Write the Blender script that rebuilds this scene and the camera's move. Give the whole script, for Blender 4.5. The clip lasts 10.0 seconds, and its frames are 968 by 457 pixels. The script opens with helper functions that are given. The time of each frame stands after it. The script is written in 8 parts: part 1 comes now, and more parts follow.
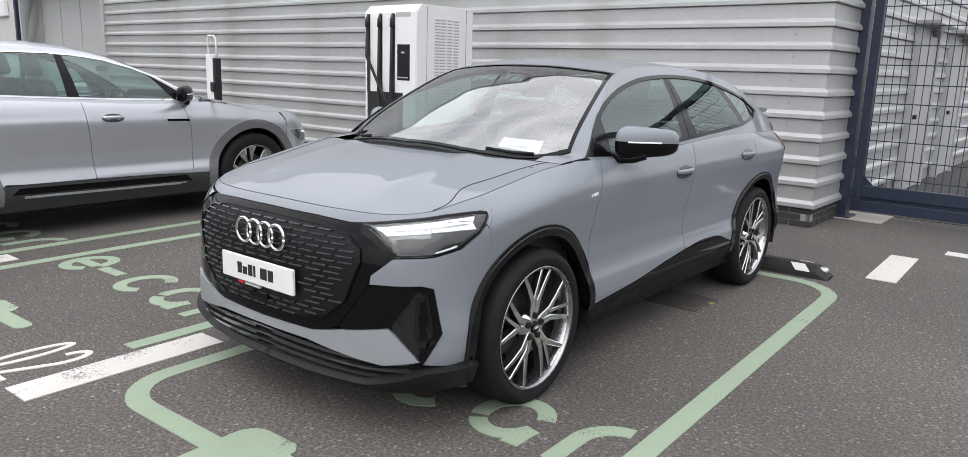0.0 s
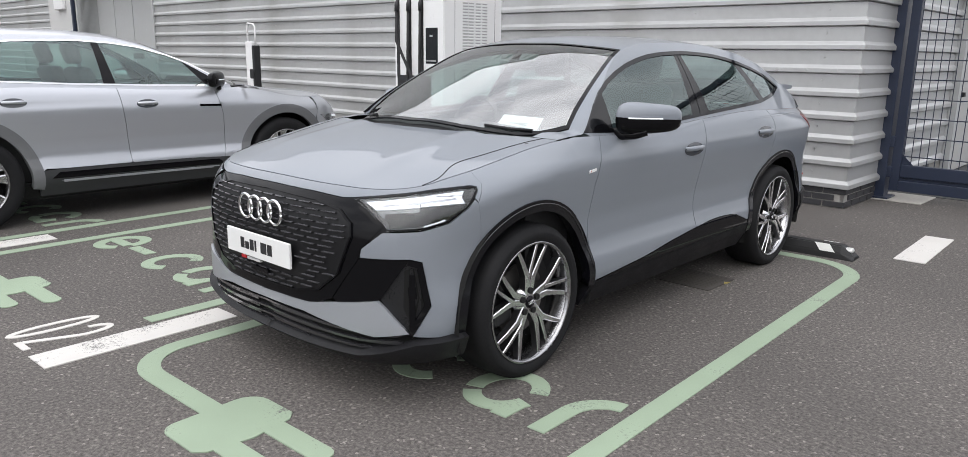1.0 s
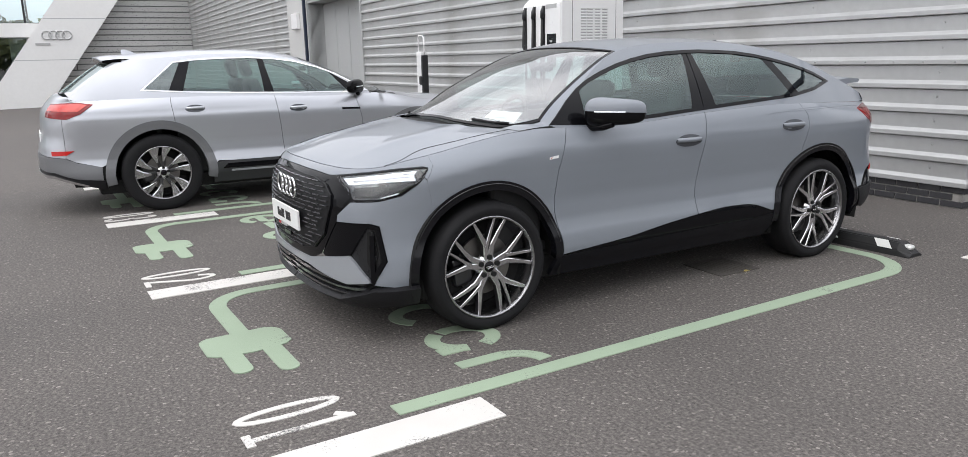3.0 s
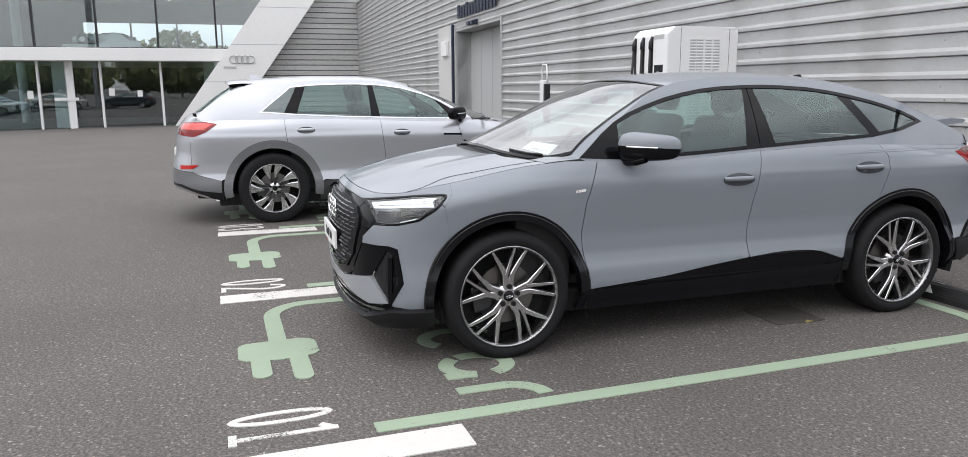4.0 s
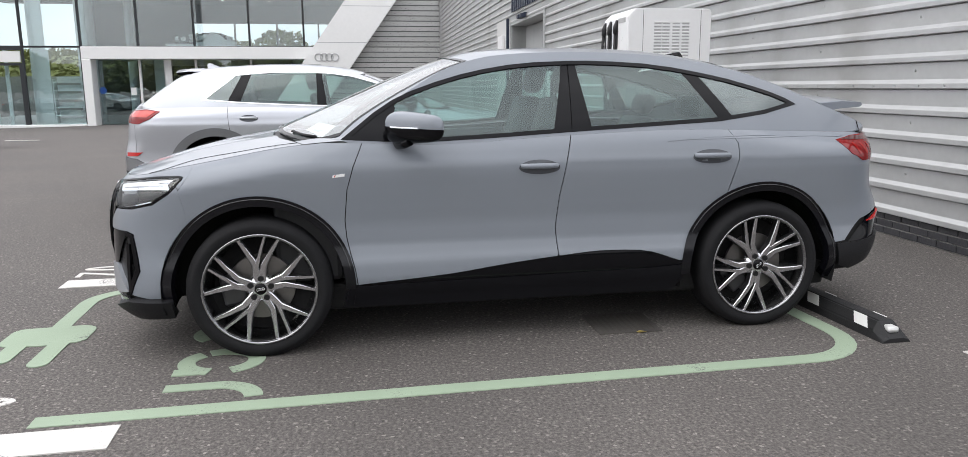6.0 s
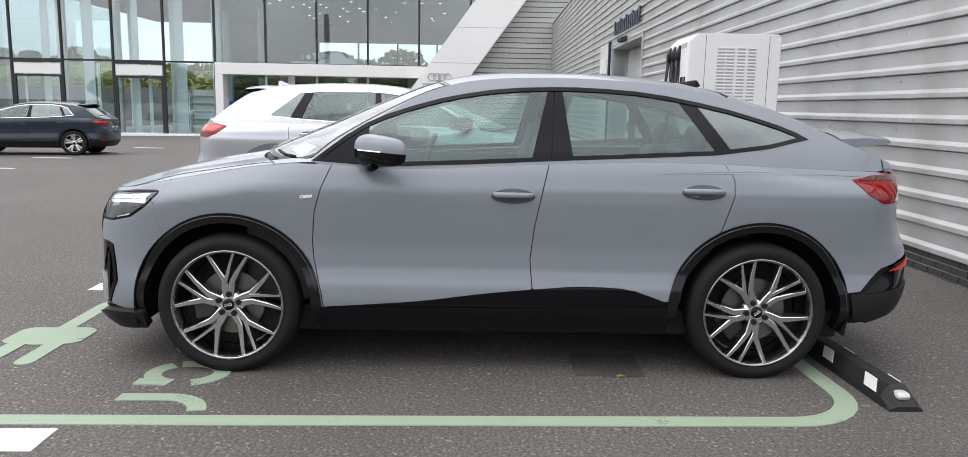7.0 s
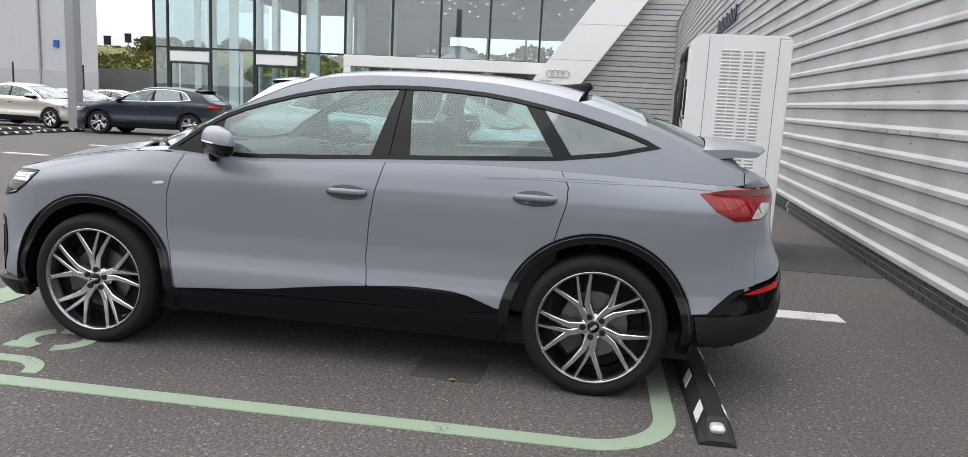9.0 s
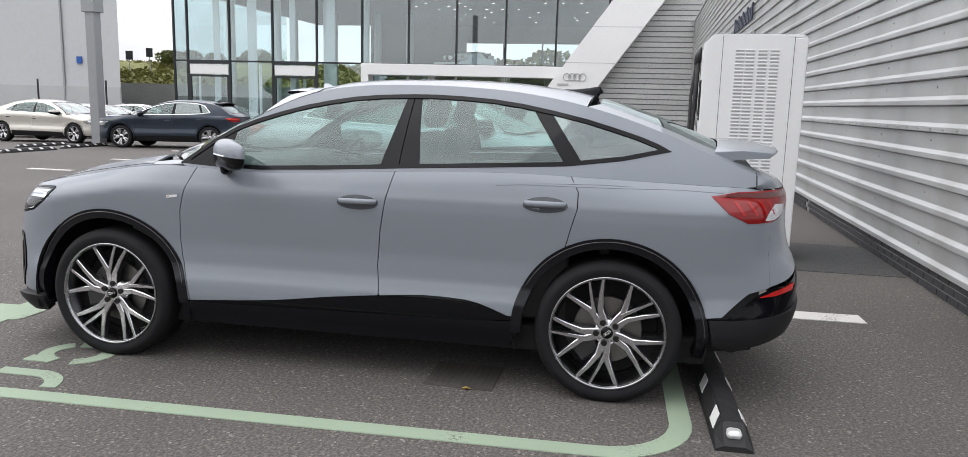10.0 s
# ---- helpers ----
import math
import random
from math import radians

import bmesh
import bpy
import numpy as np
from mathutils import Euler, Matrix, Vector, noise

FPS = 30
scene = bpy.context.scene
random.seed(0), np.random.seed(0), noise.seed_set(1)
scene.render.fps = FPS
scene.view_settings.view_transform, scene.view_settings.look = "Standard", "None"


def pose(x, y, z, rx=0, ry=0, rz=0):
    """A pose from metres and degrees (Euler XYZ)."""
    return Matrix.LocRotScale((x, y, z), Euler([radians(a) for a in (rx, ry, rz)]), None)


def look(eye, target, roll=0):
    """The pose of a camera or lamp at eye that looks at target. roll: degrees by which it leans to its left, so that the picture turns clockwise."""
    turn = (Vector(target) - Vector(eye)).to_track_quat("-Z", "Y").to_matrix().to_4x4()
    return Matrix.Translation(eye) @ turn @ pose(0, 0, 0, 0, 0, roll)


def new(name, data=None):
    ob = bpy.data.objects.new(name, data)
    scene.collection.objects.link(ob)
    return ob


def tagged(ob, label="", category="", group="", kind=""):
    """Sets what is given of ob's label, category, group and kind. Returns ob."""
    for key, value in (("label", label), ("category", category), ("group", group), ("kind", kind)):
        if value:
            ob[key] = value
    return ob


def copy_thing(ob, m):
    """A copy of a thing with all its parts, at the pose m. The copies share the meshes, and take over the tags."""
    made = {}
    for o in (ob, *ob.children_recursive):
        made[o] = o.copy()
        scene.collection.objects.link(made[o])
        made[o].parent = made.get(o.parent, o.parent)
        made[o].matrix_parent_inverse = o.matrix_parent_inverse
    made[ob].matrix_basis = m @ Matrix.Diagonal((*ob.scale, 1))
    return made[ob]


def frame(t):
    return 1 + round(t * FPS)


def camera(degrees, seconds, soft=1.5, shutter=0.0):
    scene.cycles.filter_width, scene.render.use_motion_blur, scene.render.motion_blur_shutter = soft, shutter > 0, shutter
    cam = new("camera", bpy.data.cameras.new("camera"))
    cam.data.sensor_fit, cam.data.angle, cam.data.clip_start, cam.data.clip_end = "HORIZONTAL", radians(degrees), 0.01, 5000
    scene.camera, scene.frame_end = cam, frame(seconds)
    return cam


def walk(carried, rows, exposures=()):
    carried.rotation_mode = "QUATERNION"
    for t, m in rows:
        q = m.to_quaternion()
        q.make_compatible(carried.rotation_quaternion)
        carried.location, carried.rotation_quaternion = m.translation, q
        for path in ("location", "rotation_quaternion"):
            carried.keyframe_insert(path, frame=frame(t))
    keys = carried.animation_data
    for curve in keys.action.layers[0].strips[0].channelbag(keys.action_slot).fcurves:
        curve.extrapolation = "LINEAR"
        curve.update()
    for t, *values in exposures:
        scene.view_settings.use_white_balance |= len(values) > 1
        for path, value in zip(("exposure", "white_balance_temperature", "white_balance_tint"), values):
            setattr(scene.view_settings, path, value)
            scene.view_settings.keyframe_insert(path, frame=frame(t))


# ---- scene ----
cam = camera(65.0, 10.0, 0.6)
PATH = [
    (0, (2.853, -2.696, 1.523), (1.595, -1.198, 1.11), 1.6),
    (0.5, (2.845, -2.68, 1.529), (1.603, -1.176, 1.085), 1.2),
    (1, (3.076, -2.562, 1.487), (1.725, -1.158, 1.037), 0.7),
    (1.5, (3.408, -2.517, 1.479), (1.981, -1.218, 0.952), -0.7),
    (2, (3.767, -2.412, 1.511), (2.299, -1.159, 0.987), 1.0),
    (2.5, (4.135, -2.16, 1.504), (2.509, -1.098, 1.029), -0.2),
    (2.7, (4.266, -2.093, 1.498), (2.607, -1.074, 1.042), -0.9),
    (3.8, (4.763, -1.424, 1.485), (2.901, -0.802, 1.098), -0.7),
    (4, (4.779, -1.297, 1.508), (2.897, -0.728, 1.142), -0.3),
    (4.5, (4.7, -0.867, 1.459), (2.823, -0.281, 1.095), 2.2),
    (5, (4.783, -0.365, 1.426), (2.918, 0.264, 1.07), -0.2),
    (5.2, (4.819, -0.151, 1.421), (2.949, 0.425, 1.003), 1.3),
    (6.3, (4.794, 0.805, 1.366), (2.833, 1.025, 1.036), -0.2),
    (6.5, (4.795, 0.943, 1.426), (2.83, 1.117, 1.093), 0.8),
    (7, (4.72, 1.34, 1.4), (2.745, 1.339, 1.084), 1.2),
    (7.5, (4.716, 1.786, 1.417), (2.74, 1.681, 1.127), 0.0),
    (8, (4.732, 2.219, 1.452), (2.766, 2.035, 1.138), 1.0),
    (8.5, (4.595, 2.611, 1.443), (2.635, 2.401, 1.105), 1.8),
    (9, (4.566, 2.873, 1.468), (2.627, 2.523, 1.13), 3.0),
    (9.5, (4.55, 2.927, 1.478), (2.617, 2.534, 1.147), 1.2),
    (10, (4.545, 2.919, 1.479), (2.614, 2.515, 1.152), 1.6),
]
walk(cam, [(t, look(eye, target, roll)) for t, eye, target, roll in PATH], ((0, 0.0), (5.0, 0.0), (6.5, 0.1), (8.0, 0.1), (10.0, 0.06)))

# ---- light: bright overcast sky ----
world = bpy.data.worlds.new("sky")
scene.world = world
world.use_nodes = True
wn, wl = world.node_tree.nodes, world.node_tree.links
wn.clear()
w_out = wn.new("ShaderNodeOutputWorld")
w_bg = wn.new("ShaderNodeBackground")
w_sky = wn.new("ShaderNodeTexSky")
w_sky.sky_type = "NISHITA"
w_sky.sun_disc = False
w_sky.sun_elevation = radians(48)
w_sky.sun_rotation = radians(160)
w_sky.air_density, w_sky.dust_density = 1.0, 2.0
w_geo = wn.new("ShaderNodeTexCoord")
w_map = wn.new("ShaderNodeMapping")
w_map.inputs["Scale"].default_value = (1.0, 1.0, 2.6)
w_noise = wn.new("ShaderNodeTexNoise")
w_noise.inputs["Scale"].default_value = 2.2
w_noise.inputs["Detail"].default_value = 6.0
w_ramp = wn.new("ShaderNodeValToRGB")
w_ramp.color_ramp.elements[0].position, w_ramp.color_ramp.elements[0].color = 0.36, (0.67, 0.68, 0.725, 1)
w_ramp.color_ramp.elements[1].position, w_ramp.color_ramp.elements[1].color = 0.62, (1.135, 1.13, 1.165, 1)
w_mul = wn.new("ShaderNodeVectorMath")
w_mul.operation = "SCALE"
w_mul.inputs["Scale"].default_value = 0.10
w_mix = wn.new("ShaderNodeMix")
w_mix.data_type = "RGBA"
w_mix.inputs["Factor"].default_value = 0.88
wl.new(w_geo.outputs["Generated"], w_map.inputs["Vector"])
wl.new(w_map.outputs["Vector"], w_noise.inputs["Vector"])
wl.new(w_noise.outputs["Fac"], w_ramp.inputs["Fac"])
wl.new(w_sky.outputs["Color"], w_mul.inputs[0])
wl.new(w_mul.outputs["Vector"], w_mix.inputs["A"])
wl.new(w_ramp.outputs["Color"], w_mix.inputs["B"])
w_sep = wn.new("ShaderNodeSeparateXYZ")
w_alt = wn.new("ShaderNodeMapRange")
w_alt.inputs["To Min"].default_value, w_alt.inputs["To Max"].default_value = 0.60, 1.28
w_lum = wn.new("ShaderNodeVectorMath")
w_lum.operation = "SCALE"
wl.new(w_geo.outputs["Generated"], w_sep.inputs["Vector"])
wl.new(w_sep.outputs["Z"], w_alt.inputs["Value"])
wl.new(w_mix.outputs["Result"], w_lum.inputs[0])
wl.new(w_alt.outputs["Result"], w_lum.inputs["Scale"])
wl.new(w_lum.outputs["Vector"], w_bg.inputs["Color"])
w_bg.inputs["Strength"].default_value = 1.90
wl.new(w_bg.outputs["Background"], w_out.inputs["Surface"])

sun = new("sun", bpy.data.lights.new("sun", "SUN"))
sun.data.energy = 1.0
sun.data.angle = radians(70)
sun.data.color = (1.0, 0.985, 0.945)
sun.matrix_world = look((6.0, -14.0, 20.0), (0, 0, 0))

# ---- materials ----
def material(name, color=(0.5, 0.5, 0.5), rough=0.5, metal=0.0, spec=0.5, coat=0.0, var=0.0, var_scale=3.0, bump=0.0, bump_scale=60.0,
             dirt=None, dirt_scale=1.5, dirt_amount=0.0, emit=None, emit_strength=0.0, trans=0.0, ior=1.45, coords="Object"):
    """Principled material with variation at two scales, optional dirt and fine relief."""
    m = bpy.data.materials.new(name)
    m.use_nodes = True
    nt = m.node_tree
    n, l = nt.nodes, nt.links
    b = n["Principled BSDF"]
    b.inputs["Base Color"].default_value = (*color, 1)
    b.inputs["Roughness"].default_value = rough
    b.inputs["Metallic"].default_value = metal
    b.inputs["Specular IOR Level"].default_value = spec
    b.inputs["Coat Weight"].default_value = coat
    b.inputs["Coat Roughness"].default_value = 0.04
    b.inputs["IOR"].default_value = ior
    b.inputs["Transmission Weight"].default_value = trans
    if emit:
        b.inputs["Emission Color"].default_value = (*emit, 1)
        b.inputs["Emission Strength"].default_value = emit_strength
    tc = n.new("ShaderNodeTexCoord")
    if var > 0:
        big = n.new("ShaderNodeTexNoise")
        big.inputs["Scale"].default_value = var_scale
        big.inputs["Detail"].default_value = 5
        small = n.new("ShaderNodeTexNoise")
        small.inputs["Scale"].default_value = var_scale * 17
        small.inputs["Detail"].default_value = 3
        add = n.new("ShaderNodeMath")
        add.operation = "ADD"
        l.new(tc.outputs[coords], big.inputs["Vector"])
        l.new(tc.outputs[coords], small.inputs["Vector"])
        l.new(big.outputs["Fac"], add.inputs[0])
        l.new(small.outputs["Fac"], add.inputs[1])
        mr = n.new("ShaderNodeMapRange")
        mr.inputs["From Min"].default_value, mr.inputs["From Max"].default_value = 0.6, 1.4
        mr.inputs["To Min"].default_value, mr.inputs["To Max"].default_value = 1 - var, 1 + var
        l.new(add.outputs[0], mr.inputs["Value"])
        sc = n.new("ShaderNodeVectorMath")
        sc.operation = "SCALE"
        sc.inputs[0].default_value = color
        l.new(mr.outputs["Result"], sc.inputs["Scale"])
        last = sc.outputs["Vector"]
        if dirt:
            dn = n.new("ShaderNodeTexNoise")
            dn.inputs["Scale"].default_value = dirt_scale
            dn.inputs["Detail"].default_value = 8
            dr = n.new("ShaderNodeMapRange")
            dr.inputs["From Min"].default_value, dr.inputs["From Max"].default_value = 0.5, 0.75
            dr.inputs["To Max"].default_value = dirt_amount
            mx = n.new("ShaderNodeMix")
            mx.data_type = "RGBA"
            mx.inputs["B"].default_value = (*dirt, 1)
            l.new(tc.outputs[coords], dn.inputs["Vector"])
            l.new(dn.outputs["Fac"], dr.inputs["Value"])
            l.new(dr.outputs["Result"], mx.inputs["Factor"])
            l.new(last, mx.inputs["A"])
            last = mx.outputs["Result"]
        l.new(last, b.inputs["Base Color"])
        rr = n.new("ShaderNodeMapRange")
        rr.inputs["From Min"].default_value, rr.inputs["From Max"].default_value = 0.6, 1.4
        rr.inputs["To Min"].default_value, rr.inputs["To Max"].default_value = max(0.0, rough - 0.25 * rough), min(1.0, rough + 0.25 * rough)
        l.new(add.outputs[0], rr.inputs["Value"])
        l.new(rr.outputs["Result"], b.inputs["Roughness"])
    if bump > 0:
        bn = n.new("ShaderNodeTexNoise")
        bn.inputs["Scale"].default_value = bump_scale
        bn.inputs["Detail"].default_value = 4
        bp = n.new("ShaderNodeBump")
        bp.inputs["Strength"].default_value = bump
        bp.inputs["Distance"].default_value = 0.01
        l.new(tc.outputs[coords], bn.inputs["Vector"])
        l.new(bn.outputs["Fac"], bp.inputs["Height"])
        l.new(bp.outputs["Normal"], b.inputs["Normal"])
    return m


def asphalt_material(name, base, light):
    m = bpy.data.materials.new(name)
    m.use_nodes = True
    n, l = m.node_tree.nodes, m.node_tree.links
    b = n["Principled BSDF"]
    b.inputs["Specular IOR Level"].default_value = 0.4
    tc = n.new("ShaderNodeTexCoord")
    agg = n.new("ShaderNodeTexVoronoi")
    agg.inputs["Scale"].default_value = 88
    fine = n.new("ShaderNodeTexNoise")
    fine.inputs["Scale"].default_value = 60
    fine.inputs["Detail"].default_value = 6
    fine.inputs["Roughness"].default_value = 0.75
    big = n.new("ShaderNodeTexNoise")
    big.inputs["Scale"].default_value = 0.45
    big.inputs["Detail"].default_value = 7
    for t in (agg, fine, big):
        l.new(tc.outputs["Object"], t.inputs["Vector"])
    ramp = n.new("ShaderNodeValToRGB")
    ramp.color_ramp.elements[0].position, ramp.color_ramp.elements[0].color = 0.29, (*[c * 0.20 for c in base], 1)
    ramp.color_ramp.elements[1].position, ramp.color_ramp.elements[1].color = 0.72, (*light, 1)
    e = ramp.color_ramp.elements.new(0.5)
    e.color = (*base, 1)
    l.new(fine.outputs["Fac"], ramp.inputs["Fac"])
    # single pale chips
    chip = n.new("ShaderNodeMapRange")
    chip.inputs["From Min"].default_value, chip.inputs["From Max"].default_value = 0.82, 0.98
    l.new(agg.outputs["Color"], chip.inputs["Value"])
    mixc = n.new("ShaderNodeMix")
    mixc.data_type = "RGBA"
    mixc.inputs["B"].default_value = (*[c * 1.42 for c in light], 1)
    l.new(chip.outputs["Result"], mixc.inputs["Factor"])
    l.new(ramp.outputs["Color"], mixc.inputs["A"])
    # large worn and damp patches
    mr = n.new("ShaderNodeMapRange")
    mr.inputs["From Min"].default_value, mr.inputs["From Max"].default_value = 0.3, 0.7
    mr.inputs["To Min"].default_value, mr.inputs["To Max"].default_value = 0.76, 1.22
    l.new(big.outputs["Fac"], mr.inputs["Value"])
    sc = n.new("ShaderNodeVectorMath")
    sc.operation = "SCALE"
    l.new(mixc.outputs["Result"], sc.inputs[0])
    l.new(mr.outputs["Result"], sc.inputs["Scale"])
    l.new(sc.outputs["Vector"], b.inputs["Base Color"])
    rr = n.new("ShaderNodeMapRange")
    rr.inputs["From Min"].default_value, rr.inputs["From Max"].default_value = 0.3, 0.7
    rr.inputs["To Min"].default_value, rr.inputs["To Max"].default_value = 0.72, 0.92
    l.new(big.outputs["Fac"], rr.inputs["Value"])
    l.new(rr.outputs["Result"], b.inputs["Roughness"])
    bp = n.new("ShaderNodeBump")
    bp.inputs["Strength"].default_value = 0.7
    bp.inputs["Distance"].default_value = 0.006
    l.new(fine.outputs["Fac"], bp.inputs["Height"])
    l.new(bp.outputs["Normal"], b.inputs["Normal"])
    return m


def road_paint(name, color, wear, worn=(0.10, 0.098, 0.096)):
    """Thermoplastic line paint, speckled and worn through to the asphalt."""
    m = bpy.data.materials.new(name)
    m.use_nodes = True
    n, l = m.node_tree.nodes, m.node_tree.links
    b = n["Principled BSDF"]
    b.inputs["Roughness"].default_value = 0.7
    tc = n.new("ShaderNodeTexCoord")
    fine = n.new("ShaderNodeTexNoise")
    fine.inputs["Scale"].default_value = 70
    fine.inputs["Detail"].default_value = 6
    fine.inputs["Roughness"].default_value = 0.8
    big = n.new("ShaderNodeTexNoise")
    big.inputs["Scale"].default_value = 2.6
    big.inputs["Detail"].default_value = 5
    for t in (fine, big):
        l.new(tc.outputs["Object"], t.inputs["Vector"])
    add = n.new("ShaderNodeMath")
    add.operation = "MULTIPLY_ADD"
    add.inputs[1].default_value = 0.9
    l.new(big.outputs["Fac"], add.inputs[0])
    l.new(fine.outputs["Fac"], add.inputs[2])
    mr = n.new("ShaderNodeMapRange")
    mr.inputs["From Min"].default_value, mr.inputs["From Max"].default_value = wear, wear + 0.12
    l.new(add.outputs[0], mr.inputs["Value"])
    tint = n.new("ShaderNodeMapRange")
    tint.inputs["To Min"].default_value, tint.inputs["To Max"].default_value = 0.85, 1.1
    l.new(big.outputs["Fac"], tint.inputs["Value"])
    sc = n.new("ShaderNodeVectorMath")
    sc.operation = "SCALE"
    sc.inputs[0].default_value = color
    l.new(tint.outputs["Result"], sc.inputs["Scale"])
    mx = n.new("ShaderNodeMix")
    mx.data_type = "RGBA"
    mx.inputs["B"].default_value = (*worn, 1)
    l.new(mr.outputs["Result"], mx.inputs["Factor"])
    l.new(sc.outputs["Vector"], mx.inputs["A"])
    l.new(mx.outputs["Result"], b.inputs["Base Color"])
    bp = n.new("ShaderNodeBump")
    bp.inputs["Strength"].default_value = 0.5
    bp.inputs["Distance"].default_value = 0.004
    l.new(fine.outputs["Fac"], bp.inputs["Height"])
    l.new(bp.outputs["Normal"], b.inputs["Normal"])
    return m


def pane_material(name, tint, gloss=1.0, rough=0.0, ior=1.5, coat=(1, 1, 1)):
    """Thin glass sheet: clear to tinted, mirror gloss by Fresnel."""
    m = bpy.data.materials.new(name)
    m.use_nodes = True
    n, l = m.node_tree.nodes, m.node_tree.links
    n.remove(n["Principled BSDF"])
    out = n["Material Output"]
    tr = n.new("ShaderNodeBsdfTransparent")
    tr.inputs["Color"].default_value = (*tint, 1)
    gl = n.new("ShaderNodeBsdfGlossy")
    gl.inputs["Roughness"].default_value = rough
    gl.inputs["Color"].default_value = (gloss * coat[0], gloss * coat[1], gloss * coat[2], 1)
    # both faces of the sheet mirror: Schlick's curve over the base reflectance
    r0 = 1.85 * ((ior - 1) / (ior + 1)) ** 2
    fr = n.new("ShaderNodeLayerWeight")
    fr.inputs["Blend"].default_value = 0.5
    pw = n.new("ShaderNodeMath")
    pw.operation = "POWER"
    pw.inputs[1].default_value = 5.0
    ma = n.new("ShaderNodeMath")
    ma.operation = "MULTIPLY_ADD"
    ma.inputs[1].default_value, ma.inputs[2].default_value = 1 - r0, r0
    l.new(fr.outputs["Facing"], pw.inputs[0])
    l.new(pw.outputs["Value"], ma.inputs[0])
    mx = n.new("ShaderNodeMixShader")
    l.new(ma.outputs["Value"], mx.inputs["Fac"])
    l.new(tr.outputs["BSDF"], mx.inputs[1])
    l.new(gl.outputs["BSDF"], mx.inputs[2])
    l.new(mx.outputs["Shader"], out.inputs["Surface"])
    return m


M = {}
M["asphalt"] = asphalt_material("asphalt", (0.096, 0.087, 0.081), (0.215, 0.195, 0.18))
M["asphalt_dark"] = asphalt_material("asphalt_dark", (0.055, 0.055, 0.056), (0.12, 0.12, 0.118))
M["green_paint"] = road_paint("green_paint", (0.285, 0.36, 0.26), 1.10)
M["white_paint"] = road_paint("white_paint", (0.60, 0.58, 0.55), 1.07)
M["cladding"] = material("cladding", (0.50, 0.505, 0.505), 0.42, metal=0.45, spec=0.15, var=0.07, var_scale=0.8, dirt=(0.30, 0.29, 0.27), dirt_scale=0.9, dirt_amount=0.55, bump=0.05, bump_scale=6)
M["panel_grey"] = material("panel_grey", (0.42, 0.43, 0.43), 0.5, var=0.06, var_scale=0.7, bump=0.03, bump_scale=10)
M["panel_pale"] = material("panel_pale", (0.58, 0.58, 0.57), 0.5, var=0.05, var_scale=0.8)
M["steel"] = material("steel", (0.55, 0.55, 0.55), 0.3, metal=1.0, var=0.05)
M["brick"] = material("brick", (0.045, 0.045, 0.05), 0.55, var=0.3, var_scale=5, bump=0.4, bump_scale=40)
M["mortar"] = material("mortar", (0.33, 0.32, 0.30), 0.9, var=0.15, var_scale=6, bump=0.4)
M["navy"] = material("navy", (0.022, 0.030, 0.055), 0.4, var=0.12, var_scale=4, bump=0.05)
M["concrete"] = material("concrete", (0.42, 0.40, 0.37), 0.85, var=0.15, var_scale=2, bump=0.3, bump_scale=30)
M["white_cab"] = material("white_cab", (0.82, 0.82, 0.82), 0.35, var=0.02, var_scale=2)
M["black_plastic"] = material("black_plastic", (0.018, 0.018, 0.020), 0.45, var=0.15, var_scale=8, bump=0.08, bump_scale=200)
M["rubber"] = material("rubber", (0.016, 0.016, 0.017), 0.65, var=0.25, var_scale=7, bump=0.15, bump_scale=120)
M["dark_gap"] = material("dark_gap", (0.006, 0.006, 0.006), 0.9)
M["screen"] = material("screen", (0.012, 0.013, 0.016), 0.12)
M["bar_grey"] = material("bar_grey", (0.45, 0.45, 0.45), 0.5)
M["facade_white"] = material("facade_white", (0.78, 0.78, 0.77), 0.4, var=0.03, var_scale=0.6)
M["plate_white"] = material("plate_white", (0.74, 0.74, 0.72), 0.35, var=0.04)
M["mullion"] = material("mullion", (0.03, 0.033, 0.036), 0.4, metal=0.3)
M["facade_glass"] = pane_material("facade_glass", (0.84, 0.92, 0.93), ior=1.72)
M["interior_wall"] = material("interior_wall", (0.60, 0.60, 0.58), 0.7, var=0.04)
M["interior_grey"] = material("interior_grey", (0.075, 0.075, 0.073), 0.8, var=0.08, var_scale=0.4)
M["interior_floor"] = material("interior_floor", (0.30, 0.30, 0.29), 0.35, var=0.08)
M["spot"] = material("spot", (0.9, 0.9, 0.85), 0.5, emit=(1.0, 0.95, 0.85), emit_strength=2.5)
M["post_grey"] = material("post_grey", (0.30, 0.31, 0.32), 0.45, metal=0.4, var=0.06)
M["grass"] = material("grass", (0.17, 0.175, 0.055), 0.9, var=0.35, var_scale=0.6, bump=0.6, bump_scale=4)
M["scrub"] = material("scrub", (0.19, 0.185, 0.065), 0.9, var=0.4, var_scale=0.8)
M["leaf"] = material("leaf", (0.15, 0.17, 0.06), 0.8, var=0.4, var_scale=2)
M["bark"] = material("bark", (0.10, 0.075, 0.05), 0.9, var=0.3, var_scale=6, bump=0.5)
M["far_building"] = material("far_building", (0.48, 0.49, 0.50), 0.6, var=0.05, var_scale=0.15)
M["blue_sign"] = material("blue_sign", (0.02, 0.09, 0.35), 0.4, var=0.1)
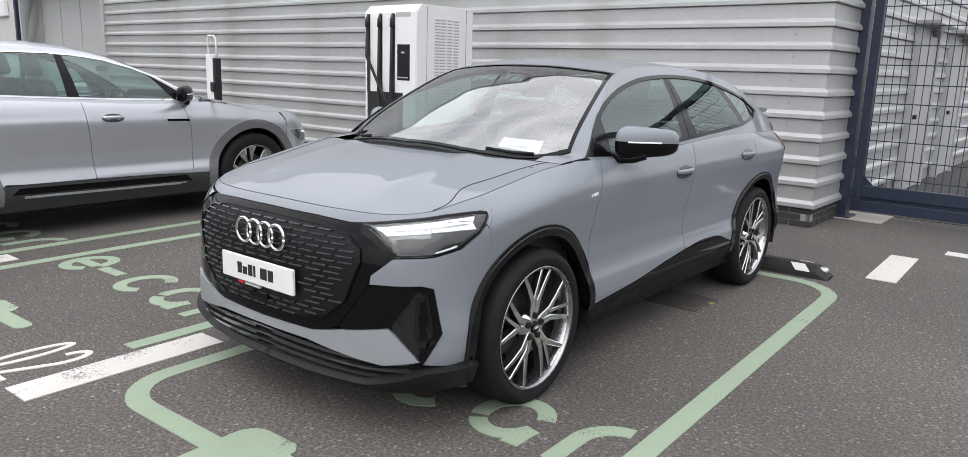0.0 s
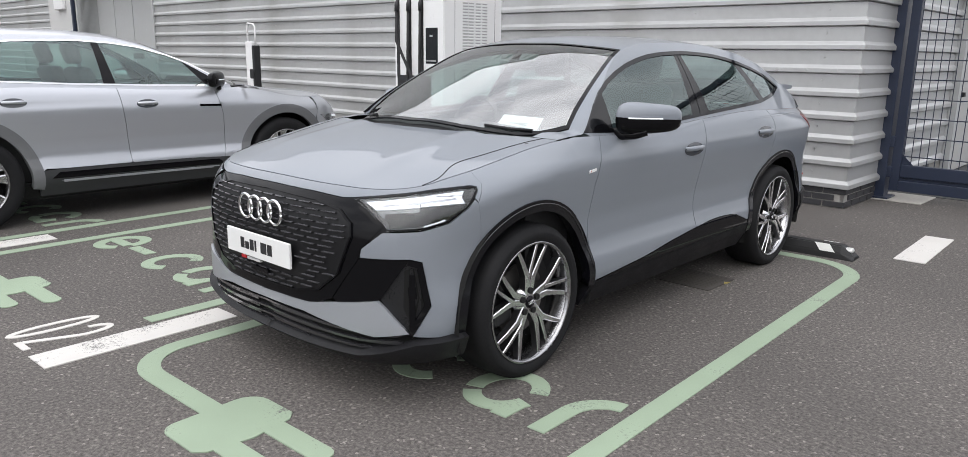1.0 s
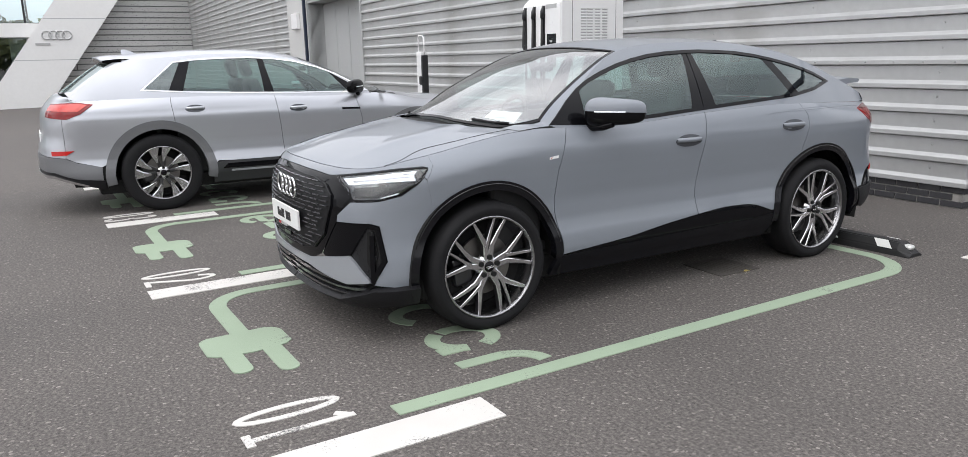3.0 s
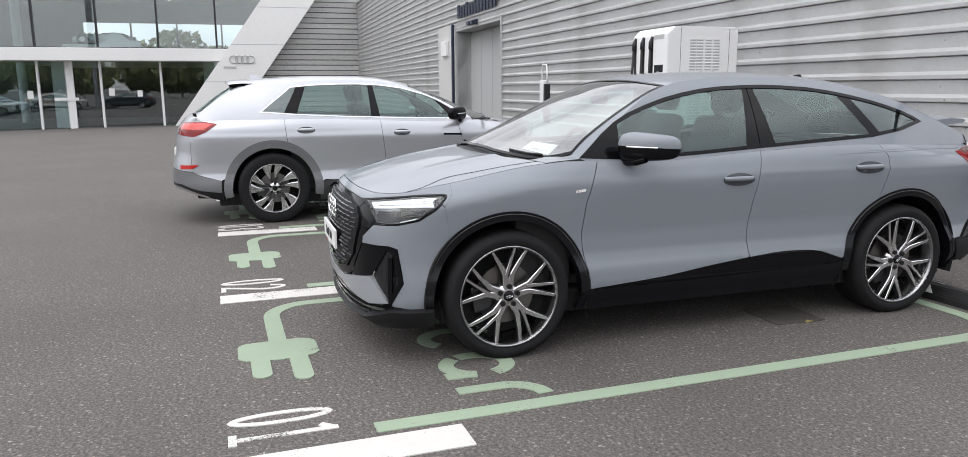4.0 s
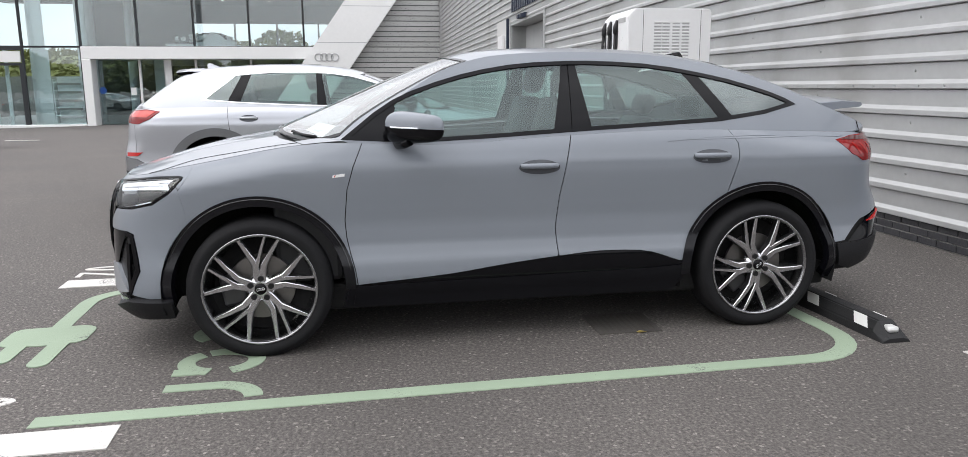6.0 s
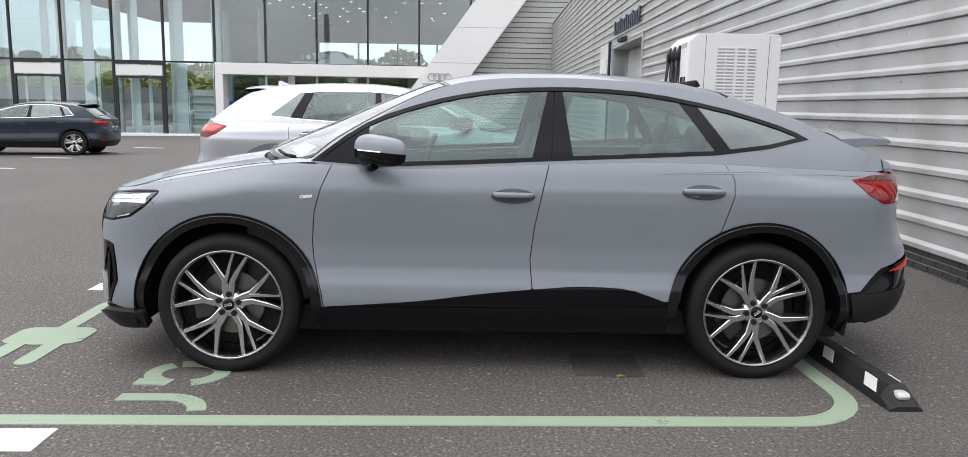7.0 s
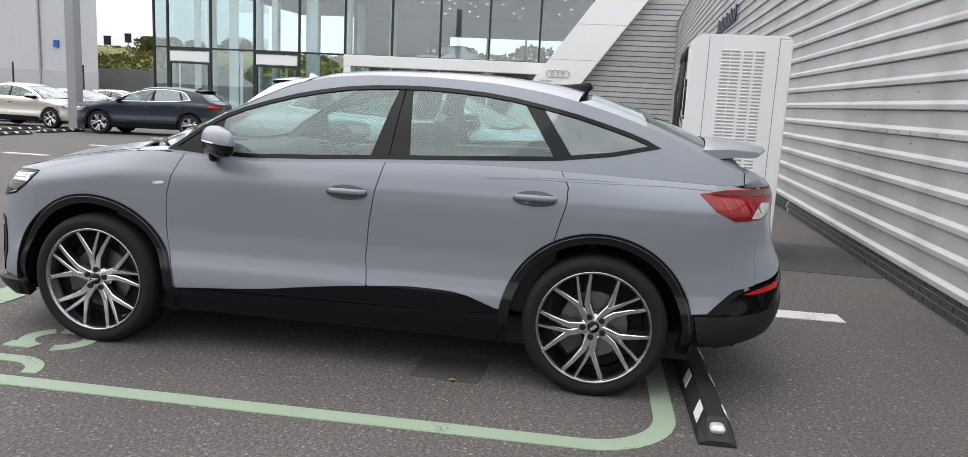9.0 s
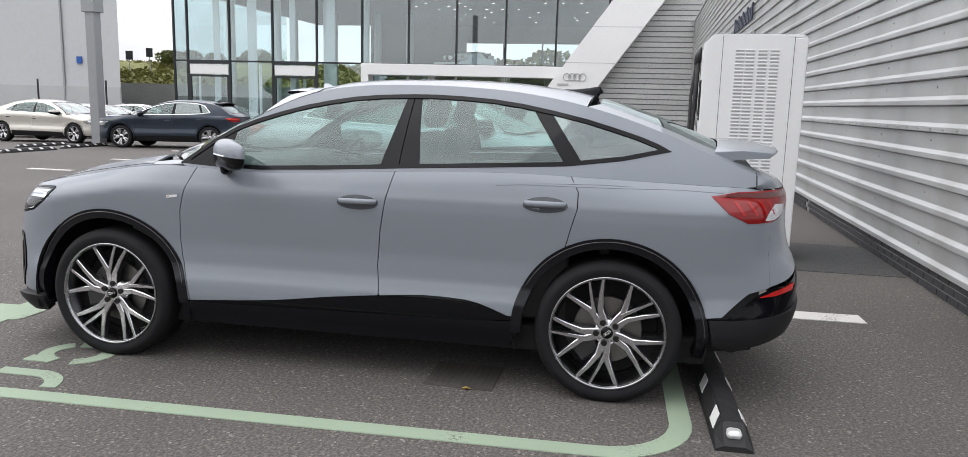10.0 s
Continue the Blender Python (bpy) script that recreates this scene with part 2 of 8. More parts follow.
M["far_wall"] = material("far_wall", (0.22, 0.225, 0.21), 0.8, var=0.2, var_scale=0.3, bump=0.2)

# ---- helpers for meshes ----
def mesh_of(name, bm, mat, smooth=False):
    me = bpy.data.meshes.new(name)
    bm.to_mesh(me)
    bm.free()
    for m in (mat if isinstance(mat, (list, tuple)) else [mat]):
        me.materials.append(m)
    if smooth:
        me.polygons.foreach_set("use_smooth", [True] * len(me.polygons))
    return me


def part(name, bm, mat=None, parent=None, label="", smooth=False):
    ob = new(name, mesh_of(name, bm, mat, smooth) if not isinstance(bm, bpy.types.Mesh) else bm)
    if parent is not None:
        ob.parent = parent
    if label:
        ob["label"] = label
    return ob


def empty(name, label, category, m=None, group="", kind=""):
    ob = new(name)
    ob.empty_display_size = 0.1
    if m is not None:
        ob.matrix_world = m
    return tagged(ob, label, category, group, kind)


def add_box(bm, x0, x1, y0, y1, z0, z1, bevel=0.0, m=None):
    r = bmesh.ops.create_cube(bm, size=1.0)
    vs = r["verts"]
    bmesh.ops.scale(bm, verts=vs, vec=(x1 - x0, y1 - y0, z1 - z0))
    bmesh.ops.translate(bm, verts=vs, vec=((x0 + x1) / 2, (y0 + y1) / 2, (z0 + z1) / 2))
    if bevel > 0:
        es = list({e for v in vs for e in v.link_edges})
        rb = bmesh.ops.bevel(bm, geom=es, offset=bevel, segments=2, affect="EDGES", profile=0.5)
        vs = list({v for v in vs if v.is_valid} | set(rb["verts"]))
    if m is not None:
        bmesh.ops.transform(bm, matrix=m, verts=vs)
    return vs


def box(x0, x1, y0, y1, z0, z1, bevel=0.0, m=None):
    bm = bmesh.new()
    add_box(bm, x0, x1, y0, y1, z0, z1, bevel, m)
    return bm


def add_cyl(bm, r0, r1, z0, z1, seg=16, m=None):
    r = bmesh.ops.create_cone(bm, cap_ends=True, segments=seg, radius1=r0, radius2=r1, depth=z1 - z0)
    bmesh.ops.translate(bm, verts=r["verts"], vec=(0, 0, (z0 + z1) / 2))
    if m is not None:
        bmesh.ops.transform(bm, matrix=m, verts=r["verts"])
    return r["verts"]


def add_tube(bm, pts, radius, seg=8):
    """A round bar along a list of points."""
    pts = [Vector(p) for p in pts]
    rings = []
    for i, p in enumerate(pts):
        t = (pts[min(i + 1, len(pts) - 1)] - pts[max(i - 1, 0)]).normalized()
        a = t.orthogonal().normalized() if i == 0 else (rings[-1][1] - t * rings[-1][1].dot(t)).normalized()
        b = t.cross(a)
        rings.append(([bm.verts.new(p + radius * (math.cos(k) * a + math.sin(k) * b)) for k in [2 * math.pi * j / seg for j in range(seg)]], a))
    for (r0, _), (r1, _) in zip(rings, rings[1:]):
        for j in range(seg):
            f = bm.faces.new((r0[j], r0[(j + 1) % seg], r1[(j + 1) % seg], r1[j]))
            f.smooth = True
    bm.faces.new(list(reversed(rings[0][0])))
    bm.faces.new(rings[-1][0])


def add_prism(bm, outline, z0, z1):
    """A flat plate of any outline (counter-clockwise x, y) between two heights."""
    lo = [bm.verts.new((x, y, z0)) for x, y in outline]
    hi = [bm.verts.new((x, y, z1)) for x, y in outline]
    k = len(outline)
    top = bm.faces.new(hi)
    bot = bm.faces.new(list(reversed(lo)))
    for i in range(k):
        bm.faces.new((lo[i], lo[(i + 1) % k], hi[(i + 1) % k], hi[i]))
    bmesh.ops.triangulate(bm, faces=[top, bot])


def add_ribbon(bm, pts, width, z0, z1):
    """A flat strip of constant width along a path in plan."""
    pts = [Vector((x, y)) for x, y in pts]
    lefts, rights = [], []
    for i, p in enumerate(pts):
        d0 = (p - pts[i - 1]).normalized() if i > 0 else (pts[1] - p).normalized()
        d1 = (pts[i + 1] - p).normalized() if i + 1 < len(pts) else d0
        d = (d0 + d1).normalized()
        n = Vector((-d.y, d.x)) * (width / 2 / max(0.5, d.dot(d1)))
        lefts.append(p + n)
        rights.append(p - n)
    rows = [[bm.verts.new((q.x, q.y, z)) for q, z in ((a, z0), (a, z1), (b, z1), (b, z0))] for a, b in zip(lefts, rights)]
    for r0, r1 in zip(rows, rows[1:]):
        for j in range(4):
            bm.faces.new((r0[j], r0[(j + 1) % 4], r1[(j + 1) % 4], r1[j]))
    bm.faces.new(list(reversed(rows[0])))
    bm.faces.new(rows[-1])
    bmesh.ops.recalc_face_normals(bm, faces=bm.faces)


def arc(cx, cy, r, a0, a1, n=8):
    return [(cx + r * math.cos(radians(a0 + (a1 - a0) * i / n)), cy + r * math.sin(radians(a0 + (a1 - a0) * i / n))) for i in range(n + 1)]


# ---- ground ----
FALL = 0.0145
FALL_AT, FALL_Z = (6.0, 24.0, 48.0), (0.0, -0.26, -0.87)


def ground_z(x, y):
    """The bays lie level; beyond them the car park falls gently away to the showroom."""
    return float(np.interp(-0.8 * x - 0.6 * y, FALL_AT, FALL_Z))


def on_slope(x, y, turn=0.0):
    """A stand on the ground, tilted as the ground is."""
    tilt = Vector((0, 0, 1)).rotation_difference(Vector((-0.8 * FALL, -0.6 * FALL, 1)).normalized()).to_matrix().to_4x4()
    return Matrix.Translation((x, y, ground_z(x, y))) @ (tilt if ground_z(x, y) < 0 else Matrix.Identity(4)) @ Matrix.Rotation(radians(turn), 4, "Z")


bm = bmesh.new()
rows = []
for d in (-600, -60, 0, 6.0, 12, 24, 36, 48, 90, 600):
    z = float(np.interp(d, FALL_AT, FALL_Z))
    rows.append([bm.verts.new((-0.8 * d + 0.6 * e, -0.6 * d - 0.8 * e, z)) for e in (-600, -60, -20, 0, 20, 60, 600)])
for r0, r1 in zip(rows, rows[1:]):
    for j in range(6):
        bm.faces.new((r0[j], r0[j + 1], r1[j + 1], r1[j]))
bmesh.ops.recalc_face_normals(bm, faces=bm.faces)
if bm.faces[0].normal.z < 0:
    bmesh.ops.reverse_faces(bm, faces=bm.faces)
ground = tagged(part("ground", bm, M["asphalt"]), "weathered grey asphalt car park with pale stone chips", "ground", kind="structure")

WALL_Y, CORNER_X, FACADE_X = 5.34, 0.48, -31.0
COURSE = 0.227
CLAD_Z = 0.20
COURSES = 28
WALL_END = -46.0
WALL_TOP = CLAD_Z + COURSES * COURSE + 0.02


def cladding_course(x0, x1, mitre0=0, mitre1=0):
    """One horizontal course of ribbed sheet, facing -y, its bottom at z = 0."""
    prof = [(-0.006, -0.002), (0.028, 0.0), (0.034, 0.005), (0.034, 0.042), (0.031, 0.049), (0.005, 0.074), (0.0, 0.080), (0.0, COURSE - 0.010), (-0.014, COURSE + 0.002)]
    bm = bmesh.new()
    rows = [[bm.verts.new((x + k * d, -d, z)) for d, z in prof] for x, k in ((x0, -mitre0), (x1, mitre1))]
    for j in range(len(prof) - 1):
        f = bm.faces.new((rows[0][j], rows[1][j], rows[1][j + 1], rows[0][j + 1]))
        f.smooth = j in (3, 5)
    return mesh_of("cladding_panel", bm, M["cladding"])


def clad_wall(parent, length, courses, m, mitres, opening=None):
    """Courses as panels of their own on a wall, along its own x axis from 0 to -length."""
    full = cladding_course(-length, 0.0, *mitres)
    cut = None
    if opening:
        a, b, top = opening
        cut = (cladding_course(-length, a), cladding_course(b, 0.0, 0, mitres[1]), top)
    for k in range(courses):
        z = CLAD_Z + k * COURSE
        meshes = (cut[0], cut[1]) if cut and z < cut[2] else (full,)
        for me in meshes:
            ob = new("cladding_panel", me)
            ob.parent = parent
            ob.matrix_local = m @ Matrix.Translation((0, 0, z))


# wall along the bays, with a deep door recess
DOOR_A, DOOR_B, DOOR_TOP = -20.2, -15.4, 3.30
bm = bmesh.new()
add_box(bm, DOOR_B, CORNER_X - 0.06, WALL_Y + 0.03, WALL_Y + 0.4, 0.0, WALL_TOP)
add_box(bm, WALL_END, DOOR_A, WALL_Y + 0.03, WALL_Y + 0.4, -1.0, WALL_TOP)
add_box(bm, DOOR_A, DOOR_B, WALL_Y + 0.03, WALL_Y + 0.4, DOOR_TOP, WALL_TOP)
wall_main = tagged(part("wall_north", bm, M["panel_grey"]), "long wall clad in silver-grey ribbed metal sheet above a dark brick plinth", "wall", kind="structure")
clad_wall(wall_main, CORNER_X - WALL_END, COURSES, Matrix.Translation((CORNER_X, WALL_Y, 0)), (0, 1), (DOOR_A - CORNER_X, DOOR_B - CORNER_X, DOOR_TOP - 0.1))
# wall that turns the corner behind the gate
SIDE_LEN = 30.0
bm = bmesh.new()
add_box(bm, CORNER_X - 0.4, CORNER_X - 0.03, WALL_Y + 0.4, WALL_Y + SIDE_LEN, 0.0, WALL_TOP)
wall_side = tagged(part("wall_east", bm, M["panel_grey"]), "side wall in the same ribbed metal sheet", "wall", kind="structure")
side_m = Matrix.Translation((CORNER_X, WALL_Y + SIDE_LEN, 0)) @ Matrix.Rotation(radians(90), 4, "Z")
clad_wall(wall_side, SIDE_LEN, COURSES, side_m, (1, 0))
part("coping", box(WALL_END, CORNER_X + 0.06, WALL_Y - 0.06, WALL_Y + 0.42, WALL_TOP, WALL_TOP + 0.09, 0.01), M["panel_grey"], wall_main)
part("coping", box(CORNER_X - 0.42, CORNER_X + 0.06, WALL_Y + 0.43, WALL_Y + SIDE_LEN, WALL_TOP, WALL_TOP + 0.09, 0.01), M["panel_grey"], wall_side)

# brick plinth, each brick its own piece near the bays
BRICK_L, BRICK_H, JOINT = 0.215, 0.056, 0.011
bm = box(-3.0, CORNER_X - 0.012, WALL_Y + 0.012, WALL_Y + 0.05, 0.0, CLAD_Z + 0.01)
add_box(bm, CORNER_X - 0.05, CORNER_X - 0.012, WALL_Y + 0.012, WALL_Y + SIDE_LEN, 0.0, CLAD_Z + 0.01)
add_box(bm, WALL_END, -3.0, WALL_Y + 0.012, WALL_Y + 0.05, -1.0, CLAD_Z + 0.01)
plinth = tagged(part("brick_plinth", bm, M["mortar"]), "low plinth of dark engineering bricks with pale joints", "plinth", kind="structure")
bm = box(-BRICK_L / 2, BRICK_L / 2, 0, 0.09, 0, BRICK_H, 0.004)
brick_mesh = mesh_of("brick", bm, M["brick"])
for row in range(3):
    z = JOINT * 0.6 + row * (BRICK_H + JOINT)
    x = CORNER_X - BRICK_L / 2 - (row % 2) * BRICK_L / 2
    while x > -7.5:
        ob = new("brick", brick_mesh)
        ob.parent = plinth
        ob.location = (x, WALL_Y + random.uniform(-0.002, 0.002), z)
        x -= BRICK_L + JOINT
    y = WALL_Y + BRICK_L * (0.5 + 0.5 * (row % 2)) + 0.004
    while y < WALL_Y + 3.0:
        ob = new("brick", brick_mesh)
        ob.parent = plinth
        ob.matrix_local = Matrix.Translation((CORNER_X + random.uniform(-0.002, 0.002), y, z)) @ Matrix.Rotation(radians(90), 4, "Z")
        y += BRICK_L + JOINT
bm = bmesh.new()
for row in range(3):
    z = JOINT * 0.6 + row * (BRICK_H + JOINT)
    x = -7.7 - (row % 2) * BRICK_L / 2
    while x > -30:
        add_box(bm, x - BRICK_L / 2, x + BRICK_L / 2, WALL_Y, WALL_Y + 0.05, z, z + BRICK_H)
        x -= BRICK_L + JOINT
tagged(part("far_bricks", bm, M["brick"], plinth), kind="stuff")

# screw heads of the cladding
bm = bmesh.new()
for k in range(0, 34):
    z = CLAD_Z + k * COURSE + 0.155
    for i in range(22):
        x = CORNER_X - 0.35 - i * 1.45
        if k % 2 == i % 2 or i % 3 == 0:
            add_cyl(bm, 0.011, 0.008, 0, 0.009, 6, Matrix.Translation((x, WALL_Y + 0.001, z)) @ Matrix.Rotation(radians(90), 4, "X"))
for i in range(60):
    add_cyl(bm, 0.011, 0.008, 0, 0.009, 6, Matrix.Translation((CORNER_X - 0.2 - i * 0.30, WALL_Y - 0.033, CLAD_Z + 5 * COURSE + 0.025)) @ Matrix.Rotation(radians(90), 4, "X"))
tagged(part("screw_heads", bm, M["steel"], wall_main), kind="stuff")

# door recess
door_recess = tagged(new("door_recess"), "recessed doorway of plain grey metal panels under a steel lintel", "doorway", kind="structure")
RD = 0.55
bm = box(DOOR_A - 0.1, DOOR_B + 0.1, WALL_Y + RD, WALL_Y + RD + 0.1, 0, DOOR_TOP + 0.1)
part("back_panel", bm, M["panel_grey"], door_recess)
for nm, a, b in (("jamb", DOOR_A - 0.1, DOOR_A), ("jamb", DOOR_B, DOOR_B + 0.1)):
    part(nm, box(a, b, WALL_Y - 0.05, WALL_Y + RD, 0, DOOR_TOP + 0.1), M["panel_grey"], door_recess)
part("soffit", box(DOOR_A, DOOR_B, WALL_Y - 0.02, WALL_Y + RD, DOOR_TOP, DOOR_TOP + 0.1), M["panel_grey"], door_recess)
for i in range(4):
    x0 = DOOR_A + 0.02 + i * (DOOR_B - DOOR_A) / 4
    part("door_leaf", box(x0, x0 + (DOOR_B - DOOR_A) / 4 - 0.03, WALL_Y + RD - 0.06, WALL_Y + RD - 0.005, -0.3, DOOR_TOP - 0.05, 0.006), M["panel_grey"], door_recess)
part("side_panel", box(-22.4, DOOR_A - 0.32, WALL_Y - 0.09, WALL_Y - 0.03, -0.3, 3.55, 0.01), M["panel_pale"], door_recess)
part("downpipe", box(DOOR_A - 0.28, DOOR_A - 0.16, WALL_Y - 0.12, WALL_Y - 0.03, -0.3, 3.55, 0.02), M["navy"], door_recess)
part("wall_box", box(-21.6, -20.9, WALL_Y - 0.20, WALL_Y - 0.09, 2.55, 3.05, 0.02), M["white_cab"], door_recess)
sign = tagged(new("wall_sign"), "dark raised lettering above the doorway, unreadable", "sign")
for i in range(13):
    x0 = DOOR_A + 0.4 + i * 0.32
    part("letter_bar", box(x0, x0 + 0.2, WALL_Y - 0.075, WALL_Y - 0.042, DOOR_TOP + 0.38, DOOR_TOP + 0.38 + (0.34 if i % 3 else 0.42), 0.005), M["navy"], sign)
lamp = tagged(new("wall_floodlight"), "small dark twin floodlight fixed over the doorway", "light")
part("bracket", box(-18.2, -17.6, WALL_Y - 0.10, WALL_Y - 0.03, DOOR_TOP + 0.16, DOOR_TOP + 0.20), M["navy"], lamp)
for x in (-18.1, -17.7):
    part("lamp_head", box(x - 0.12, x + 0.12, WALL_Y - 0.22, WALL_Y - 0.06, DOOR_TOP + 0.05, DOOR_TOP + 0.17, 0.02), M["navy"], lamp)

# ---- road markings ----
PITCH = 2.66
GZ = 0.004
BAY = Matrix.Rotation(radians(2.5), 4, "Z")


def oval(cx, a0, a1, n=22):
    return [(cx + 0.145 * math.cos(radians(a0 + (a1 - a0) * i / n)), -0.215 + 0.172 * math.sin(radians(a0 + (a1 - a0) * i / n))) for i in range(n + 1)]


def digit(bm, kind, x0):
    """One narrow tall painted digit, 0.13 wide and 0.50 high, its lower left at (x0, -1.53)."""
    w, h, t, y0 = 0.140, 0.475, 0.036, -1.54
    cx, hx, hy = x0 + w / 2, (w - t) / 2, (h - t) / 2

    def bend(pts, lift=0.0):
        add_ribbon(bm, pts, t, 0.0, GZ + lift)
    def ring(cy, ry, a0, a1):
        return [(cx + hx * math.cos(radians(a0 + (a1 - a0) * i / 24)), cy + ry * math.sin(radians(a0 + (a1 - a0) * i / 24))) for i in range(25)]
    if kind == "0":
        add_ribbon(bm, ring(y0 + h / 2, hy, 0, 359.9), t, 0.0, GZ)
    elif kind == "1":
        bend([(cx, y0), (cx, y0 + h)])
        bend([(cx - 0.05, y0 + h - 0.075), (cx, y0 + h - 0.02)], 0.0005)
        bend([(cx - 0.055, y0 + t / 2), (cx + 0.055, y0 + t / 2)], 0.0008)
    elif kind == "2":
        bend(ring(y0 + h * 0.72, h * 0.28 - t / 2, 170, -35) + [(x0 + t / 2, y0 + t)])
        bend([(x0, y0 + t / 2), (x0 + w, y0 + t / 2)], 0.0005)
    elif kind == "3":
        bend(ring(y0 + h * 0.74, h * 0.26 - t / 2, 150, -90))
        bend(ring(y0 + h * 0.26, h * 0.26 - t / 2 + 0.008, 90, -150), 0.0005)
    else:
        bend([(cx + 0.03, y0), (cx + 0.03, y0 + h), (x0, y0 + 0.14), (x0 + w, y0 + 0.14)])


def bay_marking(shift):
    """Green bay outline like a cable, ending in a plug drawn in front, with the word in stencil strokes."""
    th = empty("bay_marking", "pale green painted bay outline ending in a plug symbol, worn", "road marking", BAY @ Matrix.Translation((shift - 0.05, -0.01, 0)), "bay markings", "structure")
    bm = bmesh.new()
    path = [(1.585, -0.90)] + arc(1.20, 2.74, 0.38, 0, 90) + arc(-0.215, 2.74, 0.38, 90, 180) + arc(-0.315, -0.94, 0.28, 180, 270) + [(0.25, -1.22)]
    add_ribbon(bm, path, 0.105, 0.0, GZ)
    part("outline", bm, M["green_paint"], th)
    bm = bmesh.new()
    body = arc(0.27, -1.37, 0.07, 180, 270, 5) + [(0.47, -1.44), (0.51, -1.40), (0.54, -1.22), (0.51, -1.03), (0.47, -0.99)] + arc(0.29, -1.09, 0.10, 90, 180, 5)
    add_prism(bm, body, 0.0, GZ + 0.001)
    for y, x1 in ((-1.325, 0.745), (-1.115, 0.83)):
        add_prism(bm, [(0.50, y - 0.052)] + arc(x1, y, 0.052, -90, 90, 6) + [(0.50, y + 0.052)], 0.0, GZ + 0.0016)
    bmesh.ops.translate(bm, verts=bm.verts, vec=(0, -0.015, 0))
    part("plug", bm, M["green_paint"], th)
    strokes = {
        "letter_e": [oval(-0.295, 0.5, 325), [(-0.43, -0.225), (-0.16, -0.225)]],
        "hyphen": [[(-0.08, -0.225), (0.20, -0.225)]],
        "letter_c": [oval(0.515, 42, 318)],
        "letter_a": [oval(0.985, 20, 205), oval(0.985, 218, 345), [(1.115, -0.30), (1.115, -0.43)]],
        "letter_r": [[(1.315, -0.43), (1.315, -0.20)] + [(1.485 + 0.17 * math.cos(radians(a)), -0.20 + 0.185 * math.sin(radians(a))) for a in range(172, 84, -8)]],
    }
    for nm, lines in strokes.items():
        bm = bmesh.new()
        for i, pts in enumerate(lines):
            add_ribbon(bm, pts, 0.085, 0.0, GZ + 0.0006 * i)
        part(nm, bm, M["green_paint"], th)
    return th


for k in range(3):
    bay_marking(-PITCH * k)
for k in range(4):
    x = 1.74 - PITCH * k
    line = tagged(part("bay_line", box(x - 0.108, x + 0.108, -1.55, -0.535, 0, GZ + 0.0015), M["white_paint"]), "short white painted bay divider, worn at the ends", "road marking", "bay dividers", "structure")
    line.matrix_world = BAY
    xr = 1.712 - 2.76 * k
    line = tagged(part("bay_line", box(xr - 0.108, xr + 0.108, 3.55, 4.58, 0, GZ + 0.0015), M["white_paint"]), "short white painted bay divider behind the wheel stop", "road marking", "bay dividers", "structure")
    line.matrix_world = BAY
    num = empty("bay_number", "white painted two-digit bay number on the asphalt", "road marking", BAY, "bay numbers", "structure")
    for i, ch_ in enumerate("%02d" % (k + 1)):
        bm = bmesh.new()
        digit(bm, ch_, x - 0.54 + 0.19 * i)
        part("digit", bm, M["white_paint"], num)
tagged(part("ground_patch", box(1.75, 1.97, 5.03, 5.20, 0, GZ + 0.001), M["white_paint"]), "small square of white paint near the gate", "road marking", kind="structure")
tagged(part("pad", box(-4.5, -2.92, 3.2, WALL_Y - 0.02, 0, GZ), M["asphalt_dark"]), "darker patch of new asphalt round the charger base", "ground", kind="structure")

# ---- gate and fence beside the building corner ----
GATE_Y = 6.33
gate = tagged(new("metal_gate"), "tall navy steel gate with welded wire mesh, closed", "gate")
post = part("gate_post", box(0.42, 0.57, GATE_Y - 0.08, GATE_Y + 0.08, 0.0, 3.4, 0.008), M["navy"], gate)
part("base_plate", box(0.36, 0.63, GATE_Y - 0.14, GATE_Y + 0.14, 0.012, 0.030, 0.004), M["navy"], post)
part("stile", box(0.60, 0.69, GATE_Y - 0.045, GATE_Y + 0.045, 0.10, 3.25, 0.006), M["navy"], gate)
part("stile", box(4.85, 4.95, GATE_Y - 0.045, GATE_Y + 0.045, 0.10, 3.25, 0.006), M["navy"], gate)
part("bottom_rail", box(0.69, 4.85, GATE_Y - 0.05, GATE_Y + 0.05, 0.10, 0.21, 0.006), M["navy"], gate)
part("bottom_rail", box(0.69, 4.85, GATE_Y - 0.035, GATE_Y + 0.035, 0.25, 0.38, 0.006), M["navy"], gate)
part("top_rail", box(0.69, 4.85, GATE_Y - 0.045, GATE_Y + 0.045, 3.13, 3.25, 0.006), M["navy"], gate)
part("kick_plate", box(0.69, 4.85, GATE_Y - 0.01, GATE_Y + 0.01, 0.21, 0.25), M["navy"], gate)
for z in (0.30, 0.62, 2.6):
    part("hinge", box(0.56, 0.615, GATE_Y - 0.07, GATE_Y - 0.02, z - 0.06, z + 0.06, 0.01), M["navy"], gate)
bm = bmesh.new()
add_prism(bm, [(0.69, 0.38), (0.80, 0.38), (0.69, 0.49)], 0, 0.008)
part("gusset", bm, M["navy"], gate).matrix_local = Matrix.Translation((0, GATE_Y + 0.004, 0)) @ Matrix.Rotation(radians(90), 4, "X")


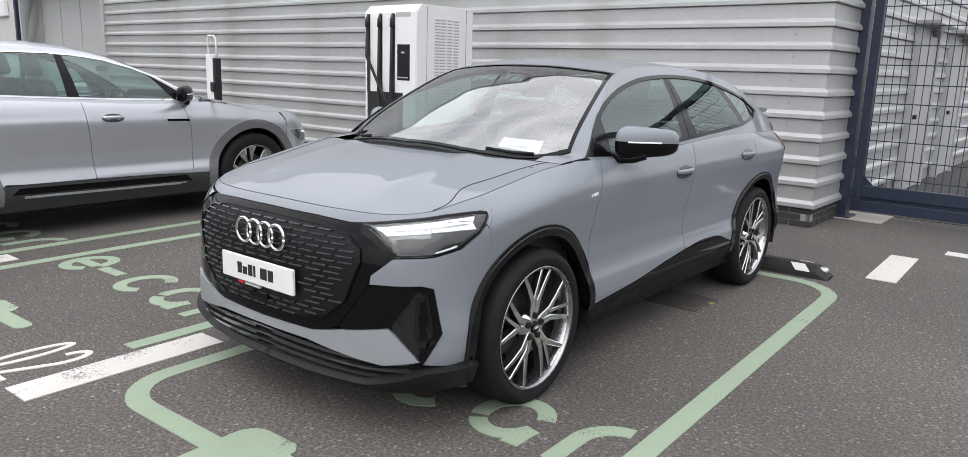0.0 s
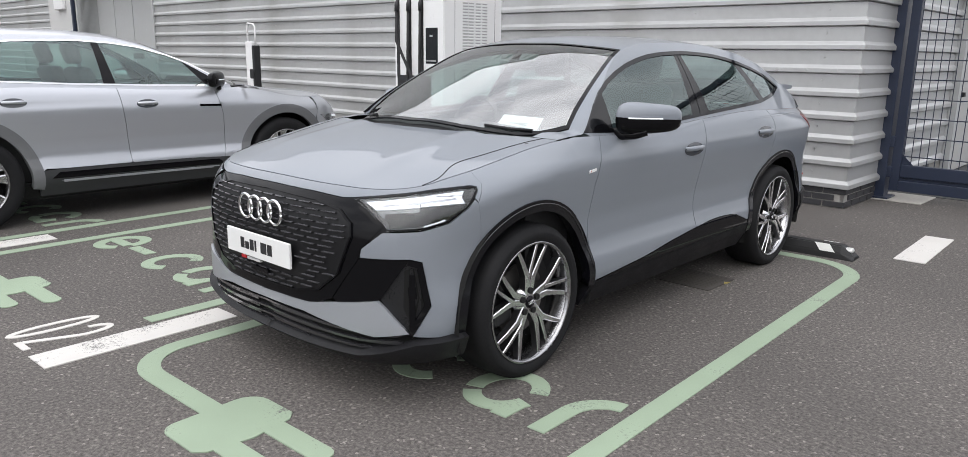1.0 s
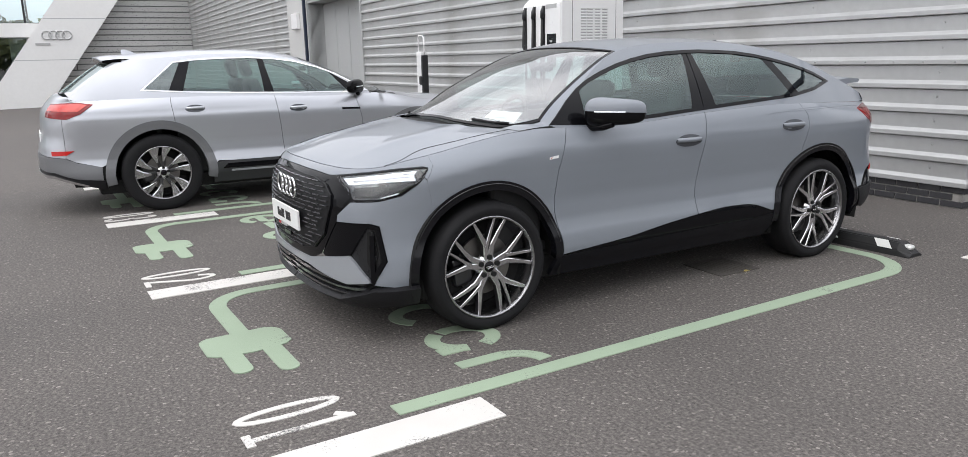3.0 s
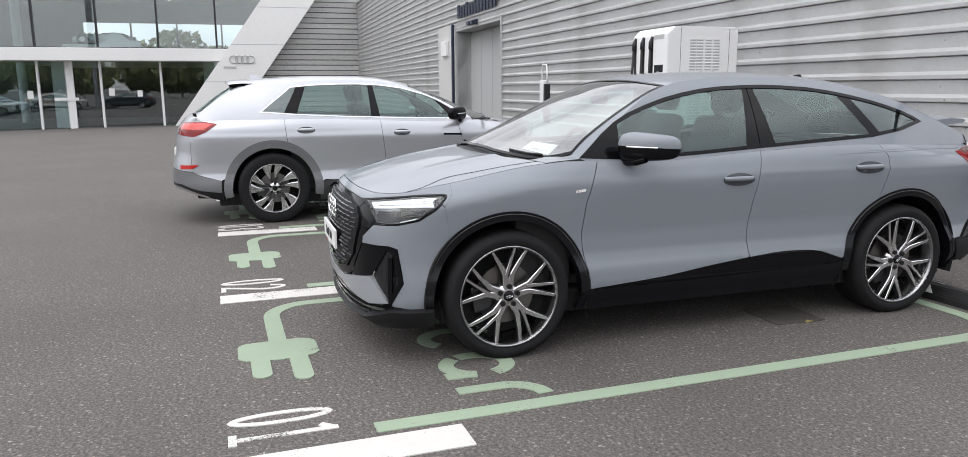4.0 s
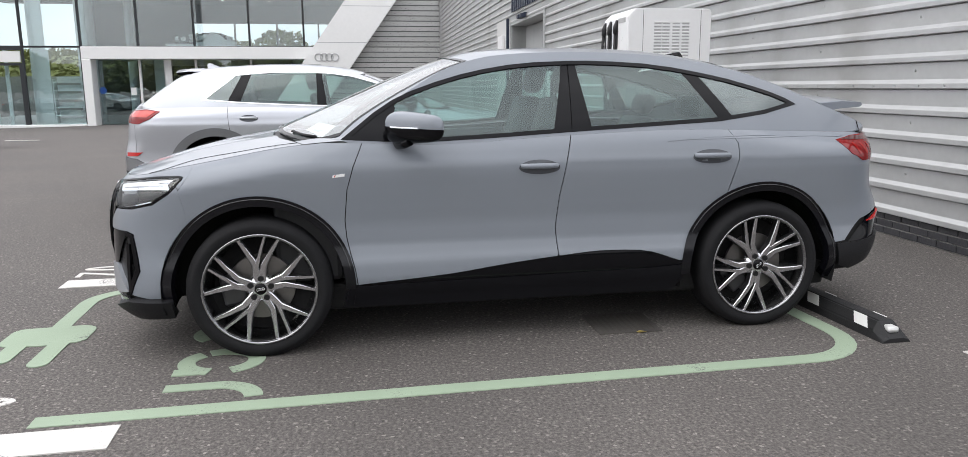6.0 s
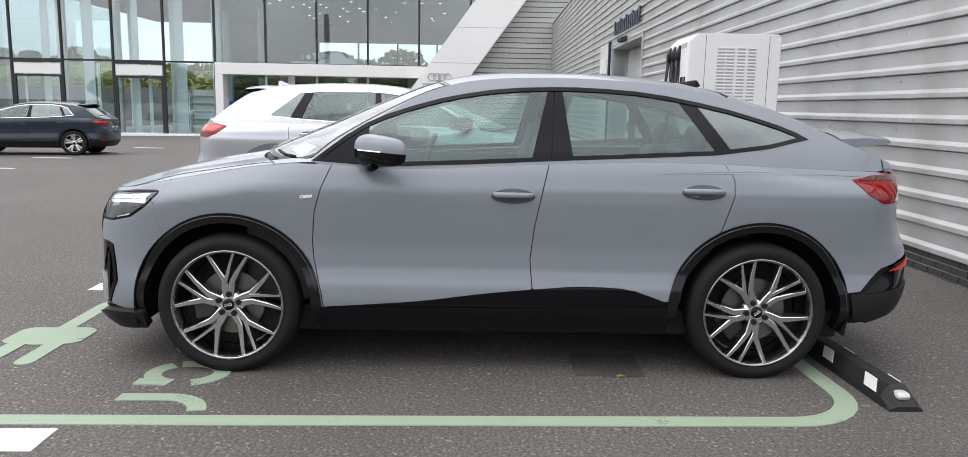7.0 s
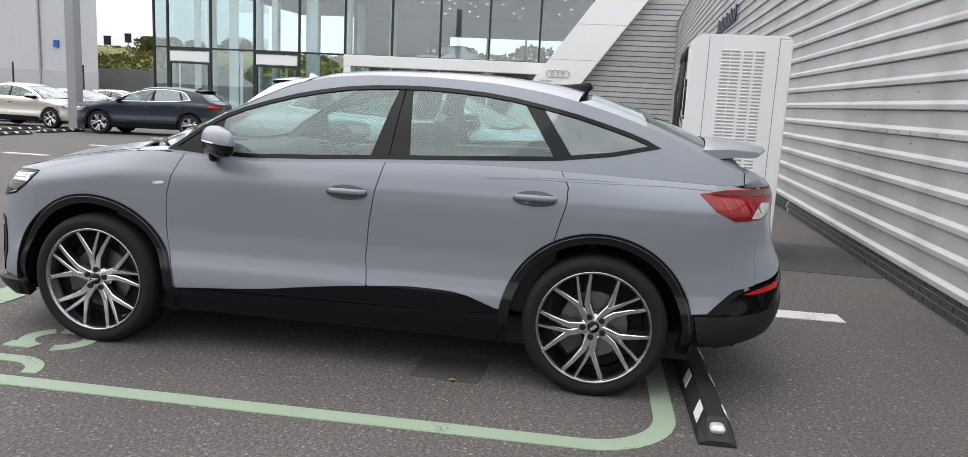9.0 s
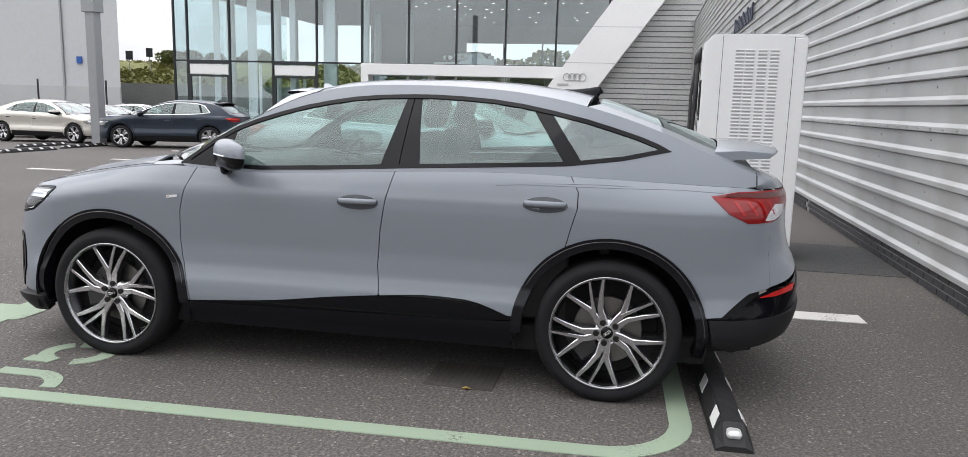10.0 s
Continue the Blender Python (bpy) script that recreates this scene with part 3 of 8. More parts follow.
def wire_mesh(x0, x1, z0, z1, y, dx, dz, r=0.0035):
    bm = bmesh.new()
    n = int((x1 - x0) / dx)
    for i in range(n + 1):
        add_cyl(bm, r, r, z0, z1, 5, Matrix.Translation((x0 + i * dx, y, 0)))
    k = int((z1 - z0) / dz)
    for i in range(k + 1):
        add_cyl(bm, r * 1.3, r * 1.3, 0, x1 - x0, 5, Matrix.Translation((x0, y - 0.006, z0 + i * dz)) @ Matrix.Rotation(radians(90), 4, "Y"))
    return bm


part("wire_mesh", wire_mesh(0.70, 4.85, 0.27, 3.13, GATE_Y, 0.0745, 0.20, 0.0045), M["navy"], gate)
fence = tagged(new("mesh_fence"), "navy welded mesh fence carrying on from the gate", "fence")
for i in range(5):
    x = 5.1 + i * 2.5
    part("fence_post", box(x - 0.04, x + 0.04, GATE_Y - 0.04, GATE_Y + 0.04, 0.0, 3.0, 0.006), M["navy"], fence)
    if i < 4:
        part("wire_mesh", wire_mesh(x + 0.04, x + 2.46, 0.08, 2.95, GATE_Y, 0.10, 0.20, 0.004), M["navy"], fence)
pad = tagged(part("post_footing", box(0.28, 0.96, GATE_Y - 0.16, GATE_Y + 0.42, 0, 0.012, 0.004), M["concrete"]), "pale concrete footing round the gate post", "footing", kind="structure")
yard = tagged(part("yard_floor", box(CORNER_X, 14, GATE_Y + 0.45, 36, 0, 0.006), M["asphalt_dark"]), "dark worn asphalt yard behind the gate", "ground", kind="structure")
M["door_grey"] = material("door_grey", (0.42, 0.42, 0.41), 0.45, var=0.08, var_scale=2)
for i, y in enumerate((8.9, 11.3, 15.5)):
    d = tagged(new("side_door"), "pale grey metal door with a small steel canopy in the ribbed side wall", "door", "side doors")
    part("door_leaf", box(CORNER_X + 0.0, CORNER_X + 0.075, y, y + 1.1, 0.02, 2.12, 0.006), M["door_grey"], d)
    part("door_frame", box(CORNER_X, CORNER_X + 0.10, y - 0.10, y, 0, 2.22, 0.004), M["panel_grey"], d)
    part("door_frame", box(CORNER_X, CORNER_X + 0.10, y + 1.1, y + 1.2, 0, 2.22, 0.004), M["panel_grey"], d)
    part("canopy", box(CORNER_X, CORNER_X + 0.32, y - 0.18, y + 1.3, 2.24, 2.29, 0.004), M["steel"], d)
    part("handle", box(CORNER_X + 0.075, CORNER_X + 0.12, y + 0.12, y + 0.2, 1.0, 1.06, 0.01), M["black_plastic"], d)

# ---- rapid charger ----
CX0, CX1, CY0, CY1, CTOP = -4.20, -3.34, 3.42, 4.37, 2.20
charger = tagged(new("rapid_charger"), "tall white rapid charging cabinet with black cables and dark screen", "ev charger")
part("plinth", box(CX0 + 0.03, CX1 - 0.03, CY0 + 0.03, CY1 - 0.03, 0, 0.11), M["dark_gap"], charger)
bm = bmesh.new()
add_prism(bm, [(CY0, 0.10), (CY1, 0.10), (CY1, CTOP - 0.03), (CY1 - 0.03, CTOP), (CY0 + 0.085, CTOP), (CY0, CTOP - 0.085)], CX0, CX1)
bmesh.ops.transform(bm, matrix=Matrix(((0, 0, 1, 0), (1, 0, 0, 0), (0, 1, 0, 0), (0, 0, 0, 1))), verts=bm.verts)
bmesh.ops.bevel(bm, geom=bm.edges[:], offset=0.010, segments=2, affect="EDGES")
part("body", bm, M["white_cab"], charger)
part("panel_seam", box(CX1 - 0.002, CX1 + 0.0015, CY0 + 0.168, CY0 + 0.172, 0.12, CTOP - 0.02), M["dark_gap"], charger)
part("panel_seam", box(CX1 - 0.002, CX1 + 0.0015, CY1 - 0.125, CY1 - 0.121, 0.12, CTOP - 0.02), M["dark_gap"], charger)
slat = mesh_of("vent_slat", box(-0.004, 0.004, -0.041, 0.041, -0.006, 0.006, 0.002), M["white_cab"])
slot_bm = bmesh.new()
for c in range(4):
    for r in range(40):
        y = CY0 + (0.336, 0.430, 0.545, 0.655)[c]
        z = CTOP - 0.16 - r * 0.034
        add_box(slot_bm, CX1 - 0.002, CX1 + 0.001, y - 0.041, y + 0.041, z - 0.009, z + 0.009)
part("vent_louvre", slot_bm, M["bar_grey"], charger)
for c in range(4):
    for r in range(40):
        ob = new("vent_slat", slat)
        ob.parent = charger
        ob.matrix_local = Matrix.Translation((CX1 + 0.003, CY0 + (0.336, 0.430, 0.545, 0.655)[c], CTOP - 0.15 - r * 0.034)) @ Matrix.Rotation(radians(25), 4, "Y")
part("front_recess", box(CX0 + 0.045, CX1 - 0.21, CY0 - 0.004, CY0 + 0.02, 0.35, 1.22, 0.004), M["black_plastic"], charger)
for i, x in enumerate((CX0 + 0.07, CX0 + 0.28, CX0 + 0.49)):
    part("cable_channel", box(x - 0.028, x + 0.028, CY0 - 0.005, CY0 + 0.02, 1.20, CTOP - 0.10, 0.004), M["black_plastic"], charger)
    bm = bmesh.new()
    add_tube(bm, [(x, CY0 + 0.03, CTOP - 0.17), (x, CY0 - 0.012, CTOP - 0.12), (x, CY0 - 0.022, CTOP - 0.17), (x, CY0 - 0.024, CTOP - 0.25)], 0.026, 10)
    part("cable_outlet", bm, M["black_plastic"], charger, smooth=False)
    bm = bmesh.new()
    drop = [(x, CY0 - 0.024, CTOP - 0.23), (x + 0.03, CY0 - 0.06, 1.62), (x + 0.25, CY0 - 0.07, 1.30), (x + 0.45, CY0 - 0.09, 1.05), (x + 0.40, CY0 - 0.10, 0.75), (x + 0.16, CY0 - 0.08, 0.70), (x + 0.06, CY0 - 0.06, 1.0)] if i == 0 else \
        [(x, CY0 - 0.024, CTOP - 0.23), (x, CY0 - 0.035, 1.5), (x + 0.01, CY0 - 0.05, 1.2), (x + 0.14, CY0 - 0.08, 0.75), (x + 0.08, CY0 - 0.08, 0.55), (x - 0.02, CY0 - 0.07, 0.72), (x + 0.03, CY0 - 0.05, 0.95)]
    add_tube(bm, drop, 0.017, 8)
    part("cable", bm, M["rubber"], charger)
for x in (CX0 + 0.34, CX0 + 0.56):
    bm = box(x - 0.05, x + 0.05, CY0 - 0.13, CY0 - 0.01, 0.86, 1.02, 0.03)
    add_tube(bm, [(x, CY0 - 0.10, 0.9), (x, CY0 - 0.13, 0.8), (x, CY0 - 0.10, 0.7)], 0.025, 8)
    part("plug_holster", bm, M["black_plastic"], charger)
part("screen", box(CX1 - 0.30, CX1 - 0.10, CY0 - 0.006, CY0 + 0.01, 1.36, 1.76, 0.004), M["screen"], charger)
for i in range(5):
    part("screen_mark", box(CX1 - 0.285 + i * 0.034, CX1 - 0.262 + i * 0.034, CY0 - 0.0075, CY0, 1.385, 1.40), M["bar_grey"], charger)
part("screen_mark", box(CX1 - 0.23, CX1 - 0.18, CY0 - 0.0075, CY0, 1.66, 1.68), M["bar_grey"], charger)
part("maker_mark", box(CX1 - 0.33, CX1 - 0.09, CY0 - 0.002, CY0 + 0.01, CTOP - 0.14, CTOP - 0.09), M["bar_grey"], charger)

# ---- small pedestal charger ----
ped = tagged(new("pedestal_charger"), "slim white and black charging pedestal with a white hoop on top", "ev charger")
PX, PY = -8.1, 3.75
part("body", box(PX - 0.15, PX + 0.05, PY - 0.05, PY + 0.05, 0.05, 1.62, 0.012), M["white_cab"], ped)
part("side_panel", box(PX + 0.05, PX + 0.12, PY - 0.055, PY + 0.055, 0.05, 1.56, 0.012), M["black_plastic"], ped)
part("socket", box(PX - 0.0, PX + 0.12, PY - 0.085, PY - 0.05, 1.05, 1.2, 0.02), M["black_plastic"], ped)
part("base", box(PX - 0.22, PX + 0.20, PY - 0.16, PY + 0.16, 0, 0.06, 0.006), M["steel"], ped)
bm = bmesh.new()
add_tube(bm, [(PX - 0.15, PY, 1.60), (PX - 0.15, PY, 1.86), (PX - 0.13, PY, 1.90), (PX + 0.03, PY, 1.89), (PX + 0.08, PY, 1.85), (PX + 0.09, PY, 1.5)], 0.014, 8)
part("hoop", bm, M["white_cab"], ped)

# ---- wheel stops ----
M["end_silver"] = material("end_silver", (0.78, 0.78, 0.76), 0.35, metal=0.5, var=0.1, var_scale=20)


def wheel_stop(length, label, group):
    th = empty("wheel_stop", label, "wheel stop", None, group)
    bm = bmesh.new()
    prof = [(-0.085, 0.0), (-0.078, 0.045), (-0.045, 0.10), (0.045, 0.10), (0.078, 0.045), (0.085, 0.0)]
    ends = [(-length / 2, 1.0, 0.25), (-length / 2 + 0.10, 1.0, 1.0), (length / 2 - 0.10, 1.0, 1.0), (length / 2, 1.0, 0.25)]
    rows = [[bm.verts.new((x, y * a, z * b)) for y, z in prof] for x, a, b in ends]
    for r0, r1 in zip(rows, rows[1:]):
        for j in range(len(prof) - 1):
            bm.faces.new((r0[j], r1[j], r1[j + 1], r0[j + 1]))
    bm.faces.new(rows[0])
    bm.faces.new(list(reversed(rows[-1])))
    bmesh.ops.recalc_face_normals(bm, faces=bm.faces)
    bmesh.ops.bevel(bm, geom=[e for e in bm.edges if abs((e.verts[0].co - e.verts[1].co).x) > 0.2], offset=0.008, segments=2, affect="EDGES")
    part("rubber_body", bm, M["rubber"], th)
    n = max(2, int(length / 0.38))
    for i in range(n):
        x = -length / 2 + 0.22 + i * (length - 0.44) / max(1, n - 1)
        for s in (-1, 1):
            bm = bmesh.new()
            q = [(x - 0.055 - 0.03 * s, 0.0785 * s, 0.047), (x + 0.055 - 0.03 * s, 0.0785 * s, 0.047), (x + 0.055 + 0.02 * s, 0.0475 * s, 0.0985), (x - 0.055 + 0.02 * s, 0.0475 * s, 0.0985)]
            nrm = Vector((0, 0.86 * s, 0.51)) * 0.0025
            vs = [bm.verts.new(Vector(p) + nrm) for p in q] + [bm.verts.new(Vector(p) - nrm) for p in q]
            bm.faces.new(vs[:4])
            for a in range(4):
                bm.faces.new((vs[a], vs[4 + a], vs[4 + (a + 1) % 4], vs[(a + 1) % 4]))
            bmesh.ops.recalc_face_normals(bm, faces=bm.faces)
            part("reflector", bm, M["plate_white"], th)
    for e in (-1, 1):
        part("end_reflector", box(e * (length / 2 - 0.062) - 0.040, e * (length / 2 - 0.062) + 0.040, -0.034, 0.034, 0.045, 0.082, 0.016), M["end_silver"], th)
    return th


stop = wheel_stop(1.75, "black rubber wheel stop with white reflective patches, behind a rear wheel", "wheel stops")
stop.matrix_world = BAY @ pose(0.53, 3.32, 0)
for k in (1, 2):
    copy_thing(stop, BAY @ pose(0.53 - 2.72 * k, 3.32, 0))

# ---- drain in the bay ----
drain = tagged(new("drain_grate"), "rusty iron drain grate sunk in the asphalt beneath the car", "drain", kind="structure")
M["silt"] = material("silt", (0.060, 0.055, 0.049), 0.9, var=0.4, var_scale=20, bump=0.3)
M["iron"] = material("iron", (0.072, 0.066, 0.060), 0.85, metal=0.1, var=0.4, var_scale=9, bump=0.4)
bm = bmesh.new()
for y0, y1, x0, x1 in ((1.84, 1.87, 0.53, 0.83), (2.18, 2.21, 0.53, 0.83), (1.84, 2.21, 0.50, 0.53), (1.84, 2.21, 0.83, 0.86)):
    add_box(bm, x0, x1, y0, y1, 0, 0.007)
part("frame", bm, M["iron"], drain)
part("pit", box(0.53, 0.83, 1.87, 2.18, 0, 0.004), M["silt"], drain)
for i in range(9):
    y = 1.885 + i * 0.035
    part("bar", box(0.53, 0.83, y - 0.010, y + 0.010, 0.001, 0.006), M["iron"], drain)

# ---- a leaf blown against the grate ----
M["dry_leaf"] = material("dry_leaf", (0.42, 0.33, 0.10), 0.7, var=0.3, var_scale=40)
bm = bmesh.new()
rim_ = [(-0.030, 0.0, 0.004), (-0.012, 0.016, 0.012), (0.012, 0.014, 0.008), (0.032, 0.002, 0.010), (0.014, -0.013, 0.014), (-0.014, -0.015, 0.006)]
hub_ = bm.verts.new((0.0, 0.0, 0.004))
ring_ = [bm.verts.new(p) for p in rim_]
for i in range(6):
    bm.faces.new((hub_, ring_[i], ring_[(i + 1) % 6]))
bmesh.ops.solidify(bm, geom=bm.faces[:], thickness=0.001)
leaf = tagged(part("fallen_leaf", bm, M["dry_leaf"]), "small curled yellow leaf lying against the drain grate", "leaf")
leaf.matrix_world = pose(0.872, 2.08, 0.002, 0, 0, 70)

# ---- showroom at the end of the wall ----
FX = FACADE_X
Y0, Y1, ROOF = -20.3, 6.0, 6.95
STEP = 2.34
show = tagged(new("showroom"), "glass-fronted car showroom with white entrance band and slanted white pylon", "building")
part("floor", box(FX - 16, FX - 0.02, Y0, Y1 + 8, -0.02, 0.02), M["interior_floor"], show)
part("upper_floor", box(FX - 14, FX - 0.6, -10.6, Y1 + 8, 2.95, 3.40), M["interior_wall"], show)
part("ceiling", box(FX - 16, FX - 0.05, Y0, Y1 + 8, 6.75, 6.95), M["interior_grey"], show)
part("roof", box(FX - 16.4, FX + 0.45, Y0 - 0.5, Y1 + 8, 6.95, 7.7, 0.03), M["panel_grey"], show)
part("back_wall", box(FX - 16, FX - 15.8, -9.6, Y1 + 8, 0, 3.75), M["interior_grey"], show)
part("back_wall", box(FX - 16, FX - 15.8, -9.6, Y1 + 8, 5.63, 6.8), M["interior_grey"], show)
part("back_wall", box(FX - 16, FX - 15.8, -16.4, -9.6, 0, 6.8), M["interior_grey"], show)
part("inner_wall", box(FX - 9.0, FX - 8.8, -10.4, Y1, 3.4, 3.6), M["interior_grey"], show)
for i in range(5):
    y = -7.0 + i * 2.6
    part("back_mullion", box(FX - 15.98, FX - 15.82, y - 0.05, y + 0.05, 3.7, 5.65), M["mullion"], show)
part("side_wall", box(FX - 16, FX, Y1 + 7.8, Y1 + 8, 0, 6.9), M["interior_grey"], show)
for y in (-18.8, -16.2, -13.4, -11.4):
    for x in (FX - 1.6, FX - 9.0):
        bm = bmesh.new()
        add_cyl(bm, 0.22, 0.22, 0.02, 6.75, 16, Matrix.Translation((x, y, 0)))
        part("column", bm, M["facade_white"], show, smooth=False)
for y in (-8.2, -2.0):
    bm = bmesh.new()
    add_box(bm, FX - 2.4, FX - 1.9, y - 0.3, y + 0.3, 0.02, 2.95)
    part("column", bm, M["facade_white"], show)
spots = bmesh.new()
rs = random.Random(4)
for i in range(55):
    x, y = FX - 0.8 - rs.random() * 12, -10 + rs.random() * 14
    add_cyl(spots, 0.07, 0.07, 6.735, 6.75, 8, Matrix.Translation((round(x / 1.3) * 1.3, round(y / 0.9) * 0.9, 0)))
part("spot_row", spots, M["spot"], show)
n_m = int((3.0 - Y0) / STEP) + 1
for i in range(n_m + 1):
    y = Y0 + i * STEP
    if y > 3.2:
        break
    z0 = 0.0 if y < -10.0 else 3.40
    part("mullion", box(FX - 0.06, FX + 0.07, y - 0.04, y + 0.04, z0, ROOF), M["mullion"], show)
    y2 = min(y + STEP, 3.2)
    pane = part("pane", box(FX - 0.012, FX + 0.0, y + 0.04, y2 - 0.04, 3.44, ROOF), M["facade_glass"], show)
    pane.visible_shadow = False
    if y < -10.5:
        pane = part("pane", box(FX - 0.012, FX + 0.0, y + 0.04, y2 - 0.04, 0.06, 3.36), M["facade_glass"], show)
        pane.visible_shadow = False
        if i in (0, 2):
            for a, b, c, d in ((y + 0.04, y2 - 0.04, 2.62, 2.72), (y + 0.04, y2 - 0.04, 3.26, 3.36), (y + 0.04, y + 0.16, 0.05, 2.62), (y2 - 0.16, y2 - 0.04, 0.05, 2.62)):
                part("door_frame", box(FX - 0.05, FX + 0.06, a, b, c, d), M["mullion"], show)
            part("door_sign", box(FX - 0.03, FX + 0.03, y + 0.10, y2 - 0.10, 2.76, 3.22), M["facade_white"], show)
part("transom", box(FX - 0.06, FX + 0.06, Y0, 3.2, 3.36, 3.44), M["mullion"], show)
part("sill", box(FX - 0.05, FX + 0.10, Y0, -10.3, 0.0, 0.06), M["facade_white"], show)
part("step", box(FX + 0.10, FX + 0.9, -17.8, -10.8, 0.0, 0.12, 0.01), M["facade_white"], show)
part("entrance_band", box(FX + 0.02, FX + 0.75, -10.72, 0.4, 2.86, 3.38, 0.02), M["facade_white"], show)
part("entrance_leg", box(FX + 0.02, FX + 0.75, -10.72, -10.36, 0.0, 2.86, 0.02), M["facade_white"], show)
for y in (-8.6, -6.26, -3.92, -1.58):
    part("entrance_mullion", box(FX - 0.05, FX + 0.08, y - 0.045, y + 0.045, 0, 2.88), M["facade_white"], show)
part("entrance_door", box(FX - 0.03, FX + 0.06, -7.57, -7.29, 0.0, 2.86), M["facade_white"], show)
part("door_push_bar", box(FX + 0.06, FX + 0.12, -8.05, -7.15, 1.26, 1.38), M["facade_white"], show)
for a, b in ((-10.36, -8.6), (-8.6, -7.57), (-7.29, -6.26), (-6.26, -3.92), (-3.92, -1.58), (-1.58, 1.0)):
    pane = part("pane", box(FX - 0.012, FX, a + 0.05, b - 0.05, 0.03, 2.86), M["facade_glass"], show)
    pane.visible_shadow = False
bm = bmesh.new()
add_cyl(bm, 0.15, 0.15, 0.0, 0.01, 20, Matrix.Translation((FX + 0.004, -10.2, 1.55)) @ Matrix.Rotation(radians(90), 4, "Y"))
part("notice", bm, M["blue_sign"], show)
for y, z, w, h in ((-9.05, 1.35, 0.22, 0.32), (-6.0, 1.45, 0.22, 0.30), (-4.9, 1.40, 0.20, 0.26)):
    part("notice", box(FX + 0.003, FX + 0.010, y, y + w, z, z + h), M["facade_white"], show)
# slanted pylon and the pierced metal wall beside it
bm = bmesh.new()
SL = 0.72
quad = [(-3.55, 0.0), (-3.55 + 2.2, 0.0), (-3.55 + 2.2 + SL * 7.9, 7.9), (-3.55 + SL * 7.9, 7.9)]
lo = [bm.verts.new((FX + 0.55, y, z)) for y, z in quad]
hi = [bm.verts.new((FX + 1.05, y, z)) for y, z in quad]
bm.faces.new(hi)
bm.faces.new(list(reversed(lo)))
for i in range(4):
    bm.faces.new((lo[i], lo[(i + 1) % 4], hi[(i + 1) % 4], hi[i]))
bmesh.ops.recalc_face_normals(bm, faces=bm.faces)
pylon = part("pylon", bm, M["facade_white"], show)
for z in (2.0, 3.55, 5.1, 6.6):
    a = -3.55 + SL * z
    part("pylon_seam", box(FX + 1.045, FX + 1.054, a + 0.03, a + 2.17, z - 0.012, z + 0.012), M["panel_grey"], pylon)
bm = bmesh.new()
for i in range(4):
    seg = [(FX + 1.075, -3.55 + SL * 2.9 + 0.55 + i * 0.23 + 0.16 * math.cos(a), 2.93 + 0.16 * math.sin(a)) for a in [2 * math.pi * j / 20 for j in range(21)]]
    add_tube(bm, seg, 0.022, 6)
part("ring_emblem", bm, M["steel"], pylon)
part("name_bar", box(FX + 1.05, FX + 1.07, -3.55 + SL * 2.6 + 0.35, -3.55 + SL * 2.6 + 0.85, 2.55, 2.64), M["bar_grey"], pylon)


def pierced_material():
    m = material("pierced", (0.5, 0.5, 0.49), 0.5, metal=0.3)
    n, l = m.node_tree.nodes, m.node_tree.links
    b = n["Principled BSDF"]
    tc = n.new("ShaderNodeTexCoord")
    mp = n.new("ShaderNodeMapping")
    mp.inputs["Rotation"].default_value = (0, radians(90), radians(90))
    br = n.new("ShaderNodeTexBrick")
    br.inputs["Scale"].default_value = 1.0
    br.inputs["Brick Width"].default_value = 40.0
    br.inputs["Row Height"].default_value = 0.227
    br.inputs["Mortar Size"].default_value = 0.020
    br.inputs["Color1"].default_value = (0.44, 0.44, 0.43, 1)
    br.inputs["Color2"].default_value = (0.56, 0.56, 0.55, 1)
    br.inputs["Mortar"].default_value = (0.11, 0.11, 0.11, 1)
    l.new(tc.outputs["Object"], mp.inputs["Vector"])
    l.new(mp.outputs["Vector"], br.inputs["Vector"])
    holes = n.new("ShaderNodeTexVoronoi")
    holes.inputs["Scale"].default_value = 15
    l.new(tc.outputs["Object"], holes.inputs["Vector"])
    pit = n.new("ShaderNodeMapRange")
    pit.inputs["From Min"].default_value, pit.inputs["From Max"].default_value = 0.10, 0.30
    pit.inputs["To Min"].default_value, pit.inputs["To Max"].default_value = 0.35, 1.0
    l.new(holes.outputs["Distance"], pit.inputs["Value"])
    sc = n.new("ShaderNodeVectorMath")
    sc.operation = "SCALE"
    l.new(br.outputs["Color"], sc.inputs[0])
    l.new(pit.outputs["Result"], sc.inputs["Scale"])
    l.new(sc.outputs["Vector"], b.inputs["Base Color"])
    bp = n.new("ShaderNodeBump")
    bp.inputs["Strength"].default_value = 0.8
    bp.inputs["Distance"].default_value = 0.03
    l.new(br.outputs["Fac"], bp.inputs["Height"])
    bp.invert = True
    l.new(bp.outputs["Normal"], b.inputs["Normal"])
    return m


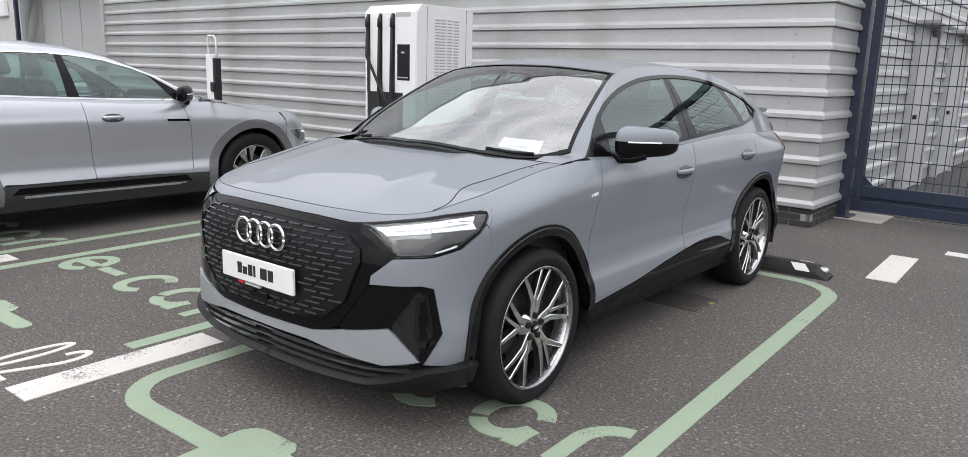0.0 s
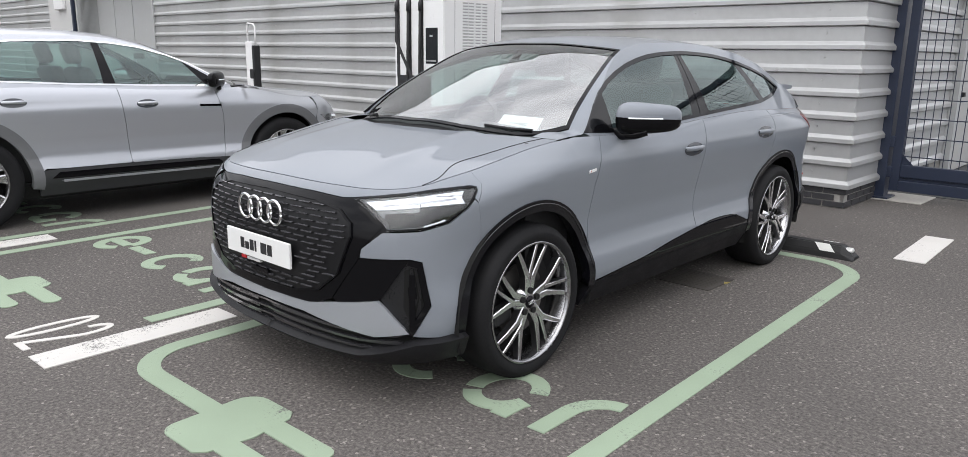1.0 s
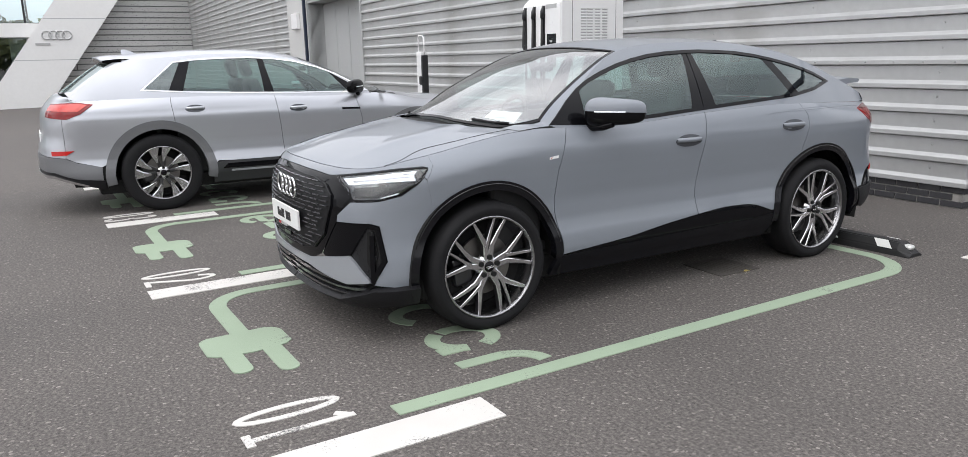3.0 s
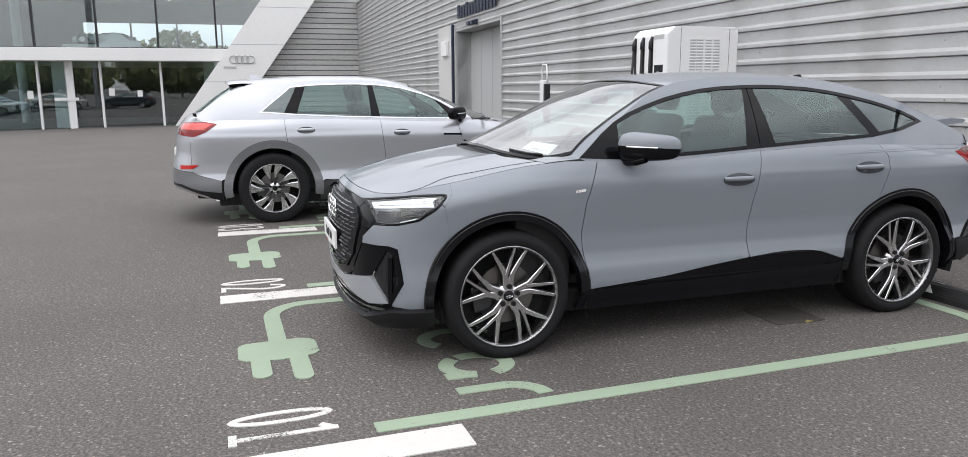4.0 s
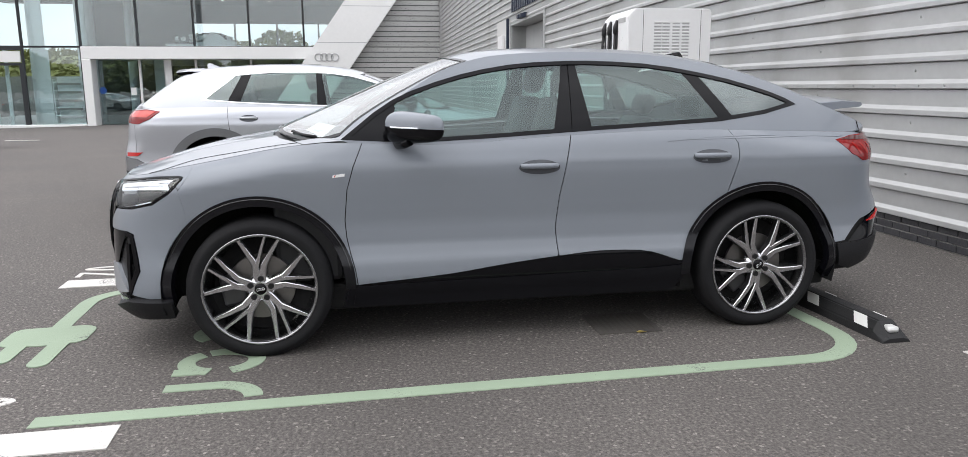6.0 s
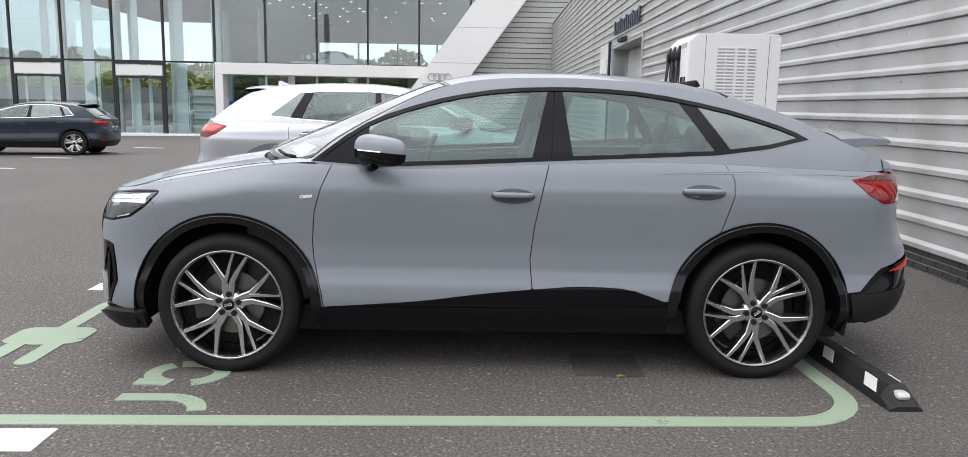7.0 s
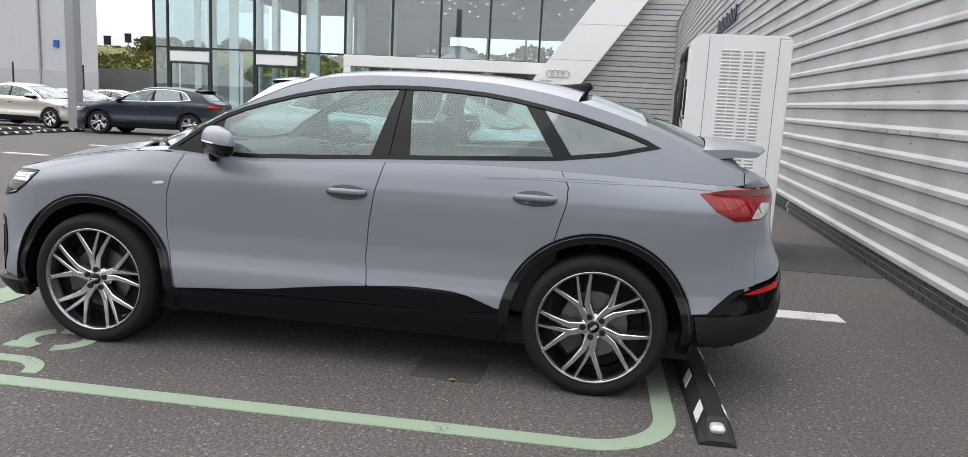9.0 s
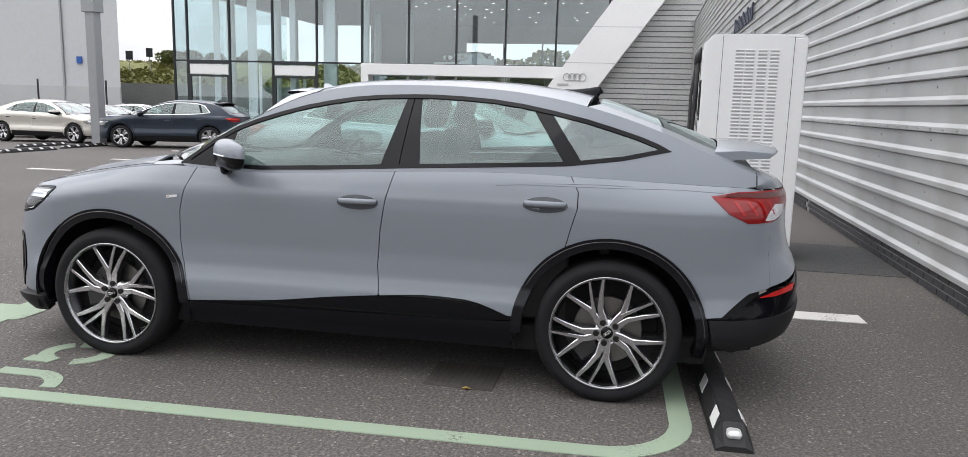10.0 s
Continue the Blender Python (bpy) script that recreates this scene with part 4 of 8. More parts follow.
M["pierced"] = pierced_material()
bm = bmesh.new()
quad = [(-2.5, 0.0), (WALL_Y + 0.05, 0.0), (WALL_Y + 0.05, 7.8), (-2.5 + SL * 7.8, 7.8)]
lo = [bm.verts.new((FX + 0.10, y, z)) for y, z in quad]
hi = [bm.verts.new((FX + 0.25, y, z)) for y, z in quad]
bm.faces.new(hi)
bm.faces.new(list(reversed(lo)))
for i in range(4):
    bm.faces.new((lo[i], lo[(i + 1) % 4], hi[(i + 1) % 4], hi[i]))
bmesh.ops.recalc_face_normals(bm, faces=bm.faces)
part("pierced_wall", bm, M["pierced"], show, "grey pierced metal screen wall")
# white slatted stand behind the glass beside the entrance
rack = tagged(new("brochure_stand"), "white metal shelf stand with papers, behind the showroom glass", "shelf")
for y in (-12.35, -11.05):
    part("upright", box(FX - 0.75, FX - 0.40, y - 0.02, y + 0.02, 0.02, 2.05), M["facade_white"], rack)
for i in range(6):
    part("shelf", box(FX - 0.75, FX - 0.40, -12.33, -11.07, 0.10 + 0.36 * i, 0.14 + 0.36 * i), M["facade_white"], rack)
    part("papers", box(FX - 0.70, FX - 0.66, -12.28, -11.12, 0.145 + 0.36 * i, 0.36 + 0.36 * i), M["interior_wall" if i % 2 else "plate_white"], rack)
# old racing car on a low stage on the upper floor
stage = tagged(part("display_stage", box(FX - 5.0, FX - 3.0, -8.2, -5.0, 3.40, 3.70, 0.02), M["interior_wall"]), "low pale display stage on the showroom's upper floor", "stage")
racer = empty("racing_car", "old white streamlined racing car with open wheels, on a stage", "car", None)
bm = bmesh.new()
rows = []
for k in np.linspace(0, 1, 22):
    y = -1.75 + 3.5 * k
    w = 0.06 + 0.36 * math.sin(math.pi * min(1.0, 0.08 + 0.86 * k)) ** 0.6
    top = 0.34 + 0.36 * math.sin(math.pi * min(1.0, 0.10 + 0.80 * k)) ** 0.7 + (0.10 if 0.60 < k < 0.82 else 0.0)
    rows.append([bm.verts.new((w * math.cos(a), y, (0.16 + top) / 2 + (top - 0.16) / 2 * math.sin(a))) for a in [2 * math.pi * j / 16 for j in range(16)]])
for r0, r1 in zip(rows, rows[1:]):
    for j in range(16):
        bm.faces.new((r0[j], r0[(j + 1) % 16], r1[(j + 1) % 16], r1[j])).smooth = True
bm.faces.new(rows[0][::-1])
bm.faces.new(rows[-1])
bmesh.ops.recalc_face_normals(bm, faces=bm.faces)
part("body", bm, M["plate_white"], racer)
part("cockpit", box(-0.22, 0.22, -0.10, 0.55, 0.66, 0.74, 0.03), M["mullion"], racer)
for y in (-1.12, 1.15):
    part("axle", box(-0.64, 0.64, y - 0.03, y + 0.03, 0.29, 0.35), M["mullion"], racer)
    for sx in (-1, 1):
        bm = bmesh.new()
        add_cyl(bm, 0.33, 0.33, -0.09, 0.09, 24, Matrix.Translation((0.66 * sx, y, 0.33)) @ Matrix.Rotation(radians(90), 4, "Y"))
        bmesh.ops.bevel(bm, geom=[e for e in bm.edges if e.calc_face_angle(0) > 1.0], offset=0.03, segments=2, affect="EDGES")
        wh_ = part("wheel", bm, M["rubber"], racer)
        bm = bmesh.new()
        add_cyl(bm, 0.19, 0.15, -0.100, 0.100, 20, Matrix.Translation((0.66 * sx, y, 0.33)) @ Matrix.Rotation(radians(90), 4, "Y"))
        part("hub", bm, M["steel"], wh_)
bm = bmesh.new()
add_cyl(bm, 0.13, 0.13, -0.01, 0.01, 20, Matrix.Translation((0.425, -0.35, 0.46)) @ Matrix.Rotation(radians(90), 4, "Y"))
part("roundel", bm, M["bar_grey"], racer)
# glazed corner, and added pale strips behind the glass standing in for mirrored sky
part("corner_post", box(FX - 0.06, FX + 0.06, -21.10, -21.02, 0, ROOF), M["mullion"], show)
for z0, z1 in ((0.06, 3.36), (3.44, ROOF)):
    pane = part("pane", box(FX - 0.012, FX, -21.02, Y0 - 0.04, z0, z1), M["facade_glass"], show)
    pane.visible_shadow = False
    for k in range(3):
        pane = part("pane", box(FX - 4.2 * k - 4.1, FX - 4.2 * k - 0.1, -21.07, -21.06, z0, z1), M["facade_glass"], show)
        pane.visible_shadow = False
part("transom", box(FX - 0.06, FX + 0.06, -21.02, Y0, 3.36, 3.44), M["mullion"], show)
for y, w in ((-20.1, 0.10), (-19.2, 0.35), (-18.5, 0.18), (-17.3, 0.5), (-16.7, 0.14), (-15.0, 0.30), (-14.3, 0.16), (-13.0, 0.4), (-12.6, 0.12)):
    part("sky_streak", box(FX - 0.62, FX - 0.58, y, y + w, 0.05, 6.7 if w > 0.2 else 3.3), M["facade_white"], show)
# a pale saloon car on show upstairs
bm = bmesh.new()
add_prism(bm, [(0, 0.18), (0.15, 0.55), (1.0, 0.68), (1.35, 1.12), (2.3, 1.18), (2.9, 0.78), (3.7, 0.70), (3.8, 0.2)], 0, 1.3)
part("display_car", bm, M["facade_white"], show, "pale vintage car on the upper floor").matrix_local = Matrix.Translation((FX - 3.6, -6.9, 3.40)) @ Matrix.Diagonal((0.5, 0.5, 0.62, 1)) @ Matrix.Rotation(radians(90), 4, "Z") @ Matrix.Rotation(radians(90), 4, "X")
# stands at the low end of the falling ground
show_m = Matrix.Translation((-44.4, 2.2, -0.87)) @ Matrix.Scale(1.38, 4) @ Matrix.Translation((-FX, -2.2, 0))
for ob in (show, rack, stage):
    ob.matrix_world = show_m
racer.matrix_world = show_m @ pose(FX - 4.0, -6.6, 3.702) @ Matrix.Scale(0.76, 4)

# ---- lamp post and far surroundings ----
post = tagged(new("camera_post"), "square grey steel post carrying a small security camera", "lamp post")
LPX, LPY = -17.15, -14.48
LPZ = ground_z(LPX, LPY)
part("shaft", box(LPX - 0.16, LPX + 0.16, LPY - 0.16, LPY + 0.16, LPZ, 4.0, 0.01), M["post_grey"], post)
part("upper_shaft", box(LPX - 0.23, LPX + 0.23, LPY - 0.23, LPY + 0.23, 3.95, 10.0, 0.01), M["post_grey"], post)
part("base_plate", box(LPX - 0.3, LPX + 0.3, LPY - 0.3, LPY + 0.3, LPZ - 0.02, LPZ + 0.03), M["post_grey"], post)
part("camera_box", box(LPX + 0.05, LPX + 0.30, LPY - 0.45, LPY - 0.15, 4.42, 4.70, 0.03), M["white_cab"], post)
far = tagged(new("grey_warehouse"), "large plain grey warehouse with a blue sign strip", "building")
bm = bmesh.new()
add_prism(bm, [(-55, -42.4), (-86, -67.0), (-86, -110), (-55, -110)], -1.5, 14.0)
part("wall", bm, M["far_building"], far)
part("sign_strip", box(-55.05, -54.9, -46.5, -42.5, 9.6, 11.6), M["blue_sign"], far)
for y in (-48, -60, -72, -84):
    part("downpipe", box(-54.98, -54.85, y - 0.08, y + 0.08, -1.5, 14.0), M["post_grey"], far)
part("plinth", box(-55.04, -54.9, -110, -42.4, -1.5, 1.9), M["panel_grey"], far)
part("small_sign", box(-54.96, -54.86, -46.6, -46.1, 3.9, 4.5), M["blue_sign"], far)
rail = tagged(new("far_fence"), "dark post fence before the warehouse", "fence")
for i in range(0, 9, 2):
    part("fence_post", box(-50.05, -49.95, -40 - i * 3.2, -39.9 - i * 3.2, -1.2, 2.4), M["mullion"], rail)
tagged(part("retaining_wall", box(-83.6, -83.2, -110, 60, -1.5, 2.7), M["far_wall"]), "long low grey retaining wall below the grassy bank", "wall", kind="structure")
for x, y in ((-13.2, -13.55), (-15.9, -14.0), (-15.6, -15.25)):
    w = wheel_stop(2.1, "black rubber wheel stop with white reflective patches, on open asphalt", "far wheel stops")
    w.matrix_world = on_slope(x, y, 4)
for x, y0, y1 in ((-8.5, -9.2, -8.2), (-11.6, -9.7, -8.8), (-15.5, -10.7, -9.7), (-18.6, -10.7, -9.8), (-21.8, -10.9, -9.9)):
    z = ground_z(x, (y0 + y1) / 2)
    tagged(part("bay_line", box(x - 0.07, x + 0.07, y0, y1, z - 0.05, z + 0.013), M["white_paint"]), "short white painted line on the open car park", "road marking", "far bay lines", "structure")
bm = bmesh.new()
N = 60
rows = []
for i in range(N + 1):
    y = -130 + i * 3.2
    h = 6.0 + 0.9 * noise.noise(Vector((y * 0.07, 3.1, 0))) + 0.5 * noise.noise(Vector((y * 0.3, 7.7, 0)))
    rows.append([bm.verts.new((x, y, z)) for x, z in ((-84, 2.3), (-88, h * 0.7), (-93, h * 0.92), (-99, h), (-140, h + 0.5), (-142, 0.0))])
for r0, r1 in zip(rows, rows[1:]):
    for j in range(5):
        bm.faces.new((r0[j], r0[j + 1], r1[j + 1], r1[j]))
bmesh.ops.recalc_face_normals(bm, faces=bm.faces)
tagged(part("grass_bank", bm, M["grass"], smooth=True), "green grassy bank beyond the car park", "bank", kind="structure")


def bush(name, x, y, z, r, h, seed, leaves=1100, label="leafy green bush on the far bank", category="bush", group="far bushes"):
    rb = random.Random(seed)
    th = empty(name, label, category, Matrix.Translation((x, y, z)), group)
    bm = bmesh.new()
    for i in range(4):
        a = rb.random() * 6.28
        add_tube(bm, [(0, 0, -0.3), (0.15 * r * math.cos(a), 0.15 * r * math.sin(a), h * 0.4), (0.5 * r * math.cos(a), 0.5 * r * math.sin(a), h * 0.8)], 0.05, 5)
    part("trunk", bm, M["bark"], th)
    vs, fs = [], []
    for i in range(leaves):
        a, b, q = rb.random() * 6.28, rb.random(), rb.random() ** 0.5
        c = Vector((r * q * math.cos(a) * (0.5 + 0.7 * math.sin(b * 3.1)), r * q * math.sin(a) * (0.5 + 0.7 * math.sin(b * 3.1)), h * (0.15 + 0.85 * b)))
        s = 0.11 * r * (0.5 + rb.random())
        u = Vector((rb.uniform(-1, 1), rb.uniform(-1, 1), rb.uniform(-1, 1))).normalized()
        v = u.orthogonal().normalized()
        k = len(vs)
        vs += [c + s * u, c + s * 0.6 * v, c - s * u, c - s * 0.6 * v]
        fs.append((k, k + 1, k + 2, k + 3))
    me = bpy.data.meshes.new("crown")
    me.from_pydata([p[:] for p in vs], [], fs)
    me.materials.append(M["leaf"])
    part("crown", me, None, th)
    return th


# rough scrub all over the bank
rc = random.Random(21)
vs, fs = [], []
for i in range(5200):
    y, f = rc.uniform(-76, -30), rc.random()
    x = -84.5 - 15 * f
    c = Vector((x, y, 2.4 + 3.6 * f ** 0.6 + rc.uniform(-0.1, 0.35)))
    sz = rc.uniform(0.15, 0.5)
    u = Vector((rc.uniform(-1, 1), rc.uniform(-1, 1), rc.uniform(-0.6, 1))).normalized()
    v = u.orthogonal().normalized()
    k = len(vs)
    vs += [c + sz * u, c + sz * 0.5 * v, c - sz * u, c - sz * 0.5 * v]
    fs.append((k, k + 1, k + 2, k + 3))
me = bpy.data.meshes.new("scrub")
me.from_pydata([q[:] for q in vs], [], fs)
me.materials.append(M["scrub"])
tagged(part("scrub", me), "rough olive scrub and long grass on the bank", "scrub", kind="stuff")
# small signs on posts along the top of the bank
for y, top, w in ((-66.7, 7.1, 0.55), (-63.6, 7.5, 0.5)):
    sg = tagged(new("road_sign"), "small dark sign panel on a thin post beyond the bank", "sign", "signs on the bank")
    part("post", box(-89.05, -88.95, y - 0.05, y + 0.05, 3.0, top - 1.2), M["post_grey"], sg)
    part("panel", box(-89.0, -88.94, y - w, y + w, top - 1.2, top, 0.02), M["mullion"], sg)
rb = random.Random(11)
for i in range(6):
    bush("far_bush", -97 + rb.uniform(-2, 2), -66 + i * 3.4 + rb.uniform(-1.5, 1.5), 5.6, 1.2 + rb.random() * 0.9, 1.3 + rb.random() * 1.6, 100 + i)
for i in range(8):
    bush("far_tree", -84 + rb.uniform(-3, 3), -22 + i * 4.4 + rb.uniform(-0.8, 0.8), -1.0, 2.4 + rb.random(), 6.8 + rb.random() * 2.0, 200 + i)
# trees on the open side of the car park, mirrored in glass and paint
for i in range(16):
    bush("tree", 44 + rb.uniform(-4, 4), -62 + i * 7.2 + rb.uniform(-1.5, 1.5), 0.0, 4.0 + rb.random() * 1.2, 5.0 + rb.random() * 3.5, 300 + i, 1500, "leafy tree at the open edge of the car park", "tree", "trees at the car park edge")

# ---- body surfaces of a car: a wrap round the sides, a hood, a glasshouse ----
def smooth_curve(px, py):
    """Smooth interpolation through points (monotone cubic)."""
    px, py = np.array(px, float), np.array(py, float)
    h = np.diff(px)
    dl = np.diff(py) / h
    m = np.zeros_like(py)
    m[0], m[-1] = dl[0], dl[-1]
    for i in range(1, len(px) - 1):
        if dl[i - 1] * dl[i] > 0:
            w1, w2 = 2 * h[i] + h[i - 1], h[i] + 2 * h[i - 1]
            m[i] = (w1 + w2) / (w1 / dl[i - 1] + w2 / dl[i])

    def f(x):
        x = np.asarray(x, float)
        i = np.clip(np.searchsorted(px, x) - 1, 0, len(h) - 1)
        t = np.clip((x - px[i]) / h[i], -0.0, 1.0)
        over = x - np.clip(x, px[0], px[-1])
        return (2 * t ** 3 - 3 * t ** 2 + 1) * py[i] + (t ** 3 - 2 * t ** 2 + t) * h[i] * m[i] + (-2 * t ** 3 + 3 * t ** 2) * py[i + 1] + (t ** 3 - t ** 2) * h[i] * m[i + 1] + over * np.where(over < 0, m[0], m[-1])
    return f


class Shell:
    """One car's outer shape in its own frame: x across, y from nose to tail with the front axle at 0, z up."""

    def __init__(self, plan, side, top, front, rear, hood, drop, line, roof, bow, tumble, wf=(0.72, 1.25), wr=(0.60, 1.15), ws=None):
        p = np.array(plan, float)
        k = np.linspace(0, len(p) - 1, 600)
        i = np.clip(k.astype(int), 0, len(p) - 2)
        t = (k - i)[:, None]
        mir0, mir1 = p[1] * (-1, 1), p[-2] * (-1, 1)
        q = np.vstack([mir0, p, mir1])
        a, b, c, d = q[i], q[i + 1], q[i + 2], q[i + 3]
        xy = 0.5 * (2 * b + (c - a) * t + (2 * a - 5 * b + 4 * c - d) * t ** 2 + (3 * b - a - 3 * c + d) * t ** 3)
        xy[:, 1] = np.maximum.accumulate(xy[:, 1])
        self.s = np.r_[0, np.cumsum(np.hypot(*np.diff(xy, axis=0).T))]
        g = np.linspace(0, self.s[-1], 500)
        self.bx, self.by = np.interp(g, self.s, xy[:, 0]), np.interp(g, self.s, xy[:, 1])
        self.s = g
        for _ in range(6):
            self.bx[1:-1] = (self.bx[:-2] + 2 * self.bx[1:-1] + self.bx[2:]) / 4
            self.by[1:-1] = (self.by[:-2] + 2 * self.by[1:-1] + self.by[2:]) / 4
        dx, dy = np.gradient(self.bx, g), np.gradient(self.by, g)
        ln = np.hypot(dx, dy)
        self.nx, self.ny = dy / ln, -dx / ln
        self.nx[0], self.ny[0], self.nx[-1], self.ny[-1] = 0, -1, 0, 1
        self.end = g[-1]
        self.d_side, self.d_front, self.d_rear = smooth_curve(*zip(*side)), smooth_curve(*zip(*front)), smooth_curve(*zip(*rear))
        self.top_in, self.zc, self.a = smooth_curve(*zip(*top)), smooth_curve(*zip(*hood)), smooth_curve(*zip(*drop))
        self.line = smooth_curve(*zip(*line))
        self.zr, self.bow_y = smooth_curve(*zip(*roof)), smooth_curve(*zip(*bow))
        self.tumble, self.wf, self.wr = tumble, wf, wr
        self.hood_end = 0.3
        z = self.line(self.by)
        for _ in range(8):
            self.zt = z
            x, y, _z = self.wrap(self.s, z)
            z = np.where(self.by < self.hood_end, 0.5 * z + 0.5 * (self.hood(x, y)), self.line(self.by))
        self.zt = z

    def s_at_y(self, y):
        return np.interp(y, self.by, self.s)

    def s_at_x(self, x):
        return np.interp(x, self.bx[:120], self.s[:120])

    def z_top(self, s):
        return np.interp(np.abs(s), self.s, self.zt)

    def inset(self, s, z):
        s = np.abs(s)
        y = np.interp(s, self.s, self.by)

        def step(v, a, b):
            t = np.clip((v - a) / (b - a), 0, 1)
            return t * t * (3 - 2 * t)
        f, r = 1 - step(s, *self.wf), 1 - step(self.end - s, *self.wr)
        zt = self.z_top(s)
        t = np.clip((z - (zt - 0.13)) / 0.13, 0, 1.3)
        side = self.d_side(z) + self.top_in(y) * t ** 2
        return side * (1 - f) * (1 - r) + self.d_front(z) * f + self.d_rear(z) * r

    def wrap(self, s, z, off=0.0):
        s, z = np.asarray(s, float), np.asarray(z, float)
        a = np.abs(s)
        sg = np.where(s < 0, -1.0, 1.0)
        d = self.inset(a, z) - off
        x = np.interp(a, self.s, self.bx) - d * np.interp(a, self.s, self.nx)
        y = np.interp(a, self.s, self.by) - d * np.interp(a, self.s, self.ny)
        return x * sg, y, z

    def hood(self, x, y):
        x = np.abs(x)
        dome = 0.008 * np.exp(-((x - 0.42) / 0.07) ** 2) * np.clip((y + 0.75) / 0.5, 0, 1)
        return self.zc(y) - self.a(y) * (x / 0.8) ** 2.2 + dome

    def belt(self, y):
        """Where the wrap ends and the glasshouse begins: x and z."""
        s = self.s_at_y(y)
        x, _, z = self.wrap(s, self.z_top(s))
        return x, z

    def house(self, y, z):
        xb, zb = self.belt(y)
        h = z - zb
        return xb - 0.006 - self.tumble[0] * h - self.tumble[1] * h * np.abs(h)

    def roof(self, x, y):
        return self.zr(y) - self.bow_y(y) * (np.abs(x) / 0.62) ** 2.3

    def rail(self, y):
        """Where glasshouse side and roof meet: x and z."""
        y = np.asarray(y, float)
        z = self.roof(0.6, y)
        for _ in range(12):
            x = self.house(y, z)
            z = 0.5 * z + 0.5 * self.roof(x, y)
        return self.house(y, z), z


COUPE = dict(
    plan=[(0, -0.845), (0.30, -0.833), (0.55, -0.789), (0.73, -0.707), (0.85, -0.585), (0.905, -0.42), (0.930, -0.20), (0.938, 0.05), (0.930, 0.40), (0.918, 0.90), (0.918, 1.50),
          (0.926, 2.10), (0.940, 2.60), (0.942, 2.85), (0.928, 3.12), (0.885, 3.37), (0.81, 3.545), (0.64, 3.68), (0.36, 3.75), (0, 3.77)],
    side=[(0.20, 0.075), (0.28, 0.045), (0.34, 0.018), (0.40, 0.006), (0.46, 0.008), (0.52, 0.024), (0.58, 0.036), (0.66, 0.036), (0.76, 0.024), (0.86, 0.010), (0.94, 0.002), (0.97, 0.002), (1.02, 0.012), (1.10, 0.022), (1.2, 0.04)],
    top=[(-0.9, 0.10), (-0.35, 0.12), (0.0, 0.105), (0.3, 0.06), (0.5, 0.035), (2.3, 0.035), (2.7, 0.055), (3.1, 0.10), (3.7, 0.10)],
    front=[(0.15, 0.16), (0.22, 0.06), (0.28, 0.012), (0.36, 0.0), (0.50, 0.002), (0.66, 0.006), (0.76, 0.016), (0.84, 0.040), (0.90, 0.075), (0.94, 0.12), (1.0, 0.20)],
    rear=[(0.20, 0.20), (0.28, 0.10), (0.36, 0.04), (0.46, 0.008), (0.60, 0.0), (0.68, 0.018), (0.80, 0.07), (0.92, 0.09), (1.04, 0.095), (1.10, 0.12), (1.2, 0.2)],
    hood=[(-0.86, 0.865), (-0.82, 0.890), (-0.765, 0.922), (-0.69, 0.952), (-0.58, 0.985), (-0.33, 1.052), (0.04, 1.110), (0.3, 1.140), (0.6, 1.16)],
    drop=[(-0.9, 0.05), (-0.75, 0.055), (-0.31, 0.062), (0.22, 0.040), (0.5, 0.04)],
    line=[(-1, 0.9), (-0.31, 1.0), (0.0, 1.06), (0.25, 1.100), (0.45, 1.098), (0.9, 1.082), (1.64, 1.118), (2.3, 1.138), (2.6, 1.132), (3.0, 1.118), (3.3, 1.108), (3.55, 1.102), (3.80, 1.10)],
    roof=[(-0.2, 1.00), (0.03, 1.128), (0.3, 1.245), (0.55, 1.352), (0.8, 1.458), (1.05, 1.548), (1.25, 1.588), (1.5, 1.604), (1.8, 1.608), (2.1, 1.600), (2.4, 1.572), (2.7, 1.515), (3.0, 1.425), (3.25, 1.325), (3.45, 1.24), (3.6, 1.17)],
    bow=[(0.0, 0.13), (0.3, 0.125), (0.55, 0.085), (0.8, 0.072), (1.1, 0.060), (1.6, 0.052), (2.2, 0.052), (2.7, 0.055), (3.1, 0.06), (3.5, 0.055)],
    tumble=(0.42, 0.42),
)

# ---- car building ----
from mathutils.geometry import delaunay_2d_cdt

M["glass_car"] = pane_material("glass_car", (0.46, 0.62, 0.585), ior=1.6, coat=(0.88, 1.0, 0.985))
M["glass_dark"] = pane_material("glass_dark", (0.26, 0.32, 0.31), ior=1.85, coat=(0.9, 1.0, 0.99))
M["glass_screen"] = pane_material("glass_screen", (0.74, 0.83, 0.80), ior=2.3)
M["lens"] = pane_material("lens", (0.88, 0.90, 0.92), ior=1.5)
M["gloss_black"] = material("gloss_black", (0.004, 0.004, 0.005), 0.06, spec=0.24)
M["matt_black"] = material("matt_black", (0.010, 0.010, 0.0115), 0.5, spec=0.35, var=0.12, var_scale=6, bump=0.06, bump_scale=160)
M["arch_black"] = material("arch_black", (0.005, 0.005, 0.007), 0.22, spec=0.45, var=0.1, var_scale=6)
M["skirt_black"] = material("skirt_black", (0.007, 0.007, 0.009), 0.45, spec=0.22, var=0.1, var_scale=6)
M["well"] = material("well", (0.010, 0.010, 0.010), 0.9, var=0.2)
